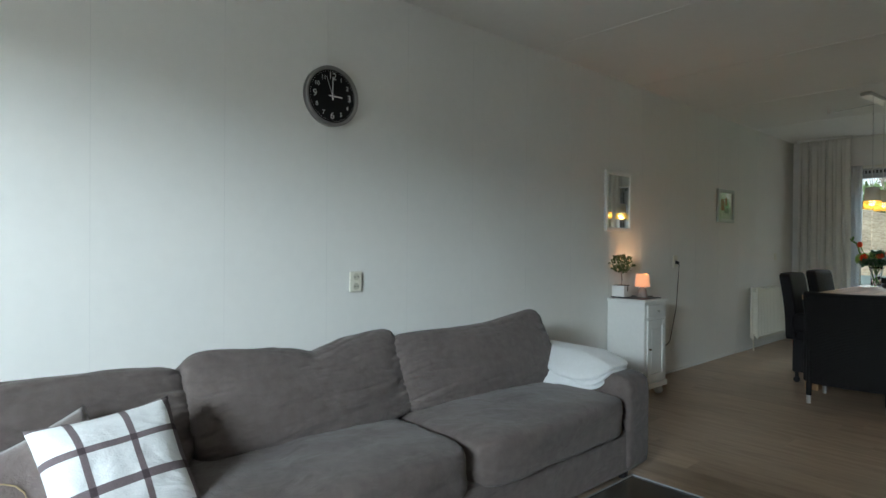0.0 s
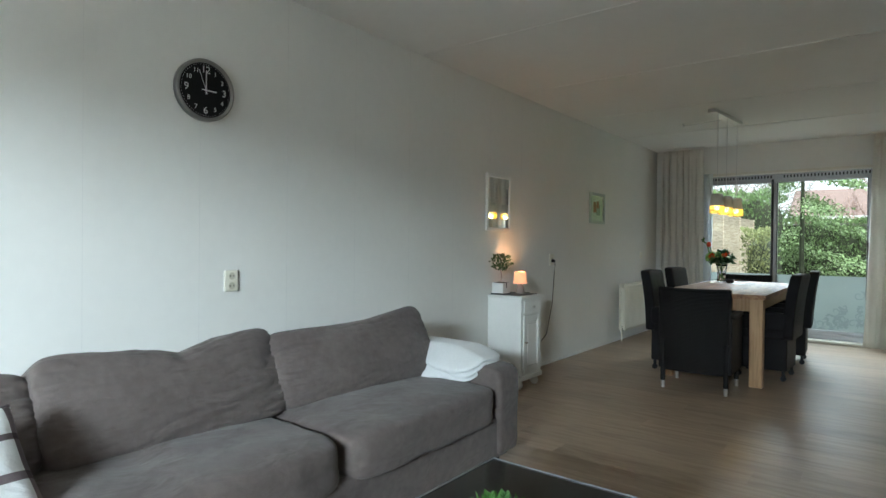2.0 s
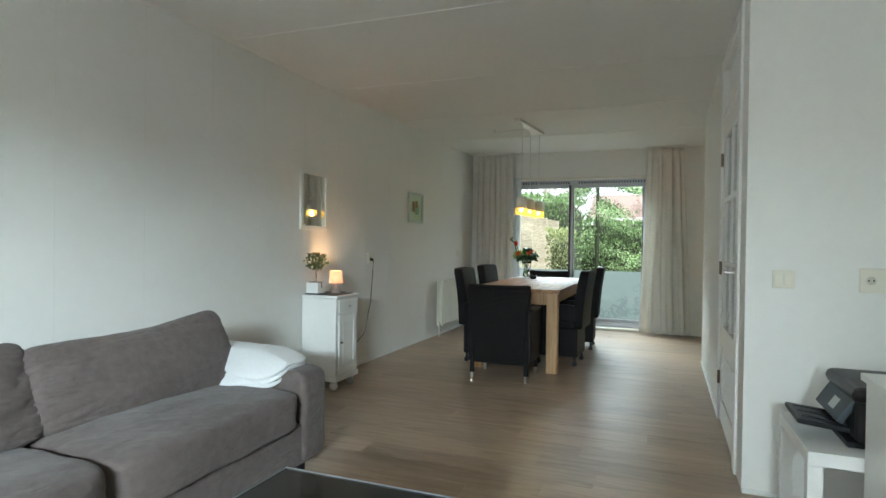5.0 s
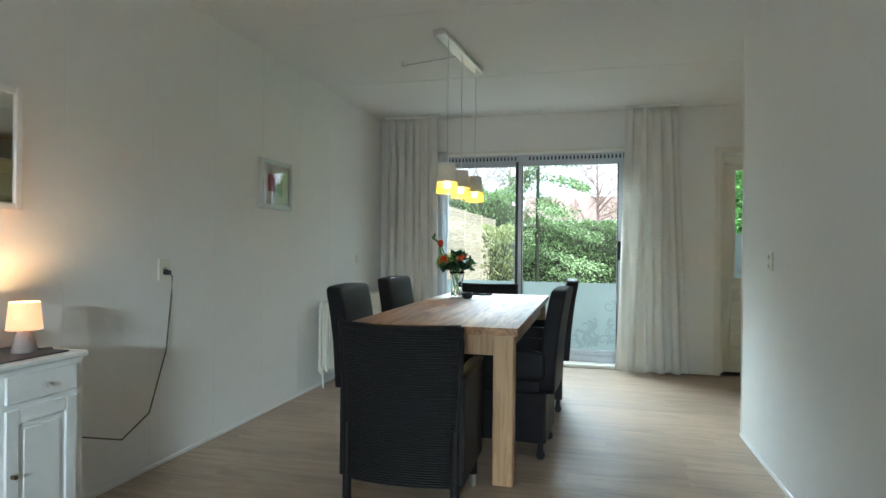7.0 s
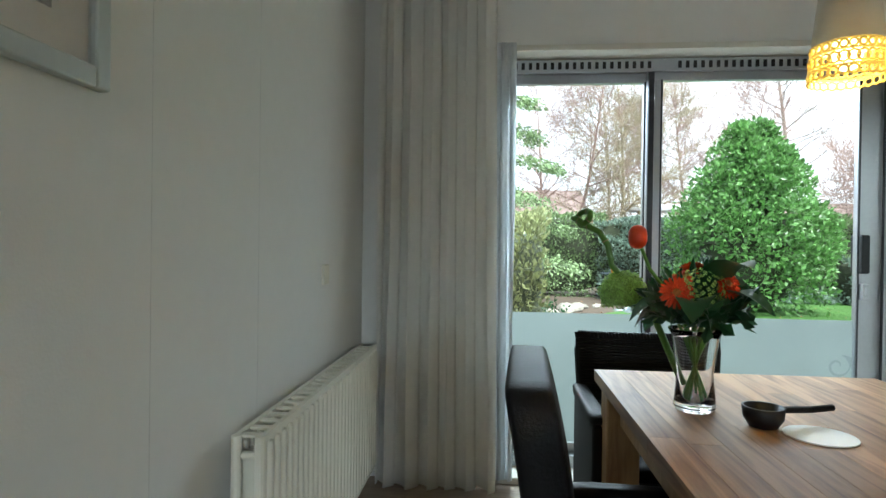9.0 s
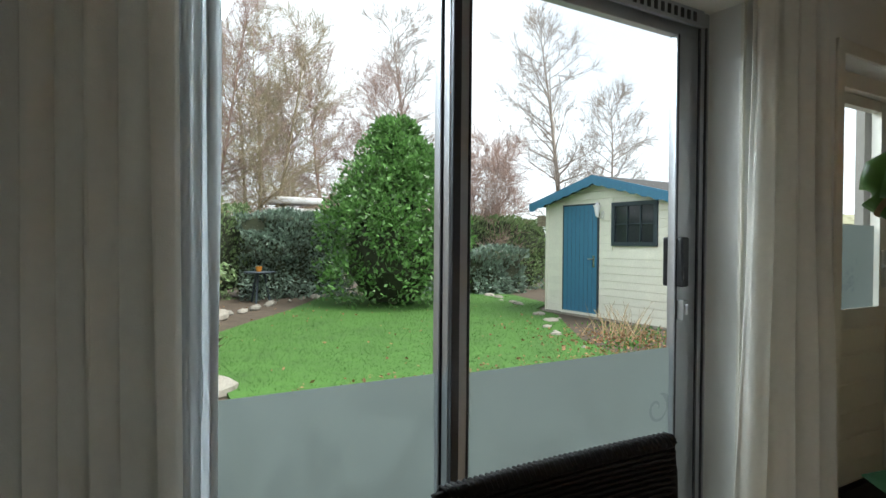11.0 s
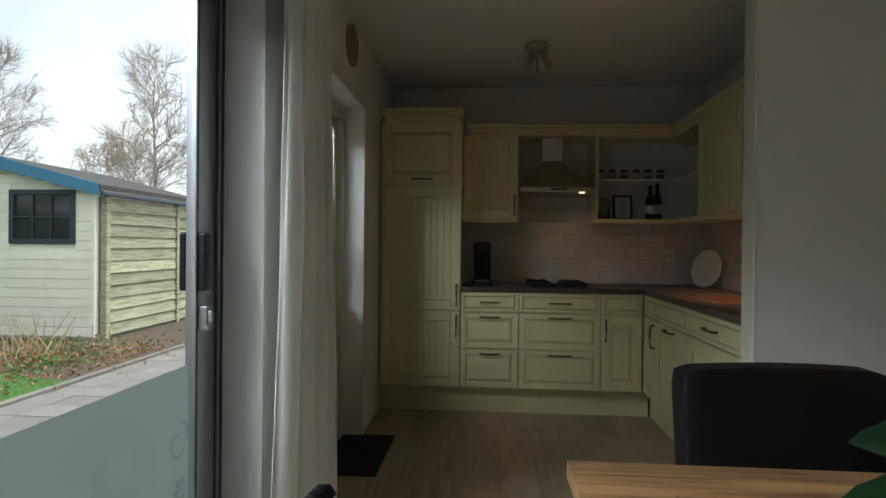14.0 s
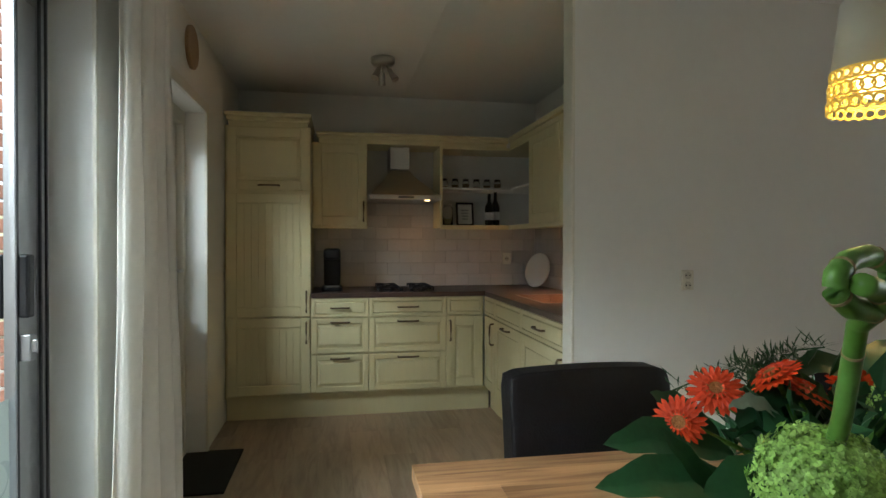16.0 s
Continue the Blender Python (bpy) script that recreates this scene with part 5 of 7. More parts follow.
def printer_corner():
    t = thing("side_table", (3.5, 3.2, 0), "small white side table beside the wall", "table")
    x0, x1, y0, y1 = 3.245, 3.80, 2.775, 3.33
    part("tabletop", boxes(((x0, y0, 0.41), (x1, y1, 0.46)), bevel=0.003), M_WHITE, t)
    for x in (x0, x1 - 0.05):
        for y in (y0, y1 - 0.05):
            part("leg", boxes(((x, y, 0), (x + 0.05, y + 0.05, 0.41)), bevel=0.002), M_WHITE, t)
    p = thing("printer", (3.55, 3.2, 0.5), "black inkjet printer with open paper tray", "printer")
    bm = bmesh.new()
    box(bm, (3.34, 3.0, 0.515), (3.74, 3.40, 0.68), 0.035, 4)
    part("body", bm, M_BLACK, p)
    part("scanner_lid", boxes(((3.33, 2.99, 0.668), (3.75, 3.41, 0.725)), bevel=0.024), M_BLACK, p)
    pan = part("control_panel", moved(boxes(((-0.015, -0.16, -0.05), (0.012, 0.16, 0.05)), bevel=0.006), pose(3.325, 3.2, 0.625, 0, 32, 0)), M_SLATE, p)
    part("display", moved(boxes(((-0.017, -0.07, -0.025), (-0.012, 0.0, 0.02))), pose(3.325, 3.2, 0.625, 0, 32, 0)), M_PICFRAME, pan, "pale display")
    tray = part("paper_tray", moved(boxes(((-0.19, -0.13, -0.008), (0.03, 0.13, 0.012)), bevel=0.005), pose(3.36, 3.2, 0.545, 0, 6, 0)), M_BLACK, p)
    part("tray_ribs", moved(boxes(((-0.17, -0.08, 0.012), (0.02, -0.07, 0.016)), ((-0.17, 0.0, 0.012), (0.02, 0.01, 0.016)), ((-0.17, 0.08, 0.012), (0.02, 0.09, 0.016))), pose(3.36, 3.2, 0.545, 0, 6, 0)), M_BLACK, tray)
    part("foot_base", boxes(((3.32, 3.02, 0.5), (3.72, 3.4, 0.52)), bevel=0.004), M_BLACK, p)
    part("cord", tube(bmesh.new(), [(3.66, 3.42, 0.6), (3.64, 3.62, 0.7), (3.63, 3.63, 0.98), (3.625, 3.63, 1.04), (3.62, 3.635, 1.08)], 0.005, 6), M_BLACK, p)
    p.location = (3.62, 3.06, 0.46)
    c = thing("white_cupboard", (3.75, 2.6, 0), "plain white low cupboard beside the printer table", "cupboard")
    part("body", boxes(((3.41, 2.38, 0.0), (4.3, 2.755, 0.735)), bevel=0.003), M_WHITE, c)
    part("top", boxes(((3.395, 2.36, 0.735), (4.31, 2.765, 0.76)), bevel=0.003), M_WHITE, c)
    for k in range(2):
        part("door", boxes(((3.42 + 0.44 * k, 2.362, 0.06), (3.85 + 0.44 * k, 2.38, 0.725)), bevel=0.002), M_WHITE, c)


printer_corner()
bm = moved(lathe(bmesh.new(), (0, 0, 0), [(0.115, 0), (0.118, 0.015), (0.11, 0.022), (0.1, 0.018), (0.001, 0.016)], 36), Matrix.Translation((3.9, GW, 2.35)) @ pose(0, 0, 0, 90, 0, 0))
single("wall_disc", bm, M_WOODDISC, "round brown wooden disc on the wall over the back door", "ornament", (3.9, GW, 2.35))
single("doormat", boxes(((3.63, 8.53, 0.0), (4.27, 8.86, 0.012)), bevel=0.004), M_MAT, "black rectangular doormat at the back door", "mat", (3.9, 8.65, 0))

# ---- bouquet on the dining table ----
VX, VY, VZ = 1.17, 7.35, 0.776


def bouquet():
    v = thing("flower_vase", (VX, VY, VZ), "clear glass vase with orange gerberas, green hydrangea and bamboo", "vase")
    part("glass_body", lathe(bmesh.new(), (VX, VY, VZ), [(0.045, 0), (0.05, 0.01), (0.042, 0.09), (0.055, 0.18), (0.065, 0.2), (0.062, 0.2), (0.051, 0.178), (0.038, 0.09), (0.044, 0.02), (0.001, 0.016)], 28), M_GLASS, v, smooth=True)
    stems = bmesh.new()
    rnd = random.Random(11)
    for k in range(14):
        a = rnd.uniform(0, 6.28)
        tube(stems, [(VX + 0.03 * math.cos(a), VY + 0.03 * math.sin(a), VZ + 0.02), (VX - 0.015 * math.cos(a), VY - 0.015 * math.sin(a), VZ + 0.15), (VX - 0.07 * math.cos(a), VY - 0.07 * math.sin(a), VZ + 0.28)], 0.004, 5)
    part("stems", stems, M_STEM, v)

    def gerbera(at, facing, r):
        m = Matrix.Translation(at) @ Vector(facing).to_track_quat("Z", "Y").to_matrix().to_4x4()
        bm = bmesh.new()
        for ring, n, ln, lift in ((0, 22, r, 0.10), (1, 20, r * 0.82, 0.28), (2, 16, r * 0.5, 0.5)):
            for k in range(n):
                a = 2 * math.pi * (k + 0.5 * ring) / n + rnd.uniform(-0.06, 0.06)
                d, s = Vector((math.cos(a), math.sin(a), 0)), Vector((-math.sin(a), math.cos(a), 0))
                w = ln * 0.10
                up = Vector((0, 0, 1))
                q = [d * ln * 0.2, d * ln * 0.55 + s * w + up * ln * lift * 0.7, d * ln * 0.88 + s * w * 0.85 + up * ln * lift * 0.7, d * ln + up * ln * lift * 0.5,
                     d * ln * 0.88 - s * w * 0.85 + up * ln * lift * 0.7, d * ln * 0.55 - s * w + up * ln * lift * 0.7]
                bm.faces.new([bm.verts.new(x + up * 0.003 * ring) for x in q])
        head = part("gerbera", moved(bm, m), M_GERBERA, v, "orange gerbera bloom")
        part("flower_eye", moved(lathe(bmesh.new(), (0, 0, 0), [(r * 0.36, 0.004), (r * 0.3, 0.011), (0.001, 0.009)], 16), m), M_GERB_EYE, head)
        bm = bmesh.new()
        tube(bm, [Vector(at) - Vector(facing).normalized() * 0.012, (Vector(at) + Vector((VX, VY, VZ + 0.2))) / 2, (VX, VY, VZ + 0.18)], 0.0035, 6)
        part("stalk", bm, M_STEM, v)
    gerbera((1.174, 7.553, 1.072), (-0.75, 0.6, 0.15), 0.032)
    gerbera((1.202, 7.485, 1.098), (-0.6, 0.35, 0.6), 0.036)
    gerbera((1.186, 7.413, 1.116), (0.2, 0.5, 0.8), 0.038)
    gerbera((1.161, 7.389, 1.100), (-0.3, -0.3, 0.85), 0.038)
    gerbera((1.21, 7.27, 1.09), (0.3, -0.8, 0.4), 0.038)
    gerbera((1.09, 7.24, 1.07), (-0.2, -0.9, 0.3), 0.04)
    # hydrangea heads of many small florets
    for c, r, n in (((1.025, 7.497, 1.046), 0.062, 1500), ((1.15, 7.25, 1.08), 0.05, 120)):
        bm = bmesh.new()
        for k in range(n):
            z = 1 - 1.6 * (k + 0.5) / n
            a = k * 2.39996
            d = Vector((math.sqrt(max(0, 1 - z * z)) * math.cos(a), math.sqrt(max(0, 1 - z * z)) * math.sin(a), z))
            p = Vector(c) + d * r * (rnd.uniform(0.8, 1.04) + 0.09 * noise.noise(d * 3.5))
            m = Matrix.Translation(p) @ d.to_track_quat("Z", "Y").to_matrix().to_4x4() @ pose(0, 0, 0, rnd.uniform(-25, 25), rnd.uniform(-25, 25), rnd.uniform(0, 90))
            q = min(r * 0.1, 0.0042)
            for b in range(4):
                e = Matrix.Rotation(b * math.pi / 2, 4, "Z")
                bm.faces.new([bm.verts.new(m @ e @ Vector(x)) for x in ((0, 0, 0), (q, -q * 0.62, q * 0.3), (q * 1.3, 0, q * 0.2), (q, q * 0.62, q * 0.3))])
        part("hydrangea", bm, M_HYDRANGEA, v, "lime green hydrangea head")
    # curled bamboo
    pts = [(VX - 0.02, VY + 0.02, VZ + 0.05), (1.09, 7.44, 1.0), (0.995, 7.505, 1.124), (0.984, 7.506, 1.18), (0.963, 7.522, 1.216), (0.936, 7.535, 1.231), (0.919, 7.574, 1.237), (0.914, 7.593, 1.25), (0.914, 7.592, 1.263), (0.922, 7.574, 1.273), (0.933, 7.543, 1.277), (0.938, 7.52, 1.269), (0.934, 7.517, 1.25), (0.922, 7.535, 1.238), (0.909, 7.562, 1.252), (0.897, 7.592, 1.258)]
    fine = []
    for i in range(len(pts) - 1):
        a, b = Vector(pts[i]), Vector(pts[i + 1])
        fine += [a.lerp(b, k / 4) for k in range(4)]
    bam = part("bamboo", tube(bmesh.new(), fine, 0.0086, 14), M_STEM, v, "curled lucky bamboo stem", smooth=True)
    for i in range(6, len(fine) - 1, 7):
        d = (fine[i + 1] - fine[i]).normalized() * 0.0015
        part("node_ring", rod(bmesh.new(), fine[i] - d, fine[i] + d, 0.0092, seg=14), M_STRAW, bam)
    # broad dark leaves
    def long_leaf(base, tip, width, droop, material=None, face=(0.3, -0.2, 1)):
        bm = bmesh.new()
        b, e = Vector(base), Vector(tip)
        side = (e - b).cross(Vector(face)).normalized()
        rows = []
        for k in range(13):
            u = k / 12
            w = width * math.sin(math.pi * min(1, u * 0.97 + 0.03)) ** 0.75
            c = b.lerp(e, u) + Vector((0, 0, droop * math.sin(math.pi * u) + 0.002 * math.sin(u * 21)))
            rows.append([bm.verts.new(c + side * w * q + Vector((0, 0, 0.25 * w * abs(q)))) for q in (-1, -0.5, -0.06, 0.06, 0.5, 1)])
        for r0, r1 in zip(rows, rows[1:]):
            for i in range(5):
                bm.faces.new((r0[i], r0[i + 1], r1[i + 1], r1[i]))
        part("leaf", bm, material or M_LEAF_DARK, v, smooth=True)
    up = (-0.62, 0.35, 0.7)
    long_leaf((1.16, 7.489, 1.03), (1.16, 7.658, 1.053), 0.026, 0.012, face=up)
    long_leaf((1.12, 7.49, 1.0), (1.12, 7.687, 1.022), 0.027, 0.012, face=up)
    long_leaf((1.115, 7.52, 0.98), (1.12, 7.611, 1.084), 0.013, 0.0, face=(-0.8, -0.1, 0.4))
    long_leaf((1.20, 7.48, 1.04), (1.2, 7.577, 1.10), 0.017, 0.004, face=(-0.7, 0.2, 0.6))
    long_leaf((1.05, 7.49, 1.03), (1.06, 7.60, 1.036), 0.03, 0.006, face=up)
    long_leaf((1.13, 7.50, 0.98), (1.02, 7.62, 0.985), 0.034, 0.01, face=up)
    long_leaf((1.14, 7.512, 1.096), (1.14, 7.441, 1.078), 0.009, 0.012, M_PALELEAF, face=(-0.8, 0.1, 0.5))
    long_leaf((1.2, 7.39, 1.11), (1.2, 7.25, 1.08), 0.018, 0.03, face=(-0.7, 0.1, 0.6))
    long_leaf((1.18, 7.47, 1.06), (1.2, 7.34, 1.10), 0.026, 0.02, face=(-0.7, 0.1, 0.6))
    # feathery fern sprays
    for k in range(7):
        bm = bmesh.new()
        e = Vector((1.25 - 0.012 * k, 7.515 - 0.028 * k, 1.088 + 0.011 * k))
        tube(bm, [(1.18, 7.39, 1.0), (1.21, 7.40, 1.09 + 0.005 * k), e.lerp(Vector((1.215, 7.41, 1.14)), 0.4), e], 0.0012, 5)
        for j in range(60):
            c = Vector((1.213, 7.405, 1.12)).lerp(e, j / 60) + Vector((0, 0, 0.012 * math.sin(math.pi * j / 60)))
            o = Vector((rnd.gauss(0, 0.007), rnd.gauss(0, 0.007), rnd.gauss(0, 0.007)))
            bm.faces.new([bm.verts.new(c), bm.verts.new(c + o + Vector((0, 0.003, 0))), bm.verts.new(c + o * 1.6)])
        part("fern", bm, M_LEAF_DARK, v)
    for ang, ln, lift, base in ((150, 0.12, -0.04, 0.23), (190, 0.14, 0.0, 0.22), (250, 0.18, 0.0, 0.24), (310, 0.16, 0.0, 0.25), (30, 0.10, 0.0, 0.22), (280, 0.2, 0.10, 0.26)):
        bm = bmesh.new()
        a = radians(ang)
        d, s = Vector((math.cos(a), math.sin(a), 0)), Vector((-math.sin(a), math.cos(a), 0))
        rows = []
        for k in range(9):
            u = k / 8
            w = 0.045 * math.sin(math.pi * min(1, u * 0.96 + 0.04)) ** 0.8
            c = Vector((VX, VY, VZ + base)) + d * (0.03 + ln * u) + Vector((0, 0, lift * u + 0.05 * math.sin(u * 2.6) - 0.03 * u * u))
            rows.append([bm.verts.new(c - s * w + Vector((0, 0, w * 0.3))), bm.verts.new(c), bm.verts.new(c + s * w + Vector((0, 0, w * 0.3)))])
        for r0, r1 in zip(rows, rows[1:]):
            for i in range(2):
                bm.faces.new((r0[i], r0[i + 1], r1[i + 1], r1[i]))
        part("leaf", bm, M_LEAF_DARK, v, smooth=True)

    def s(r):
        d = Vector((r.gauss(0, 1), r.gauss(0, 1), abs(r.gauss(0, 0.7)))).normalized()
        return Vector((VX, VY, VZ + 0.22)) + d * r.uniform(0.03, 0.12), d
    ob = new("greenery", from_lists("greenery", *leaf_cloud(420, s, 0.045, 8), M_LEAF_DARK))
    for q in ob.data.vertices:
        q.co -= Vector(v.location)
    ob.parent = v
    # tall stem with a red bud seen over the table
    part("tall_stem", tube(bmesh.new(), [(VX, VY, VZ + 0.2), (1.06, 7.36, 1.12), (1.02, 7.36, 1.22)], 0.005, 6), M_STEM, v)
    part("red_bud", moved(soft((0.045, 0.045, 0.06), 2.4, 0, 6), pose(1.03, 7.36, 1.2)), M_GERBERA, v, smooth=True)


bouquet()
b = thing("candle_dish", (1.30, 7.24, VZ), "black ladle-shaped dish on a glass mat", "dish")
part("bowl", lathe(bmesh.new(), (1.28, 7.23, VZ), [(0.03, 0), (0.042, 0.02), (0.045, 0.045), (0.04, 0.045), (0.036, 0.02), (0.001, 0.01)], 20), M_BLACK, b, smooth=True)
part("handle", tube(bmesh.new(), [(1.32, 7.24, VZ + 0.035), (1.40, 7.27, VZ + 0.03), (1.46, 7.29, VZ + 0.032)], 0.008, 8), M_BLACK, b)
single("glass_coaster", lathe(bmesh.new(), (1.37, 7.17, VZ), [(0.07, 0), (0.07, 0.003)], 24), M_PLANTER, "pale round coaster on the dining table", "coaster", (1.37, 7.17, VZ))

# ---- kitchen ----
KX = 4.85


def front_panel(w, h, style):
    """A cabinet front in its own plane: x across, z up, its face towards -y, from 0 to w and 0 to h; the front and its loose boards."""
    m = 0.068 if h > 0.4 else 0.05 if h > 0.3 or style == "bead" else 0.04
    if style == "flat":
        m = 0.022
    bm = boxes(((0.002, -0.010, 0.002), (w - 0.002, 0, h - 0.002)))
    boards = []
    for kind, lo, hi in (("stile", (0, 0), (m, h)), ("stile", (w - m, 0), (w, h)), ("rail", (m, 0), (w - m, m)), ("rail", (m, h - m), (w - m, h))):
        boards.append((kind, box(bmesh.new(), (lo[0], -0.022, lo[1]), (hi[0], -0.010, hi[1]), 0.004, 2)))
    q, t = m + 0.004, 0.022 if style == "raised" else 0.006
    if style == "bead":
        n = max(3, round((w - 2 * m) / 0.05))
        s = (w - 2 * q) / n
        for i in range(n):
            boards.append(("bead_board", box(bmesh.new(), (q + i * s + 0.0004, -0.0165, q), (q + (i + 1) * s - 0.0004, -0.010, h - q), 0.0022, 1)))
    else:
        field = bmesh.new()
        v = [field.verts.new(p) for p in ((q, -0.0105, q), (w - q, -0.0105, q), (w - q, -0.0105, h - q), (q, -0.0105, h - q),
                                          (q + t, -0.023, q + t), (w - q - t, -0.023, q + t), (w - q - t, -0.023, h - q - t), (q + t, -0.023, h - q - t))]
        for a, b_, c, d in ((0, 1, 5, 4), (1, 2, 6, 5), (2, 3, 7, 6), (3, 0, 4, 7), (4, 5, 6, 7)):
            field.faces.new((v[a], v[b_], v[c], v[d]))
        boards.append(("raised_field", field))
    return bm, boards


def pull(length, upright):
    bm = bmesh.new()
    h = length / 2
    pts = [(-h, -0.018, 0), (-h, -0.04, 0), (-h + 0.012, -0.046, 0), (0, -0.05, 0), (h - 0.012, -0.046, 0), (h, -0.04, 0), (h, -0.018, 0)]
    tube(bm, [(p[0], p[1], 0) if not upright else (0, p[1], p[0]) for p in pts], 0.0065, 6)
    return bm


def unit(name, label, run, a0, a1, z0, z1, depth, fronts, front_at):
    """A cabinet on the end wall ('e': spans y from a0 down to a1) or the south wall ('s': spans x)."""
    w = abs(a1 - a0)
    if run == "e":
        m = Matrix.Translation((front_at, max(a0, a1), 0)) @ pose(0, 0, 0, 0, 0, -90)
        at = (front_at + depth / 2, (a0 + a1) / 2, z0)
    else:
        m = Matrix.Translation((max(a0, a1), front_at, 0)) @ pose(0, 0, 0, 0, 0, 180)
        at = ((a0 + a1) / 2, front_at - depth / 2, z0)
    c = thing(name, at, label, "cabinet", "cream kitchen cabinets")
    part("body", moved(boxes(((0.001, 0.0, z0), (w - 0.001, depth, z1))), m), M_KITCHEN, c)
    for u0, u1, h0, h1, style, handle in fronts:
        bm, boards = front_panel((u1 - u0) * w - 0.006, h1 - h0 - 0.004, style)
        shift = pose(u0 * w + 0.003, 0, h0 + 0.002)
        bm = moved(bm, shift)
        f = part("drawer_front" if handle == "h" else "door", moved(bm, m), M_KITCHEN, c)
        for kind, b_ in boards:
            part(kind, moved(moved(b_, shift), m), M_KITCHEN, f)
        mid = (u0 + u1) / 2 * w
        if handle == "h":
            part("handle", moved(moved(pull(0.13 if w < 0.5 else 0.15, False), pose(mid, -0.004, (h0 + h1) / 2 if h1 - h0 < 0.2 else h1 - 0.03)), m), M_BRONZE, f)
        elif handle == "b":
            part("handle", moved(moved(pull(0.14, False), pose(mid, -0.004, h0 + 0.035)), m), M_BRONZE, f)
        elif handle:
            part("handle", moved(moved(pull(0.15, True), pose(u1 * w - 0.03 if handle[0] == "r" else u0 * w + 0.03, -0.004, h0 + 0.11 if handle[1] == "d" else h1 - 0.11)), m), M_BRONZE, f)
    return c


unit("tall_cabinet", "tall cream built-in fridge cabinet with beaded doors", "e", 8.745, 8.15, 0.17, 2.12, 0.58,
     [(0.02, 1, 0.19, 0.745, "bead", "ru"), (0.02, 1, 0.75, 1.64, "bead", "rd"), (0.02, 1, 1.66, 2.11, "raised", "b")], KX)
DR = [(0, 1, 0.19, 0.47, "raised", "h"), (0, 1, 0.475, 0.735, "raised", "h"), (0, 1, 0.74, 0.88, "flat", "h")]
unit("drawer_cabinet", "narrow cream cabinet of three drawers", "e", 8.15, 7.73, 0.17, 0.882, 0.58, DR, KX)
unit("drawer_cabinet", "wide cream cabinet of three drawers under the hob", "e", 7.73, 7.15, 0.17, 0.882, 0.58, DR, KX)
unit("base_cabinet", "slim cream base cabinet with one door", "e", 7.15, 6.86, 0.17, 0.882, 0.58, [(0, 1, 0.19, 0.735, "raised", "lu"), (0, 1, 0.74, 0.88, "flat", "")], KX)
SY = 6.83
unit("base_cabinet", "cream corner base cabinet with one door", "s", 4.84, 4.54, 0.17, 0.882, 0.58, [(0, 1, 0.19, 0.735, "raised", "ru"), (0, 1, 0.74, 0.88, "flat", "")], SY)
unit("sink_cabinet", "cream sink cabinet with a beaded door", "s", 4.54, 3.94, 0.17, 0.882, 0.58, [(0, 1, 0.19, 0.735, "bead", "h"), (0, 1, 0.74, 0.88, "flat", "")], SY)
unit("base_cabinet", "cream base cabinet with door and drawer", "s", 3.94, 3.25, 0.17, 0.882, 0.58, [(0, 1, 0.19, 0.735, "bead", "ru"), (0, 1, 0.74, 0.88, "flat", "h")], SY)
single("plinth", boxes(((KX + 0.05, 6.80, 0), (KX + 0.065, 8.745, 0.17)), ((3.25, SY - 0.065, 0), (KX + 0.065, SY - 0.05, 0.17))), M_KITCHEN, "cream plinth board under the kitchen cabinets", "plinth", (KX, 7.8, 0))
bm = boxes(((KX - 0.025, SY + 0.02, 0.882), (5.445, 8.148, 0.918)), ((3.245, 6.235, 0.882), (5.445, SY + 0.02, 0.918)), bevel=0.002)
single("worktop", bm, M_TOP, "dark brown stone-look kitchen worktop", "worktop", (5.1, 7.5, 0.87))
# wall cabinets
WX = 5.10
unit("wall_cabinet", "cream wall cabinet with a beaded door", "e", 8.15, 7.73, 1.41, 2.06, 0.34, [(0, 1, 1.42, 2.05, "bead", "rd")], WX)
unit("wall_cabinet", "cream wall cabinet beside the window side of the sink", "s", 4.55, 3.25, 1.41, 2.06, 0.33, [(0, 0.45, 1.42, 2.05, "bead", ""), (0.45, 1, 1.42, 2.05, "bead", "")], 6.575)


def open_shelf():
    c = thing("open_shelf_unit", (5.2, 6.8, 1.41), "cream open corner shelf unit with one shelf", "shelf")
    part("side_panel", boxes(((WX, 7.13, 1.41), (5.445, 7.15, 2.06))), M_KITCHEN, c)
    part("bottom_board", boxes(((WX, 6.24, 1.41), (5.445, 7.13, 1.43)), ((4.55, 6.24, 1.41), (WX, 6.575, 1.43))), M_KITCHEN, c)
    part("top_board", boxes(((WX, 6.24, 2.04), (5.445, 7.13, 2.06)), ((4.55, 6.24, 2.04), (WX, 6.575, 2.06))), M_KITCHEN, c)
    part("shelf_board", boxes(((WX + 0.02, 6.24, 1.72), (5.44, 7.13, 1.735)), ((4.56, 6.24, 1.72), (WX + 0.02, 6.555, 1.735))), M_WHITE, c)
    part("back_panel", boxes(((5.435, 6.25, 1.43), (5.444, 7.13, 2.04)), ((4.56, 6.236, 1.43), (5.435, 6.25, 2.04))), M_WHITE, c)


open_shelf()


def cornice(spans, z, h, out, label):
    bm = bmesh.new()
    for lo, hi in spans:
        box(bm, (lo[0], lo[1], z), (hi[0], hi[1], z + h * 0.45), 0.004)
        box(bm, (lo[0] - out * 0.5, lo[1] - out * 0.3, z + h * 0.4), (hi[0], hi[1] + out * 0.3, z + h * 0.75), 0.008)
        box(bm, (lo[0] - out, lo[1] - out * 0.5, z + h * 0.72), (hi[0], hi[1] + out * 0.5, z + h), 0.005)
    single("cornice", bm, M_KITCHEN, label, "cornice", (5.2, 7.5, z))


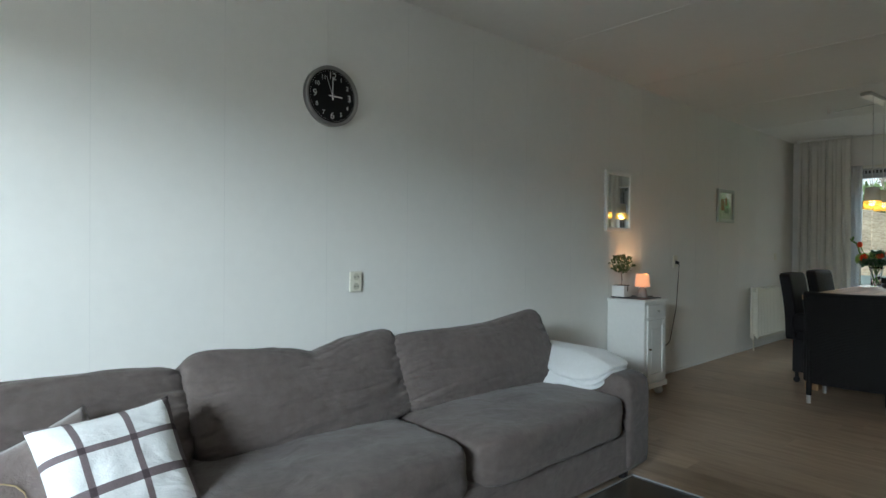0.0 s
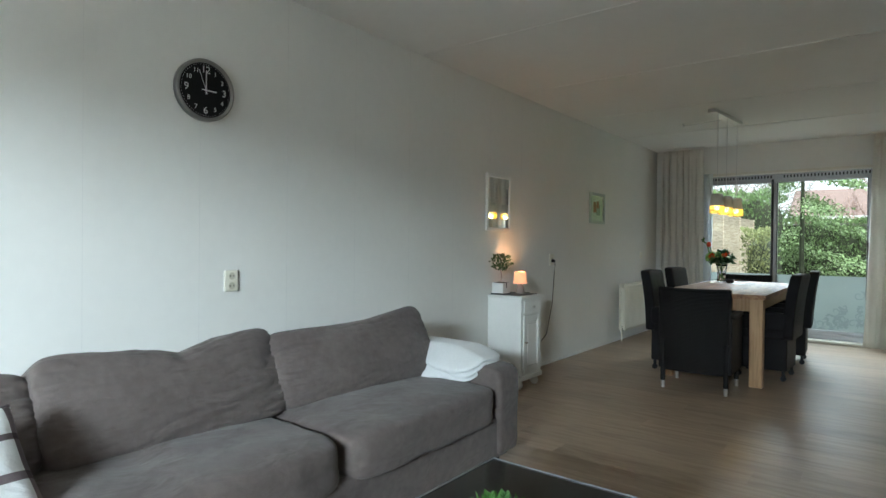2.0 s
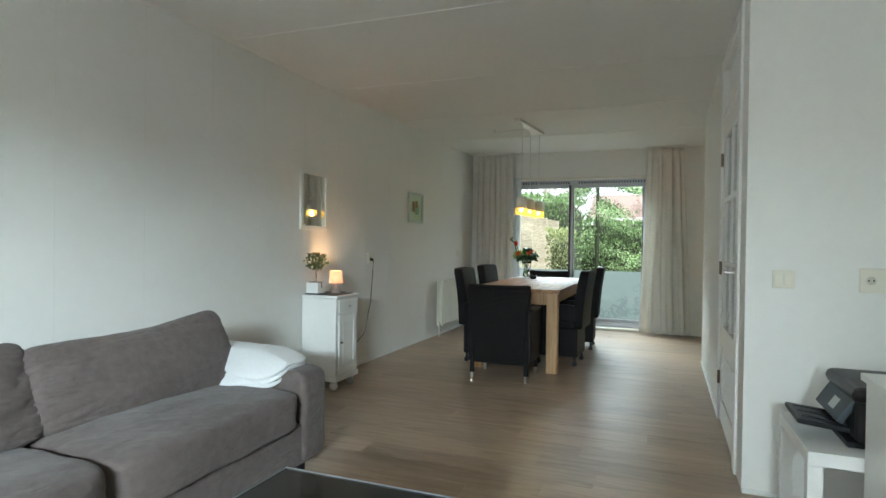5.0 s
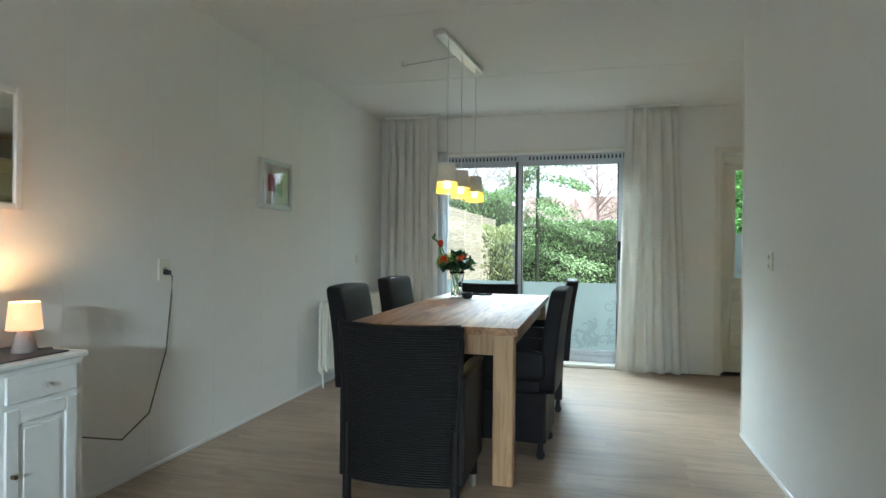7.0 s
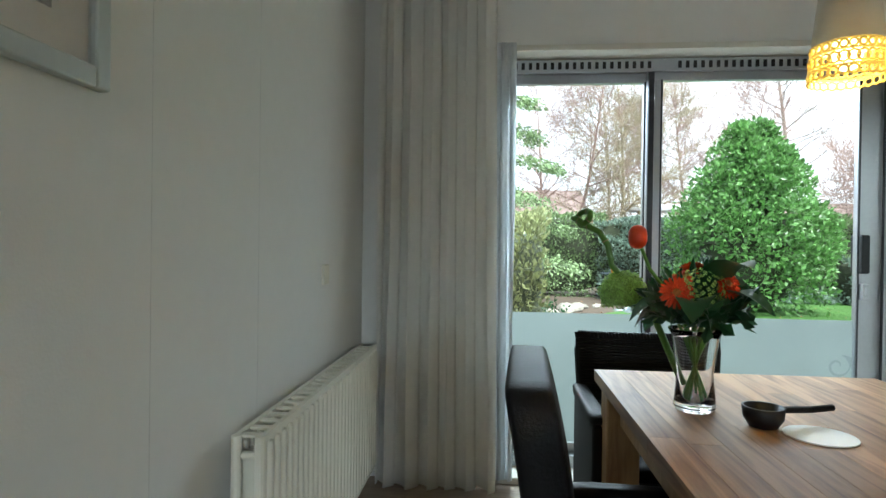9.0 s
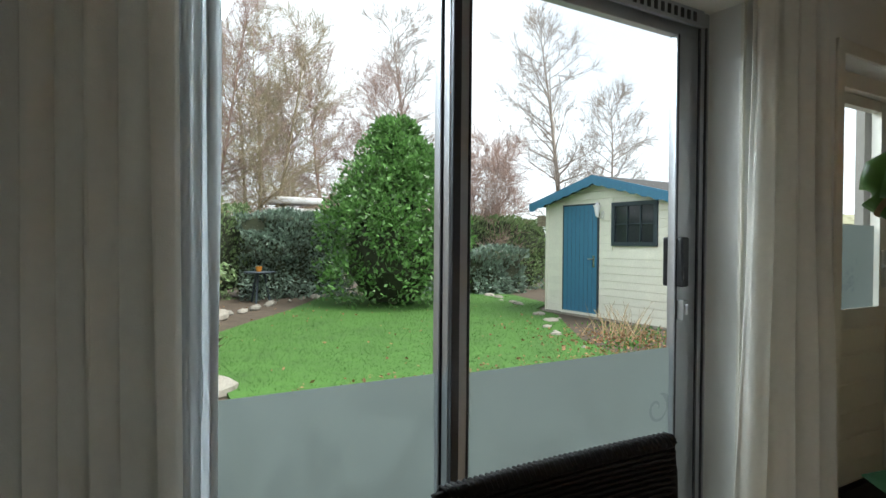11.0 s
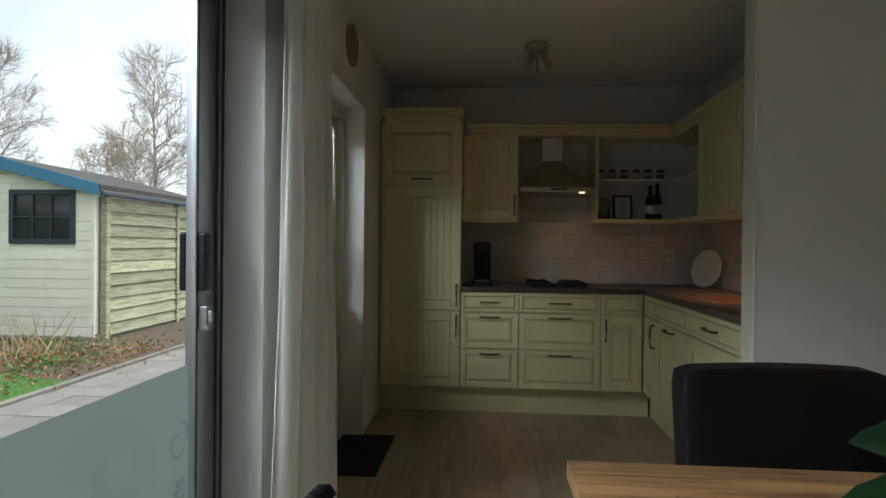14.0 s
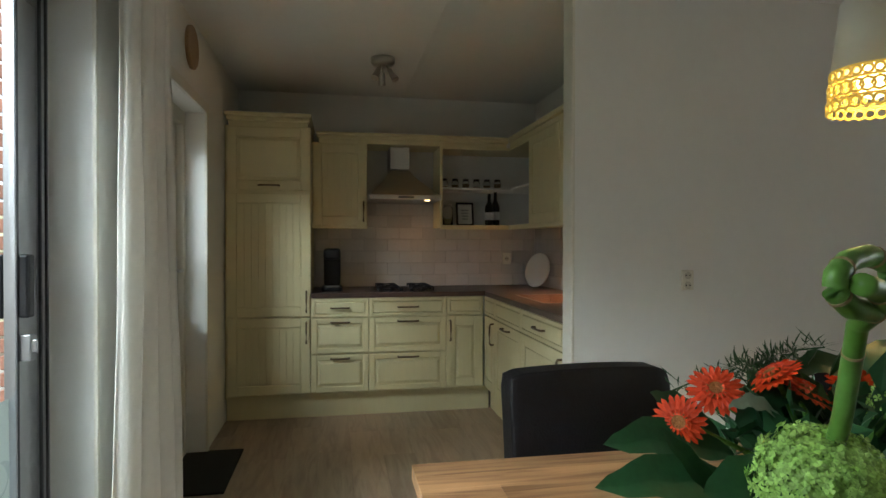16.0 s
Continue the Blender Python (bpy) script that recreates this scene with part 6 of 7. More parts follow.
cornice([((KX + 0.0, 8.17, 0), (5.44, 8.72, 0))], 2.12, 0.09, 0.05, "cream moulded cornice on the tall cabinet")
cornice([((WX, 6.6, 0), (5.44, 8.10, 0))], 2.06, 0.08, 0.04, "cream moulded cornice on the wall cabinets")
bm = bmesh.new()
box(bm, (3.25, 6.3, 2.06), (WX - 0.03, 6.58, 2.10), 0.004)
box(bm, (3.25, 6.3, 2.10), (WX - 0.03, 6.60, 2.14), 0.008)
single("cornice", bm, M_KITCHEN, "cream moulded cornice over the sink run", "cornice", (4.2, 6.45, 2.06))
pelmet = thing("light_pelmet", (5.1, 7.3, 1.395), "fluted cream pelmet under the wall cabinets", "pelmet")
for lo, hi in (((WX - 0.008, 7.73, 1.395), (WX + 0.012, 8.15, 1.43)), ((WX - 0.008, 6.58, 1.395), (WX + 0.012, 7.15, 1.43)), ((3.25, 6.565, 1.395), (WX - 0.008, 6.583, 1.43))):
    part("board", boxes((lo, hi), bevel=0.003), M_KITCHEN, pelmet)
for k in range(24):
    part("flute", boxes(((WX - 0.011, 7.74 + k * 0.017, 1.4), (WX - 0.007, 7.748 + k * 0.017, 1.426))), M_KITCHEN, pelmet)
    part("flute", boxes(((WX - 0.011, 6.62 + k * 0.022, 1.4), (WX - 0.007, 6.63 + k * 0.022, 1.426))), M_KITCHEN, pelmet)


def hood():
    h = thing("extractor_hood", (5.2, 7.45, 1.62), "stainless steel chimney extractor hood, lit", "hood")
    y0, y1, x0, x1 = 7.165, 7.72, 4.96, 5.44
    part("rim", boxes(((x0, y0, 1.62), (x1, y1, 1.655)), bevel=0.003), M_STEEL, h)
    bm = bmesh.new()
    rows = []
    for k in range(9):
        u = k / 8
        e = 1 - (1 - u) ** 1.25
        ya, yb = y0 + (7.385 - y0) * e, y1 + (7.545 - y1) * e
        xa = x0 + (5.2 - x0) * e
        z = 1.655 + 0.215 * u
        rows.append([bm.verts.new(p) for p in ((xa, ya, z), (xa, yb, z), (x1, yb, z), (x1, ya, z))])
    for r0, r1 in zip(rows, rows[1:]):
        for i in range(4):
            bm.faces.new((r0[i], r0[(i + 1) % 4], r1[(i + 1) % 4], r1[i]))
    part("canopy", bm, M_STEEL, h, smooth=False)
    part("chimney", boxes(((5.2, 7.385, 1.88), (x1, 7.545, 2.06)), bevel=0.003), M_STEEL, h)
    part("hood_lamp", rod(bmesh.new(), (4.99, 7.27, 1.612), (4.99, 7.27, 1.622), 0.02), glow("lit_hood_lamp", (1.0, 0.7, 0.35), 2.5), h)
    part("button_strip", boxes(((x0 - 0.002, 7.38, 1.63), (x0 + 0.001, 7.5, 1.645))), M_BLACK, h)


hood()


def hob():
    h = thing("gas_hob", (5.12, 7.44, 0.918), "four-burner steel gas hob with black pan supports", "hob")
    part("plate", boxes(((4.9, 7.17, 0.918), (5.38, 7.71, 0.915)), bevel=0.003), M_STEEL, h)
    for x in (5.02, 5.26):
        for y in (7.31, 7.57):
            part("burner", lathe(bmesh.new(), (x, y, 0.915), [(0.045, 0), (0.045, 0.012), (0.03, 0.018), (0.001, 0.02)], 20), M_BLACK, h)
            bm = bmesh.new()
            for k in range(4):
                a = k * math.pi / 2 + math.pi / 4
                tube(bm, [(x + 0.11 * math.cos(a), y + 0.11 * math.sin(a), 0.918), (x + 0.11 * math.cos(a), y + 0.11 * math.sin(a), 0.948), (x + 0.03 * math.cos(a), y + 0.03 * math.sin(a), 0.952)], 0.006, 6)
            tube(bm, [(x + 0.08 * math.cos(a), y + 0.08 * math.sin(a), 0.945) for a in (2 * math.pi * k / 16 for k in range(17))], 0.005, 6)
            part("pan_support", bm, M_BLACK, h)
    for k in range(4):
        part("knob", lathe(bmesh.new(), (4.93, 7.32 + k * 0.08, 0.915), [(0.014, 0), (0.013, 0.022), (0.001, 0.024)], 12), M_BLACK, h)


hob()


def counter_things():
    c = thing("coffee_machine", (5.12, 8.0, 0.918), "black capsule coffee machine on the worktop", "coffee machine")
    part("body", moved(soft((0.2, 0.13, 0.3), 7, 0, 8), pose(5.15, 8.0, 1.09)), M_BLACK, c, smooth=True)
    part("base", moved(soft((0.28, 0.16, 0.05), 6, 0, 6), pose(5.1, 8.0, 0.93)), M_BLACK, c, smooth=True)
    part("head", moved(soft((0.2, 0.13, 0.09), 5, 0, 6), pose(5.07, 8.0, 1.2)), M_BLACK, c, smooth=True)
    part("drip_tray", boxes(((4.97, 7.945, 0.95), (5.06, 8.055, 0.958))), M_CHROME, c)
    for k in range(6):
        y = 7.08 - k * 0.092
        j = thing("spice_jar", (5.3, y, 1.735), "glass spice jar with black lid", "jar", "spice jars on the shelf")
        part("glass_body", lathe(bmesh.new(), (5.3, y, 1.735), [(0.028, 0), (0.03, 0.01), (0.03, 0.062), (0.022, 0.07)], 16), M_GLASS, j, smooth=True)
        part("filling", lathe(bmesh.new(), (5.3, y, 1.739), [(0.026, 0), (0.026, 0.02 + 0.012 * (k % 3))], 12), M_SPICE, j)
        part("lid", lathe(bmesh.new(), (5.3, y, 1.803), [(0.026, 0), (0.026, 0.02), (0.001, 0.021)], 16), M_BLACK, j)
    j = thing("storage_jar", (5.3, 7.05, 1.43), "tall glass storage jar", "jar")
    part("glass_body", lathe(bmesh.new(), (5.3, 7.05, 1.43), [(0.042, 0), (0.045, 0.01), (0.045, 0.14), (0.035, 0.16), (0.033, 0.158), (0.042, 0.14), (0.042, 0.012)], 18), M_GLASS, j, smooth=True)
    part("lid", lathe(bmesh.new(), (5.3, 7.05, 1.585), [(0.036, 0), (0.036, 0.02), (0.001, 0.022)], 16), M_CHROME, j)
    f = thing("photo_frame", (5.3, 6.9, 1.43), "small black framed text print on the shelf", "picture")
    t = pose(5.3, 6.9, 1.43, 0, 10, 0)
    part("frame", moved(boxes(((-0.008, -0.075, 0), (0.008, -0.06, 0.2)), ((-0.008, 0.06, 0), (0.008, 0.075, 0.2)), ((-0.008, -0.06, 0), (0.008, 0.06, 0.015)), ((-0.008, -0.06, 0.185), (0.008, 0.06, 0.2))), t), M_BLACK, f)
    part("sheet", moved(boxes(((0.0, -0.06, 0.015), (0.004, 0.06, 0.185))), t), M_PAPER, f)
    for k in range(4):
        part("text_bar", moved(boxes(((-0.002, -0.035 + 0.004 * k, 0.13 - 0.025 * k), (0.0, 0.035 - 0.004 * k, 0.138 - 0.025 * k))), t), M_GREYPRINT, f)
    for x, y, hh in ((5.27, 6.70, 0.27), (5.33, 6.63, 0.29)):
        b = thing("wine_bottle", (x, y, 1.43), "dark green wine bottle with pale label", "bottle", "wine bottles on the shelf")
        part("glass_body", lathe(bmesh.new(), (x, y, 1.43), [(0.036, 0), (0.037, 0.01), (0.037, hh * 0.58), (0.015, hh * 0.76), (0.014, hh), (0.001, hh)], 18), M_BOTTLE, b, smooth=True)
        part("label", lathe(bmesh.new(), (x, y, 1.43), [(0.0376, hh * 0.18), (0.0376, hh * 0.42)], 18), M_PAPER, b)
    p = thing("round_plate", (5.14, 6.36, 0.918), "round glass platter leaning against the tiles", "plate")
    part("disc", moved(lathe(bmesh.new(), (0, 0, 0), [(0.14, 0), (0.146, 0.01), (0.138, 0.014), (0.11, 0.006), (0.001, 0.006)], 40), pose(5.12, 6.32, 1.06, 76, 0, -157)), M_PLANTER, p, smooth=True)
    s = thing("sink", (4.2, 6.53, 0.918), "copper-tinted steel sink with tap in the worktop", "sink")
    part("rim", boxes(((3.9, 6.36, 0.918), (4.5, 6.38, 0.912)), ((3.9, 6.7, 0.918), (4.5, 6.72, 0.912)), ((3.9, 6.38, 0.918), (3.92, 6.7, 0.912)), ((4.48, 6.38, 0.918), (4.5, 6.7, 0.912))), M_STEEL, s)
    part("basin", boxes(((3.92, 6.38, 0.9185), (4.48, 6.7, 0.908))), M_COPPER, s)
    part("tap", tube(bmesh.new(), [(4.15, 6.33, 0.918), (4.15, 6.33, 1.08), (4.15, 6.36, 1.13), (4.15, 6.44, 1.13), (4.15, 6.47, 1.1)], 0.012, 10), M_CHROME, s, smooth=True)
    for at, n in (((5.445, 7.98, 1.15), "-x"), ((5.445, 6.5, 1.15), "-x")):
        socket("wall_socket", (at[0] - 0.012, at[1], at[2]), n, 0.075, 0.1, "cream wall socket on the tiles", [(0, 0)])
    l = thing("cupboard_lamp", (4.15, 6.42, 1.41), "small lit downlight under the wall cabinet", "lamp")
    part("housing", lathe(bmesh.new(), (4.15, 6.42, 1.39), [(0.032, 0), (0.034, 0.02)], 18), M_STEEL, l)
    part("lit_face", lathe(bmesh.new(), (4.15, 6.42, 1.386), [(0.026, 0), (0.026, 0.004)], 16), glow("lit_downlight", (1.0, 0.6, 0.25), 8.0), l)
    q = thing("ceiling_spot", (4.43, 7.66, CEIL), "steel ceiling fitting with three small spots", "lamp")
    part("base_plate", lathe(bmesh.new(), (4.43, 7.66, CEIL - 0.05), [(0.001, 0), (0.066, 0.002), (0.078, 0.016), (0.08, 0.05)], 28), M_STEEL, q, smooth=True)
    for k, (dx, dy) in enumerate(((-0.04, 0.03), (-0.03, -0.04), (0.04, 0.0))):
        a = Vector((4.43 + dx * 0.5, 7.66 + dy * 0.5, CEIL - 0.05))
        b2 = a + Vector((dx * 0.5, dy * 0.5, -0.045))
        h = part("spot_head", rod(bmesh.new(), b2 + Vector((0, 0, 0.012)), b2 + Vector((dx, dy, -0.06)), 0.016, 0.024, 14), M_STEEL, q)
        part("joint", rod(bmesh.new(), a, b2, 0.006), M_STEEL, h)


counter_things()

# ---- garden ----


def stuff(name, verts, faces, material, label, category, at=(0, 0, 0)):
    ob = new(name, from_lists(name, verts, faces, material))
    return tagged(ob, label, category, kind="stuff")


def leafy(name, label, lo, hi, count, size, material, seed, lumpy=0.35, trunk=True, under=(0.012, 0.02, 0.008)):
    """A clipped or bushy mass of leaves filling a box, with an uneven outline; a dark block inside stands for shade."""
    t = thing(name, ((lo[0] + hi[0]) / 2, (lo[1] + hi[1]) / 2, lo[2]), label, "hedge" if "hedge" in name else "shrub")
    c = [(a + b) / 2 for a, b in zip(lo, hi)]
    h = [(b - a) / 2 for a, b in zip(lo, hi)]

    def s(r):
        # mostly near the side that faces the house, some on top
        u, v, w = r.uniform(-1, 1), r.uniform(-1, 1), r.uniform(-1, 1)
        k = r.random()
        if k < 0.62:
            v = -1 + abs(r.gauss(0, 0.12))
        elif k < 0.85:
            w = 1 - abs(r.gauss(0, 0.10))
        bulge = lumpy * noise.noise(Vector((c[0] + u * h[0], w * h[2] * 2, seed)) * 0.9) + 0.4 * lumpy * noise.noise(Vector((c[0] + u * h[0], w * h[2], seed)) * 3.1)
        p = Vector((c[0] + u * h[0], c[1] + v * h[1] - bulge * 0.8, c[2] + w * h[2] + (bulge * 0.5 if w > 0 else 0)))
        return p, Vector((0.3 * u, -1 if k < 0.62 else v, 0.4 + w))
    ob = new("leaves", from_lists("leaves", *leaf_cloud(count, s, size, seed), material))
    for q in ob.data.vertices:
        q.co -= Vector(t.location)
    ob.parent = t
    # solid dark block: the shade between the leaves is put into its colour
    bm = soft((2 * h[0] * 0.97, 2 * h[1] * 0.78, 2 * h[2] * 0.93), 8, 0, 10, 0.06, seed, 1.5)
    part("woody_core", moved(bm, pose(c[0], c[1] + 0.05, c[2] - 0.02)), M_HEDGE_CORE, t, "dark filling standing for shade behind the leaves")
    return t


# dark colour that stands for the shade deep inside the foliage
M_HEDGE_CORE = mat("dark_foliage_inside", (0.035, 0.042, 0.022), 0.95, vary=0.5, scale=9, bump=1.0, bump_scale=20)
leafy("hedge", "clipped ivy-green garden hedge", (-7, 21.5, -0.16), (3.6, 22.8, 2.05), 15000, 0.095, M_HEDGE, 21)
leafy("shrub", "loose bluish-green shrub before the hedge", (3.3, 21.2, -0.16), (6.0, 22.4, 1.9), 7500, 0.10, M_IVY, 22, 0.5)
leafy("hedge", "dark green hedge beside the shed", (7.6, 20.9, -0.16), (12.5, 22.2, 1.95), 8000, 0.095, M_HEDGE, 23)
leafy("shrub", "low grey-green shrub by the shed", (8.9, 19.9, -0.16), (10.6, 20.9, 0.95), 1500, 0.13, M_IVY, 24, 0.5)
leafy("shrub", "yellow variegated shrub at the fence", (0.72, 11.0, -0.16), (1.12, 11.9, 1.35), 1700, 0.06, M_YELLOWLEAF, 25, 0.35)
leafy("hedge", "tall ivy hedge along the side", (-4.5, 17.2, -0.16), (0.4, 19.0, 2.6), 6000, 0.11, M_HEDGE, 26, 0.6)


def laurel():
    at = Vector((6.0, 18.75, -0.13))
    t = thing("laurel_bush", at, "tall pointed evergreen laurel bush", "bush")
    lumps = []
    rnd = random.Random(5)
    for k in range(120):
        z = rnd.random() ** 0.8
        a = rnd.uniform(0, 6.28)
        rr = 1.68 * (1 - 0.84 * (max(0, z - 0.38) / 0.62) ** 1.25) * (0.85 if z < 0.1 else 1)
        lumps.append((at + Vector((rr * 0.72 * math.cos(a), rr * 0.72 * math.sin(a), 0.45 + 3.3 * z)), 0.27 + 0.30 * (1 - z)))

    def s(r):
        c, rad = lumps[int(r.random() * len(lumps))]
        d = Vector((r.gauss(0, 1), r.gauss(-0.5, 1), r.gauss(0.2, 1))).normalized()
        return c + d * rad * r.uniform(0.7, 1.1), d
    ob = new("leaves", from_lists("leaves", *leaf_cloud(22000, s, 0.112, 6), M_LAUREL))
    for q in ob.data.vertices:
        q.co -= at
    ob.parent = t
    # turned dark solid, its colour giving the shade inside the bush
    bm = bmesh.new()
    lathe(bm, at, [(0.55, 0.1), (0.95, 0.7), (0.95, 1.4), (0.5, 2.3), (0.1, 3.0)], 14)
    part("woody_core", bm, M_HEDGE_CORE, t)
    bm = rod(bmesh.new(), at, at + Vector((0, 0, 2.6)), 0.09, 0.03)
    part("trunk", bm, M_BARK, t)


laurel()


def bare_tree(x, y, height, material, seed, label, stems=1, width=0.32, low=0.22, dense=1.0):
    """A leafless tree: leaders, limbs rising from them in an egg-shaped crown, branches and a haze of fine twigs."""
    rnd = random.Random(seed)
    t = thing("bare_tree", (x, y, -0.16), label, "tree")
    wood_parts, twigs = ([], []), ([], [])

    def stick(store, pts, radii, seg):
        verts, faces = store
        base = len(verts)
        for k, p in enumerate(pts):
            d = (pts[min(k + 1, len(pts) - 1)] - pts[max(k - 1, 0)]).normalized()
            u = d.orthogonal().normalized()
            w = d.cross(u)
            for a in range(seg):
                c, q = math.cos(6.283 * a / seg) * radii[k], math.sin(6.283 * a / seg) * radii[k]
                verts.append((p.x + u.x * c + w.x * q, p.y + u.y * c + w.y * q, p.z + u.z * c + w.z * q))
        for k in range(len(pts) - 1):
            for a in range(seg):
                b = base + k * seg
                faces.append((b + a, b + (a + 1) % seg, b + seg + (a + 1) % seg, b + seg + a))

    def line(p, d, ln, n, wander, lift):
        pts, pos, way = [p.copy()], p.copy(), d.normalized()
        for _ in range(n):
            way = (way + Vector((rnd.gauss(0, wander), rnd.gauss(0, wander), rnd.gauss(lift, wander)))).normalized()
            pos = pos + way * ln / n
            pts.append(pos.copy())
        return pts

    def aside(way, tilt):
        a = rnd.uniform(0, 6.283)
        u = way.orthogonal().normalized()
        w = way.cross(u)
        return way * math.cos(tilt) + (u * math.cos(a) + w * math.sin(a)) * math.sin(tilt)

    for k in range(stems):
        a = 6.283 * k / stems + rnd.uniform(-0.5, 0.5)
        lean = 0.0 if stems == 1 else rnd.uniform(0.1, 0.32)
        ht = height * (1 if stems == 1 else rnd.uniform(0.8, 1.0))
        n = 14
        leader = line(Vector((0.25 * math.cos(a), 0.25 * math.sin(a), 0)) * (stems > 1), Vector((math.cos(a) * lean, math.sin(a) * lean, 1)), ht, n, 0.028, 0.08)
        r0 = height * 0.0125 / stems ** 0.4
        stick(wood_parts, leader, [max(0.008, r0 * (1 - i / n) ** 0.9) for i in range(n + 1)], 7)
        for b in range(int(38 * dense)):
            u = low + (0.97 - low) * (b + rnd.random()) / int(38 * dense)
            i = min(n - 1, int(u * n))
            p = leader[i].lerp(leader[i + 1], u * n - i)
            q = (u - low) / (1 - low)
            ln = max(0.5, height * width * 1.15 * (0.6 + 0.9 * q) * (1 - q) ** 0.55 * rnd.uniform(0.75, 1.1) / stems ** 0.3)
            ang = rnd.uniform(0, 6.283)
            rise = 0.3 + 0.75 * q
            limb = line(p, Vector((math.cos(ang), math.sin(ang), rise)), ln, 7, 0.09, 0.045)
            r1 = max(0.010, r0 * (1 - u) * 0.42 + 0.010)
            stick(wood_parts, limb, [max(0.006, r1 * (1 - m / 7)) for m in range(8)], 4)
            for c in range(int(6 + 3.0 * ln)):
                v = rnd.uniform(0.18, 1.0)
                m = min(6, int(v * 7))
                p2 = limb[m].lerp(limb[m + 1], v * 7 - m)
                way = (limb[m + 1] - limb[m]).normalized()
                l2 = (0.35 + 0.30 * ln * (1.1 - v)) * rnd.uniform(0.7, 1.3)
                sub = line(p2, aside(way, rnd.uniform(0.5, 0.9)), l2, 3, 0.14, 0.04)
                stick(twigs, sub, [0.009, 0.007, 0.0055, 0.004], 3)
                for e in range(int(5 + 6 * l2)):
                    z = rnd.uniform(0.2, 1.0)
                    g = min(2, int(z * 3))
                    p3 = sub[g].lerp(sub[g + 1], z * 3 - g)
                    fine = line(p3, aside((sub[g + 1] - sub[g]).normalized(), rnd.uniform(0.35, 0.8)), rnd.uniform(0.2, 0.6), 2, 0.12, 0.05)
                    stick(twigs, fine, [0.005, 0.004, 0.003], 3)
    for name, store in (("trunk", wood_parts), ("crown", twigs)):
        ob = new(name, from_lists(name, *store, material, smooth=True))
        ob.parent = t


bare_tree(18.1, 26.9, 11.6, M_BARK, 31, "tall bare egg-crowned tree behind the shed", 1, 0.30, 0.2, 1.1)
bare_tree(19.8, 25.3, 7.8, M_BARK, 32, "bare young tree behind the shed", 1, 0.30, 0.25)
bare_tree(13.5, 32.5, 12.8, M_BARK, 33, "tall bare tree behind the laurel", 1, 0.27, 0.28)
bare_tree(9.7, 32.0, 9.4, M_BARK2, 34, "bare reddish spreading tree behind the hedge", 2, 0.42, 0.28, 1.2)
bare_tree(5.3, 29.1, 10.6, M_BARK3, 35, "bare yellowish many-stemmed tree behind the hedge", 3, 0.40, 0.15)
bare_tree(2.9, 29.5, 10.2, M_BARK2, 36, "bare reddish tree behind the hedge", 2, 0.42, 0.2)
bare_tree(7.6, 34.0, 8.6, M_BARK2, 37, "bare reddish tree beyond the garden", 2, 0.42, 0.2)
bare_tree(10.6, 21.9, 4.6, M_BARK2, 38, "bare twiggy shrub beside the shed", 5, 0.42, 0.05, 0.6)
bare_tree(-1.5, 26, 9.0, M_BARK, 39, "bare tree at the garden side", 2, 0.42, 0.15)
bare_tree(17.9, 18.3, 7.2, M_BARK, 40, "bare thin tree beyond the fence", 1, 0.26, 0.15)
bare_tree(20.7, 21.3, 5.6, M_BARK3, 41, "low bare bushy tree beyond the fence", 3, 0.4, 0.08, 0.7)


def conifer():
    at = Vector((0.75, 18.9, -0.16))
    t = thing("conifer_tree", at, "dark green conifer with drooping branches", "tree")
    # trunk shares the dark colour of the hedge filling
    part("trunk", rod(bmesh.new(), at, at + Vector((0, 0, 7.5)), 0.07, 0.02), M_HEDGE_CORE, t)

    def s(r):
        z = r.uniform(0.9, 7.6)
        k = int(z * 4)
        a = k * 2.4 + r.gauss(0, 0.22)
        rr = (8.0 - z) * 0.30 * r.random() ** 0.6
        return at + Vector((rr * math.cos(a), rr * math.sin(a), z - 0.28 * rr)), Vector((math.cos(a), math.sin(a), -0.5))
    ob = new("needles", from_lists("needles", *leaf_cloud(15000, s, 0.085, 9, -0.3), M_HEDGE))
    for q in ob.data.vertices:
        q.co -= at
    ob.parent = t


conifer()


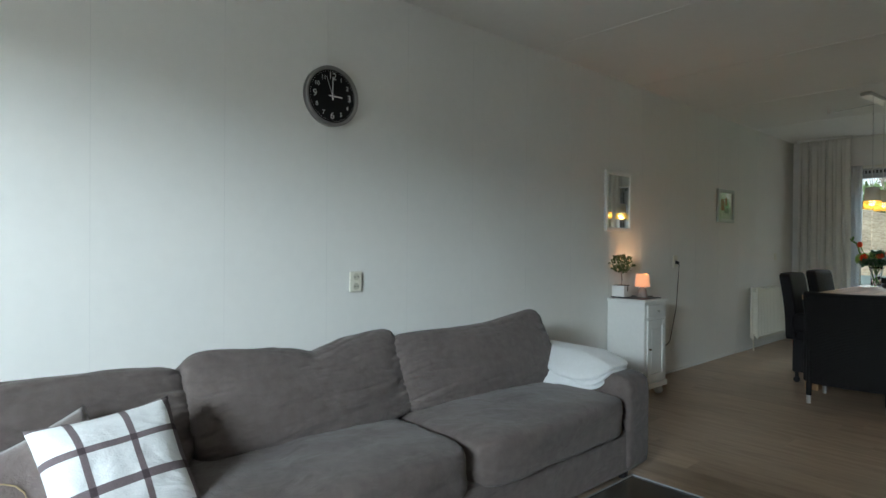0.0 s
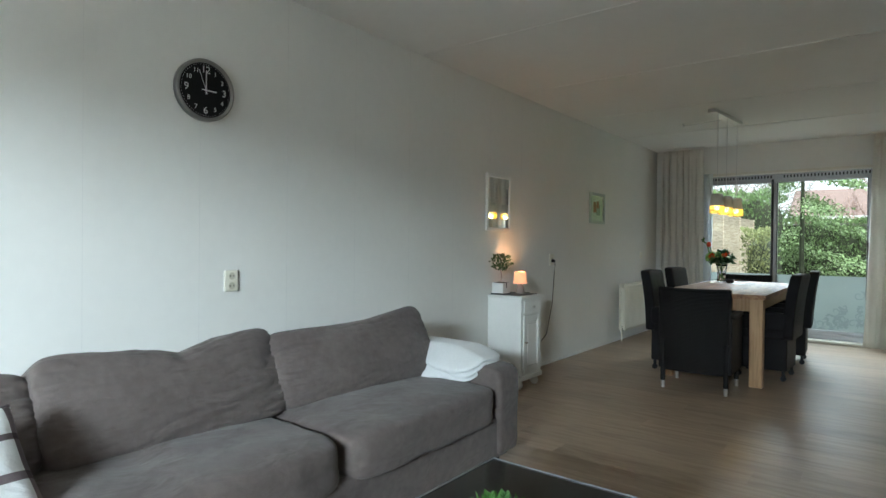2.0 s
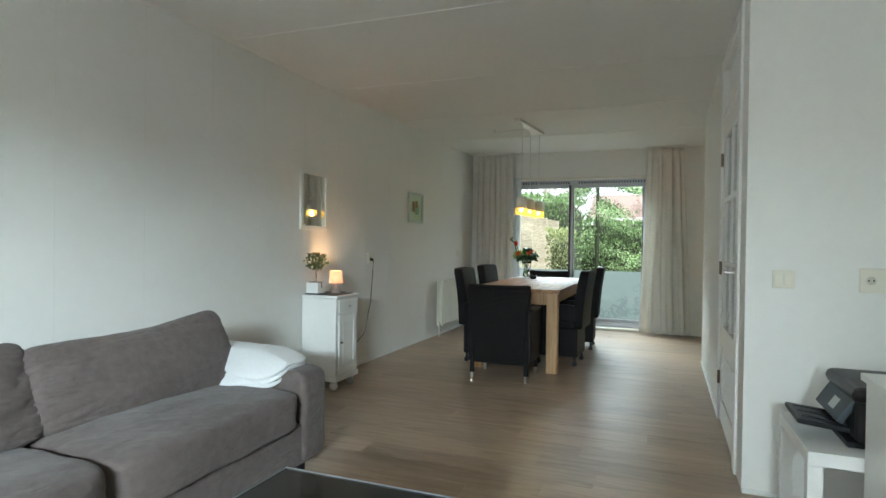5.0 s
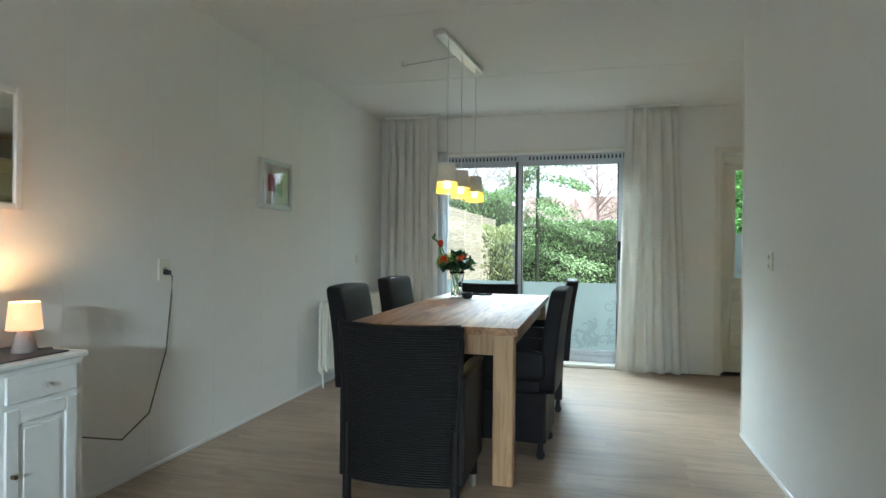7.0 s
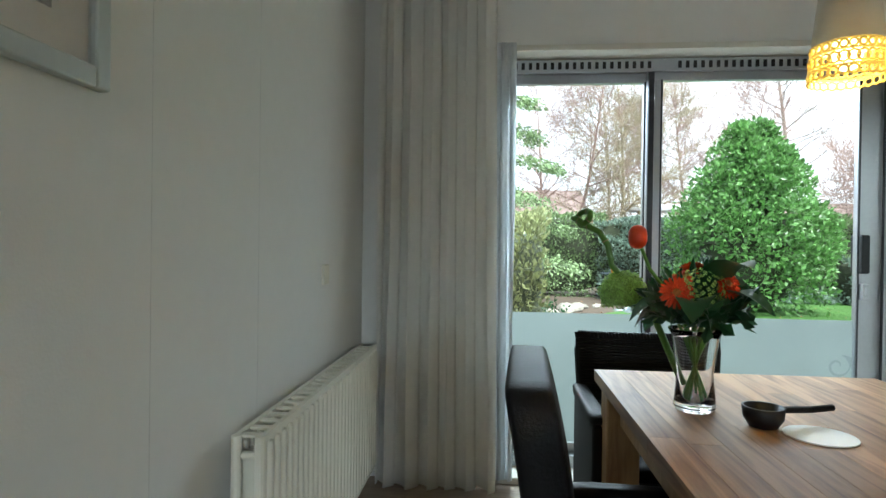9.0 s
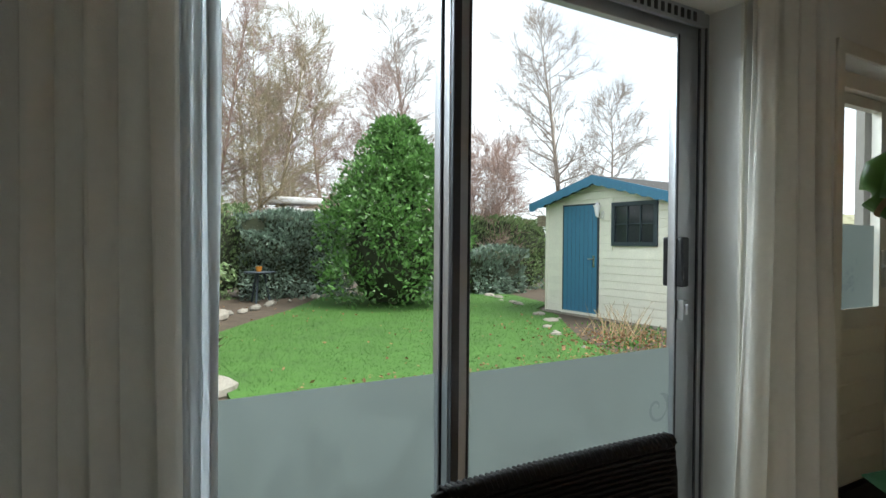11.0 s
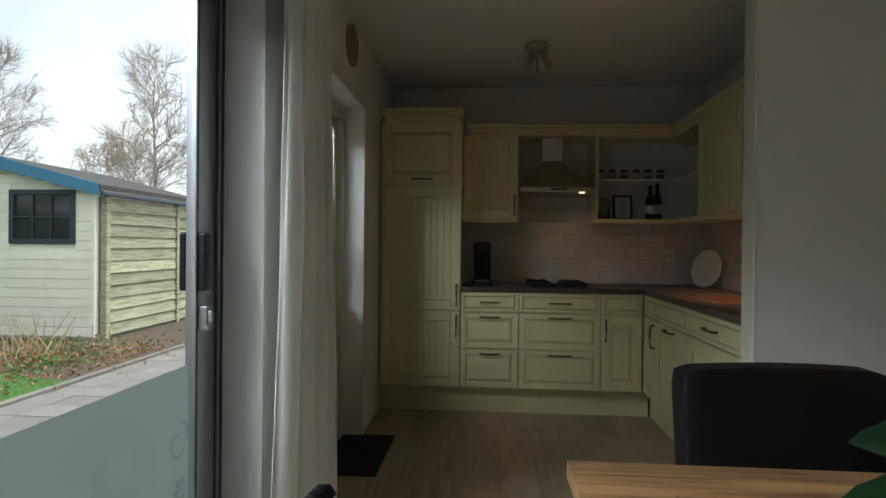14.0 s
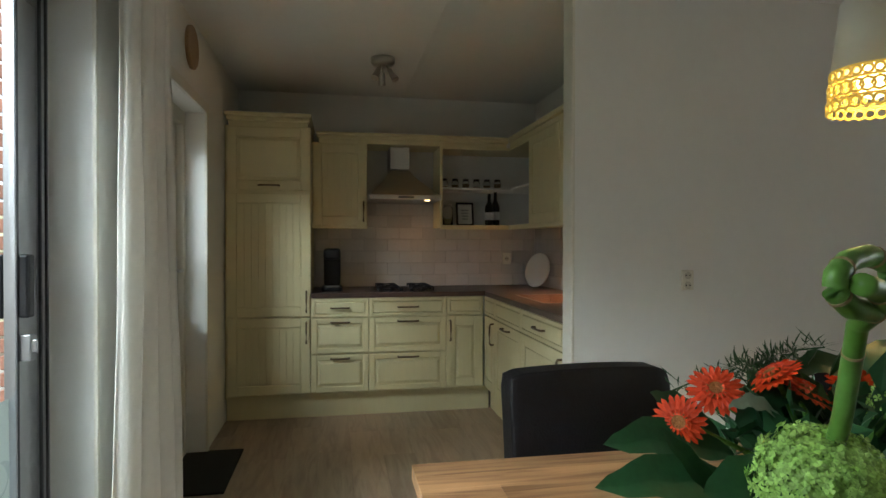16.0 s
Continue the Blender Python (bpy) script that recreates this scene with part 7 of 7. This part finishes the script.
def shed():
    base = (8.36, 13.46, -0.12)
    W, D, E, P = 3.02, 2.6, 2.12, 2.50
    pk = 1.51
    s = thing("garden_shed", (0, 0, 0), "cream timber garden shed with blue door and trim", "shed")

    def top_at(y):
        return E + (P - E) * (y / pk if y < pk else (W - y) / (W - pk))
    part("floor_slab", boxes(((-0.05, -0.05, -0.12), (D, W + 0.05, 0.0))), M_STONE, s)
    front = part("wall_core", boxes(((0.02, 0.02, 0), (0.05, W - 0.02, E))), M_SHED, s)
    bm = bmesh.new()
    v = [bm.verts.new(p) for p in ((0.03, 0.02, E), (0.03, W - 0.02, E), (0.03, pk, P - 0.02), (0.05, 0.02, E), (0.05, W - 0.02, E), (0.05, pk, P - 0.02))]
    bm.faces.new(v[:3])
    bm.faces.new(v[3:])
    part("gable_core", bm, M_SHED, s)
    for k, y in ((0, 0.0), (1, W - 0.05)):
        part("side_wall", boxes(((0.05, y, 0), (D, y + 0.05, E)), bevel=0.003), M_SHED, s)
    part("rear_wall", boxes(((D - 0.04, 0.05, 0), (D, W - 0.05, E))), M_SHED, s)
    dh, d0, d1, w0, w1, wz0, wz1 = 2.05, 1.62, 2.49, 0.29, 1.27, 1.30, 2.065
    bh = 0.135
    n = int(P / bh) + 1
    for i in range(n):
        z0, z1 = i * bh, (i + 1) * bh - 0.006
        zc = min(z1, P)
        if zc <= E:
            a, b = 0.0, W
        else:
            f = (P - zc) / (P - E)
            a, b = pk * (1 - f), pk + (W - pk) * f
            if b - a < 0.15:
                continue
        spans = [(a, b)]
        if z0 < dh + 0.03:
            spans = [(a, d0 - 0.04), (d1 + 0.04, b)]
        if z1 > wz0 - 0.03 and z0 < wz1 + 0.03:
            spans = [(p, q) for lo, hi in spans for p, q in ((lo, min(hi, w0)), (max(lo, w1), hi)) if q - p > 0.02]
        for p, q in spans:
            part("board", moved(boxes(((-0.008, p, 0), (0.014, q, z1 - z0)), bevel=0.003), pose(0.01, 0, z0, 0, 1.5, 0)), M_SHED, s)
    for y in (-0.012, W - 0.05):
        part("corner_post", boxes(((-0.02, y, 0), (0.05, y + 0.06, E)), bevel=0.003), M_SHED, s)
    door = part("door", boxes(((-0.02, d0, 0.05), (0.03, d1, dh)), bevel=0.004), M_BLUE, s, "blue painted plank door")
    for k in range(1, 8):
        y = d0 + (d1 - d0) * k / 8
        part("groove", boxes(((-0.0215, y - 0.002, 0.07), (-0.019, y + 0.002, dh - 0.02))), M_SLATE, door)
    bm = boxes(((-0.028, d0 + 0.05, 0.9), (-0.02, d0 + 0.09, 1.12)), bevel=0.002)
    rod(bm, (-0.05, d0 + 0.07, 1.05), (-0.05, d0 + 0.19, 1.05), 0.009)
    rod(bm, (-0.02, d0 + 0.07, 1.05), (-0.055, d0 + 0.07, 1.05), 0.009)
    part("door_handle", bm, M_CHROME, door)
    part("door_frame", boxes(((-0.015, d0 - 0.04, 0), (0.03, d0, dh + 0.03)), ((-0.015, d1, 0), (0.03, d1 + 0.04, dh + 0.03)), ((-0.015, d0, dh), (0.03, d1, dh + 0.03)), bevel=0.003), M_SLATE, s)
    part("threshold", boxes(((-0.06, d0 - 0.03, 0), (0.02, d1 + 0.03, 0.045)), bevel=0.003), M_SHED, s)
    win = part("window", boxes(((-0.03, w0, wz0), (0.03, w0 + 0.07, wz1)), ((-0.03, w1 - 0.07, wz0), (0.03, w1, wz1)), ((-0.03, w0 + 0.07, wz0), (0.03, w1 - 0.07, wz0 + 0.07)),
                               ((-0.03, w0 + 0.07, wz1 - 0.07), (0.03, w1 - 0.07, wz1)), bevel=0.004), M_SLATE, s, "dark painted six-pane window")
    ww, wh = (w1 - w0 - 0.14) / 3, (wz1 - wz0 - 0.14) / 2
    for i in range(3):
        for j in range(2):
            part("pane", boxes(((0.008, w0 + 0.07 + i * ww, wz0 + 0.07 + j * wh), (0.012, w0 + 0.07 + (i + 1) * ww, wz0 + 0.07 + (j + 1) * wh))), M_DARKPANE, win)
    part("glazing_bar", boxes(((-0.02, w0 + 0.06 + ww, wz0 + 0.06), (0.01, w0 + 0.08 + ww, wz1 - 0.06)), ((-0.02, w0 + 0.06 + 2 * ww, wz0 + 0.06), (0.01, w0 + 0.08 + 2 * ww, wz1 - 0.06)),
                              ((-0.021, w0 + 0.06, wz0 + 0.06 + wh), (0.011, w1 - 0.06, wz0 + 0.08 + wh))), M_SLATE, win)
    o = 0.24
    for sgn, ye in ((1, -o), (-1, W + o)):
        ze = P - (P - E) / (pk if sgn > 0 else W - pk) * abs(ye - pk)
        bm = bmesh.new()
        v = [bm.verts.new(p) for p in ((-o, pk, P + 0.02), (-o, ye, ze + 0.02), (D + 0.1, ye, ze + 0.02), (D + 0.1, pk, P + 0.02),
                                       (-o, pk, P + 0.06), (-o, ye, ze + 0.06), (D + 0.1, ye, ze + 0.06), (D + 0.1, pk, P + 0.06))]
        for f in ((0, 1, 2, 3), (7, 6, 5, 4), (0, 4, 5, 1), (1, 5, 6, 2), (2, 6, 7, 3)):
            bm.faces.new([v[i] for i in f])
        part("roof", bm, M_FELT, s)
        bm = bmesh.new()
        nb = 30
        low, up = [], []
        for k in range(nb + 1):
            u = k / nb
            y, z = pk + (ye - pk) * u, P + (ze - P) * u
            up.append((y, z + 0.07))
            low.append((y, z - 0.075 - 0.035 * abs(math.sin(u * math.pi * 7))))
        for x in (-o - 0.025, -o):
            q = [[bm.verts.new((x, *p)) for p in up], [bm.verts.new((x, *p)) for p in low]]
            for k in range(nb):
                bm.faces.new((q[0][k], q[0][k + 1], q[1][k + 1], q[1][k]))
        bm.verts.ensure_lookup_table()
        h = len(bm.verts) // 2
        for k in range(nb):
            bm.faces.new((bm.verts[k], bm.verts[k + 1], bm.verts[h + k + 1], bm.verts[h + k]))
            bm.faces.new((bm.verts[nb + 1 + k], bm.verts[nb + 2 + k], bm.verts[h + nb + 2 + k], bm.verts[h + nb + 1 + k]))
        part("bargeboard", bm, M_BLUE, s, "blue scalloped bargeboard")
    part("gutter", boxes(((-o, -o - 0.06, E - 0.15), (D, -o, E - 0.08)), bevel=0.02), M_SLATE, s)
    lan = part("wall_lantern", boxes(((-0.2, 1.44, 2.0), (-0.1, 1.54, 2.03)), ((-0.03, 1.46, 1.79), (0.0, 1.52, 1.92)), ((-0.15, 1.48, 1.81), (-0.02, 1.50, 1.83)), bevel=0.004), M_WHITE, s, "white coach lantern")
    part("lantern_glass", lathe(bmesh.new(), (-0.15, 1.49, 1.83), [(0.03, 0), (0.06, 0.17), (0.055, 0.18), (0.03, 0.23), (0.002, 0.26)], 6), M_FARWHITE, lan)
    part("bird_box", boxes(((-0.12, W + 0.02, 1.68), (0.02, W + 0.15, 1.9)), bevel=0.006), M_FENCE, s, "small wooden bird box")
    s.matrix_basis = pose(*base)


M_DARKPANE = mat("dark_window_pane", (0.03, 0.035, 0.04), 0.08, vary=0.4, scale=3)
shed()


def board_fence(name, label, m, length, height, material, panels):
    f = thing(name, (0, 0, 0), label, "fence")
    pl = length / panels
    n = int(height / 0.17)
    board = None
    for k in range(panels + 1):
        part("post", boxes(((k * pl - 0.045, -0.03, -0.1), (k * pl + 0.045, 0.06, height + 0.04)), bevel=0.006), material, f)
    bm = boxes(((0, -0.011, 0), (pl - 0.1, 0.011, 0.195)), bevel=0.003)
    me = mesh_of("board", bm, material)
    rnd = random.Random(3)
    for k in range(panels):
        for i in range(n):
            ob = new("board", me)
            ob.parent = f
            ob.matrix_basis = pose(k * pl + 0.05, 0.0, 0.03 + i * (height - 0.03) / n, (-9 if material == M_GREYWOOD else 4) + rnd.uniform(-1.5, 1.5), rnd.uniform(-0.5, 0.5), 0)
    f.matrix_basis = m
    return f


board_fence("wooden_fence", "weathered grey-green overlapping board fence", pose(8.47, 13.36, -0.15, 0, 0, 0), 5.6, 1.98, M_GREYWOOD, 3)
board_fence("wooden_fence", "pale wooden board fence along the garden side", pose(0.02, 9.6, -0.15, 0, 0, 90), 6.4, 1.95, M_FENCE, 4)
board_fence("wooden_fence", "pale wooden fence at the end of the side border", pose(-4, 19.5, -0.15, 0, 0, 0), 3.6, 1.9, M_FENCE, 2)


def far_house(x, y, w, d, h, label):
    t = thing("far_house", (x, y, -0.16), label, "house")
    part("wall", boxes(((x, y, -0.16), (x + w, y + d, h))), M_FARWALL, t)
    bm = bmesh.new()
    v = [bm.verts.new(p) for p in ((x - 0.4, y - 0.4, h), (x + w + 0.4, y - 0.4, h), (x + w + 0.4, y + d + 0.4, h), (x - 0.4, y + d + 0.4, h), (x - 0.4, y + d / 2, h + 2.2), (x + w + 0.4, y + d / 2, h + 2.2))]
    for f in ((0, 1, 5, 4), (2, 3, 4, 5), (0, 4, 3), (1, 2, 5), (3, 2, 1, 0)):
        bm.faces.new([v[i] for i in f])
    part("roof", bm, M_FARROOF, t)
    part("gutter", boxes(((x - 0.4, y - 0.5, h - 0.15), (x + w + 0.4, y - 0.4, h + 0.1))), M_FARWHITE, t)
    for k in range(int(w / 3)):
        win = part("window", boxes(((x + 0.8 + k * 3, y - 0.06, h - 1.6), (x + 2.2 + k * 3, y, h - 0.4))), M_FARWHITE, t)
        part("pane", boxes(((x + 0.9 + k * 3, y - 0.08, h - 1.5), (x + 2.1 + k * 3, y - 0.05, h - 0.5))), M_DARKPANE, win)


far_house(-2.5, 46, 9, 8, 3.2, "distant brick house behind the hedge")
far_house(16, 52, 14, 8, 2.8, "distant low brick house between the trees")
single("white_van", boxes(((5.8, 28.8, -0.16), (7.8, 30.2, 2.45)), ((5.7, 28.7, 2.6), (7.9, 30.3, 2.85)), bevel=0.08), M_FARWHITE, "distant pale white caravan behind the hedge", "caravan", (6.8, 29.5, -0.16))


def garden_table():
    t = thing("garden_table", (3.6, 20.6, -0.16), "small dark round garden table", "table")
    part("tabletop", lathe(bmesh.new(), (3.6, 20.6, 0.5), [(0.34, 0), (0.35, 0.02), (0.34, 0.03)], 24), M_SLATE, t)
    for k in range(3):
        a = k * 2.094
        part("leg", rod(bmesh.new(), (3.6 + 0.1 * math.cos(a), 20.6 + 0.1 * math.sin(a), 0.5), (3.6 + 0.24 * math.cos(a), 20.6 + 0.24 * math.sin(a), -0.16), 0.025), M_SLATE, t)
    single("flower_pot", lathe(bmesh.new(), (3.58, 20.58, 0.53), [(0.05, 0), (0.075, 0.11), (0.066, 0.11), (0.05, 0.05)], 16), M_ORANGEPOT, "small orange pot on the garden table", "pot", (3.58, 20.58, 0.53))


garden_table()


def stones():
    rnd = random.Random(12)
    protos = []
    for k in range(5):
        bm = bmesh.new()
        bmesh.ops.create_icosphere(bm, subdivisions=2, radius=0.5)
        for v in bm.verts:
            v.co *= 1 + 0.35 * noise.noise(v.co * 2.2 + Vector((k * 7, 0, 0)))
            v.co.z *= 0.55
        protos.append(mesh_of("stone", bm, M_STONE))
    path = [(1.15, 12.35), (1.5, 12.5), (1.5, 14.1), (1.5, 15.1), (1.65, 16.2), (1.95, 17.5), (2.5, 18.0), (3.4, 19.4), (3.9, 20.0), (5.2, 21.05), (9.4, 20.7), (9.6, 20.5), (7.95, 15.7), (7.0, 14.4), (6.2, 13.3), (5.95, 12.6)]
    for (x0, y0), (x1, y1) in zip(path, path[1:]):
        n = max(3, int(math.hypot(x1 - x0, y1 - y0) / 0.33))
        for i in range(n):
            u = i / n
            if rnd.random() < 0.2:
                continue
            ob = new("stone", rnd.choice(protos))
            sc = rnd.uniform(0.14, 0.42) * (1.15 if x0 < 2.6 else 0.7)
            ob.matrix_basis = Matrix.Translation((x0 + (x1 - x0) * u - rnd.uniform(0.05, 0.35), y0 + (y1 - y0) * u + rnd.uniform(-0.15, 0.15), -0.13)) @ pose(0, 0, 0, rnd.uniform(-10, 10), rnd.uniform(-10, 10), rnd.uniform(0, 360)) @ Matrix.Diagonal((sc, sc * rnd.uniform(0.6, 1), sc, 1))
            tagged(ob, "pale weathered field stone edging the lawn", "stone", "stones along the lawn edge")


stones()


def ground_cover():
    rng = np.random.default_rng(7)
    verts, faces = [], []
    pts = rng.uniform((1.6, 11.95), (9.2, 20.8), (42000, 2))
    keep = [(x, y) for x, y in pts if in_lawn(x, y) and rng.random() < max(0.25, 1.2 - (y - 11.9) / 9)]
    for x, y in keep:
        i = len(verts)
        a, h = rng.uniform(0, 6.28), rng.uniform(0.015, 0.032)
        dx, dy = 0.0035 * math.cos(a), 0.0035 * math.sin(a)
        verts += [(x - dx, y - dy, -0.122), (x + dx, y + dy, -0.122), (x + rng.normal(0, 0.02), y + rng.normal(0, 0.02), -0.12 + h)]
        faces.append((i, i + 1, i + 2))
    stuff("grass", verts, faces, M_BLADE, "short green lawn grass", "grass")
    r = random.Random(8)

    def s(q):
        k = q.random()
        if k < 0.6:
            p = (q.gauss(7.0, 0.7), q.gauss(12.9, 0.55))
        elif k < 0.88:
            p = (q.uniform(2, 8), 12.0 + abs(q.gauss(0, 0.35)))
        else:
            p = (q.uniform(2, 8), q.uniform(12, 20))
        return Vector((p[0], p[1], -0.105 + q.uniform(0, 0.02))), Vector((q.gauss(0, 1), q.gauss(0, 1), 0))
    v, f = leaf_cloud(1500, s, 0.05, 14, 0.05)
    stuff("fallen_leaves", v, f, M_DEADLEAF, "dry brown fallen leaves on lawn and patio", "leaves")
    bm = bmesh.new()
    for k in range(48):
        x, y = 7.05 + r.gauss(0, 0.2), 13.35 + r.gauss(0, 0.22)
        p = Vector((x, y, -0.16))
        d = Vector((r.gauss(0, 0.16), r.gauss(0, 0.16), r.uniform(0.2, 0.55)))
        tube(bm, [p, p + d * 0.5, p + d + Vector((r.gauss(0, 0.05), r.gauss(0, 0.05), 0))], [0.006, 0.005, 0.002], 4)
    single("dry_perennial", bm, M_STRAW, "clump of dry brown stalks before the shed", "plant", (7.05, 13.35, -0.16))

    def s2(q):
        y = q.uniform(12.2, 18.5)
        x = q.uniform(0.1, 1.35 if y < 16 else 2.0)
        return Vector((x, y, -0.14 + q.random() ** 2 * 0.22)), Vector((0, -0.4, 1))
    v, f = leaf_cloud(1500, s2, 0.07, 15, 0.4)
    stuff("border_plants", v, f, M_LEAF_DARK, "low mixed green border plants", "plants")

    def s3(q):
        return Vector((q.uniform(7.6, 9.2) if q.random() < 0.5 else q.uniform(3.6, 12), q.uniform(20.2, 21.2), -0.14 + q.random() ** 2 * 0.35)), Vector((0, -0.6, 1))
    v, f = leaf_cloud(1500, s3, 0.1, 16, 0.4)
    stuff("border_plants", v, f, M_IVY, "low grey-green plants under the hedge", "plants")

    def s4(q):
        u = q.random()
        return Vector((6.3 + 1.8 * u + q.gauss(0, 0.3), 12.6 + 2.2 * u * q.random() + q.gauss(0, 0.2), -0.15 + q.random() ** 2 * 0.06)), Vector((0, -0.2, 1))
    v, f = leaf_cloud(700, s4, 0.045, 17, 0.3)
    stuff("ground_cover", v, f, M_LEAF, "small green weeds in the bed before the shed", "plants")


ground_cover()
structure("outer_wall", wall_with_holes((-3.0, 9.055, -0.2), (5.7, 9.10, 2.9), 0, [(0.52, 2.92, -0.02, 2.16), (3.33, 4.29, -0.02, 2.12)]), M_MORTAR, "outer brick leaf of the house", "wall")

# ---- pieces of floors and walls ----


def planks():
    w, ln = 0.192, 1.285
    cache = {}
    rnd = random.Random(2)
    row = 0
    y = -2.3
    while y < 9.0:
        x = -rnd.uniform(0.1, ln - 0.1)
        while x < 5.45:
            a, b = max(0.001, x), min(5.449, x + ln)
            y1 = min(y + w, 9.05)
            if b - a > 0.02 and not (a > PX + 0.1 and b > 4.0 and 3.7 < y < 6.0):
                key = (round(b - a, 3), round(y1 - y, 3))
                if key not in cache:
                    cache[key] = mesh_of("plank", box(bmesh.new(), (0.0003, 0.0003, -0.011), (b - a - 0.0003, y1 - y - 0.0003, 0.0), 0.0005, 1), M_FLOOR)
                ob = new("plank", cache[key])
                ob.location = (a, y, 0)
                ob.parent = floor
            x += ln
        y += w
        row += 1


planks()


def tile_field(parent, axis, fixed, a0, a1, z0, z1):
    """Running-bond wall tiles on a plane of constant x ('x') or y ('y')."""
    tw, th, t = 0.2, 0.1, 0.008
    cache = {}
    bm = boxes(((fixed - 0.004, a0, z0), (fixed, a1, z1)) if axis == "x" else ((a0, fixed, z0), (a1, fixed + 0.004, z1)))
    g = new("grout", mesh_of("grout", bm, M_GROUT))
    g.parent = parent
    z, k = z0, 0
    while z < z1 - 0.005:
        h = min(th, z1 - z)
        a = a0 - (tw / 2 if k % 2 else 0)
        while a < a1:
            p, q = max(a, a0), min(a + tw, a1)
            if q - p > 0.01:
                key = (round(q - p, 3), round(h, 3))
                if key not in cache:
                    lo, hi = (0.0015, 0.0015), (q - p - 0.0015, h - 0.0015)
                    bm = box(bmesh.new(), (-t, lo[0], lo[1]), (0, hi[0], hi[1]), 0.002, 1) if axis == "x" else box(bmesh.new(), (lo[0], 0, lo[1]), (hi[0], t, hi[1]), 0.002, 1)
                    cache[key] = mesh_of("tile", bm, M_TILE)
                ob = new("tile", cache[key])
                ob.location = (fixed - 0.001, p, z) if axis == "x" else (p, fixed + 0.001, z)
                ob.parent = parent
            a += tw
        z += th
        k += 1


tile_field(wall_kitchen, "x", 5.449, 6.24, 8.148, 0.918, 1.62)
tile_field(wall_ks, "y", 6.231, 3.25, 5.44, 0.918, 1.41)


def pavers():
    bed = [o for o in scene.objects if o.name == "patio_bed"][0]
    me = mesh_of("paver", box(bmesh.new(), (0.002, 0.002, -0.04), (0.298, 0.298, 0), 0.004, 1), M_PAVER)
    rnd = random.Random(6)
    for i in range(29):
        for j in range(9):
            ob = new("paver", me)
            ob.matrix_basis = Matrix.Translation((0.6 + i * 0.3, 9.12 + j * 0.3, -0.12 + rnd.uniform(-0.003, 0.003))) @ pose(0, 0, 0, rnd.uniform(-0.4, 0.4), rnd.uniform(-0.4, 0.4), 0)
            ob.parent = bed
    kerb = mesh_of("kerb_stone", box(bmesh.new(), (0.003, 0, -0.1), (0.997, 0.06, 0.0), 0.008, 1), M_PAVER)
    for i in range(9):
        ob = new("kerb_stone", kerb)
        ob.location = (0.6 + i, 11.86, -0.1)
        ob.parent = bed


pavers()


def bricks():
    pier = structure("brick_pier", boxes(((2.905, 9.103, -0.2), (3.37, 9.155, 2.6))), M_MORTAR, "red brick pier beside the window", "wall")
    rnd = random.Random(9)
    long_b = mesh_of("brick", box(bmesh.new(), (0, 0, 0), (0.21, 0.12, 0.05), 0.003, 1), M_BRICK)
    half_b = mesh_of("brick", box(bmesh.new(), (0, 0, 0), (0.1, 0.12, 0.05), 0.003, 1), M_BRICK)
    for k in range(43):
        x = 2.895
        first = k % 2
        while x < 3.35:
            me, ln = (half_b, 0.1) if first else (long_b, 0.21)
            first = 0
            if x + ln < 3.4:
                ob = new("brick", me)
                ob.location = (x, 9.05 + rnd.uniform(-0.002, 0.002), -0.18 + k * 0.0625)
                ob.parent = pier
            x += ln + 0.01


bricks()
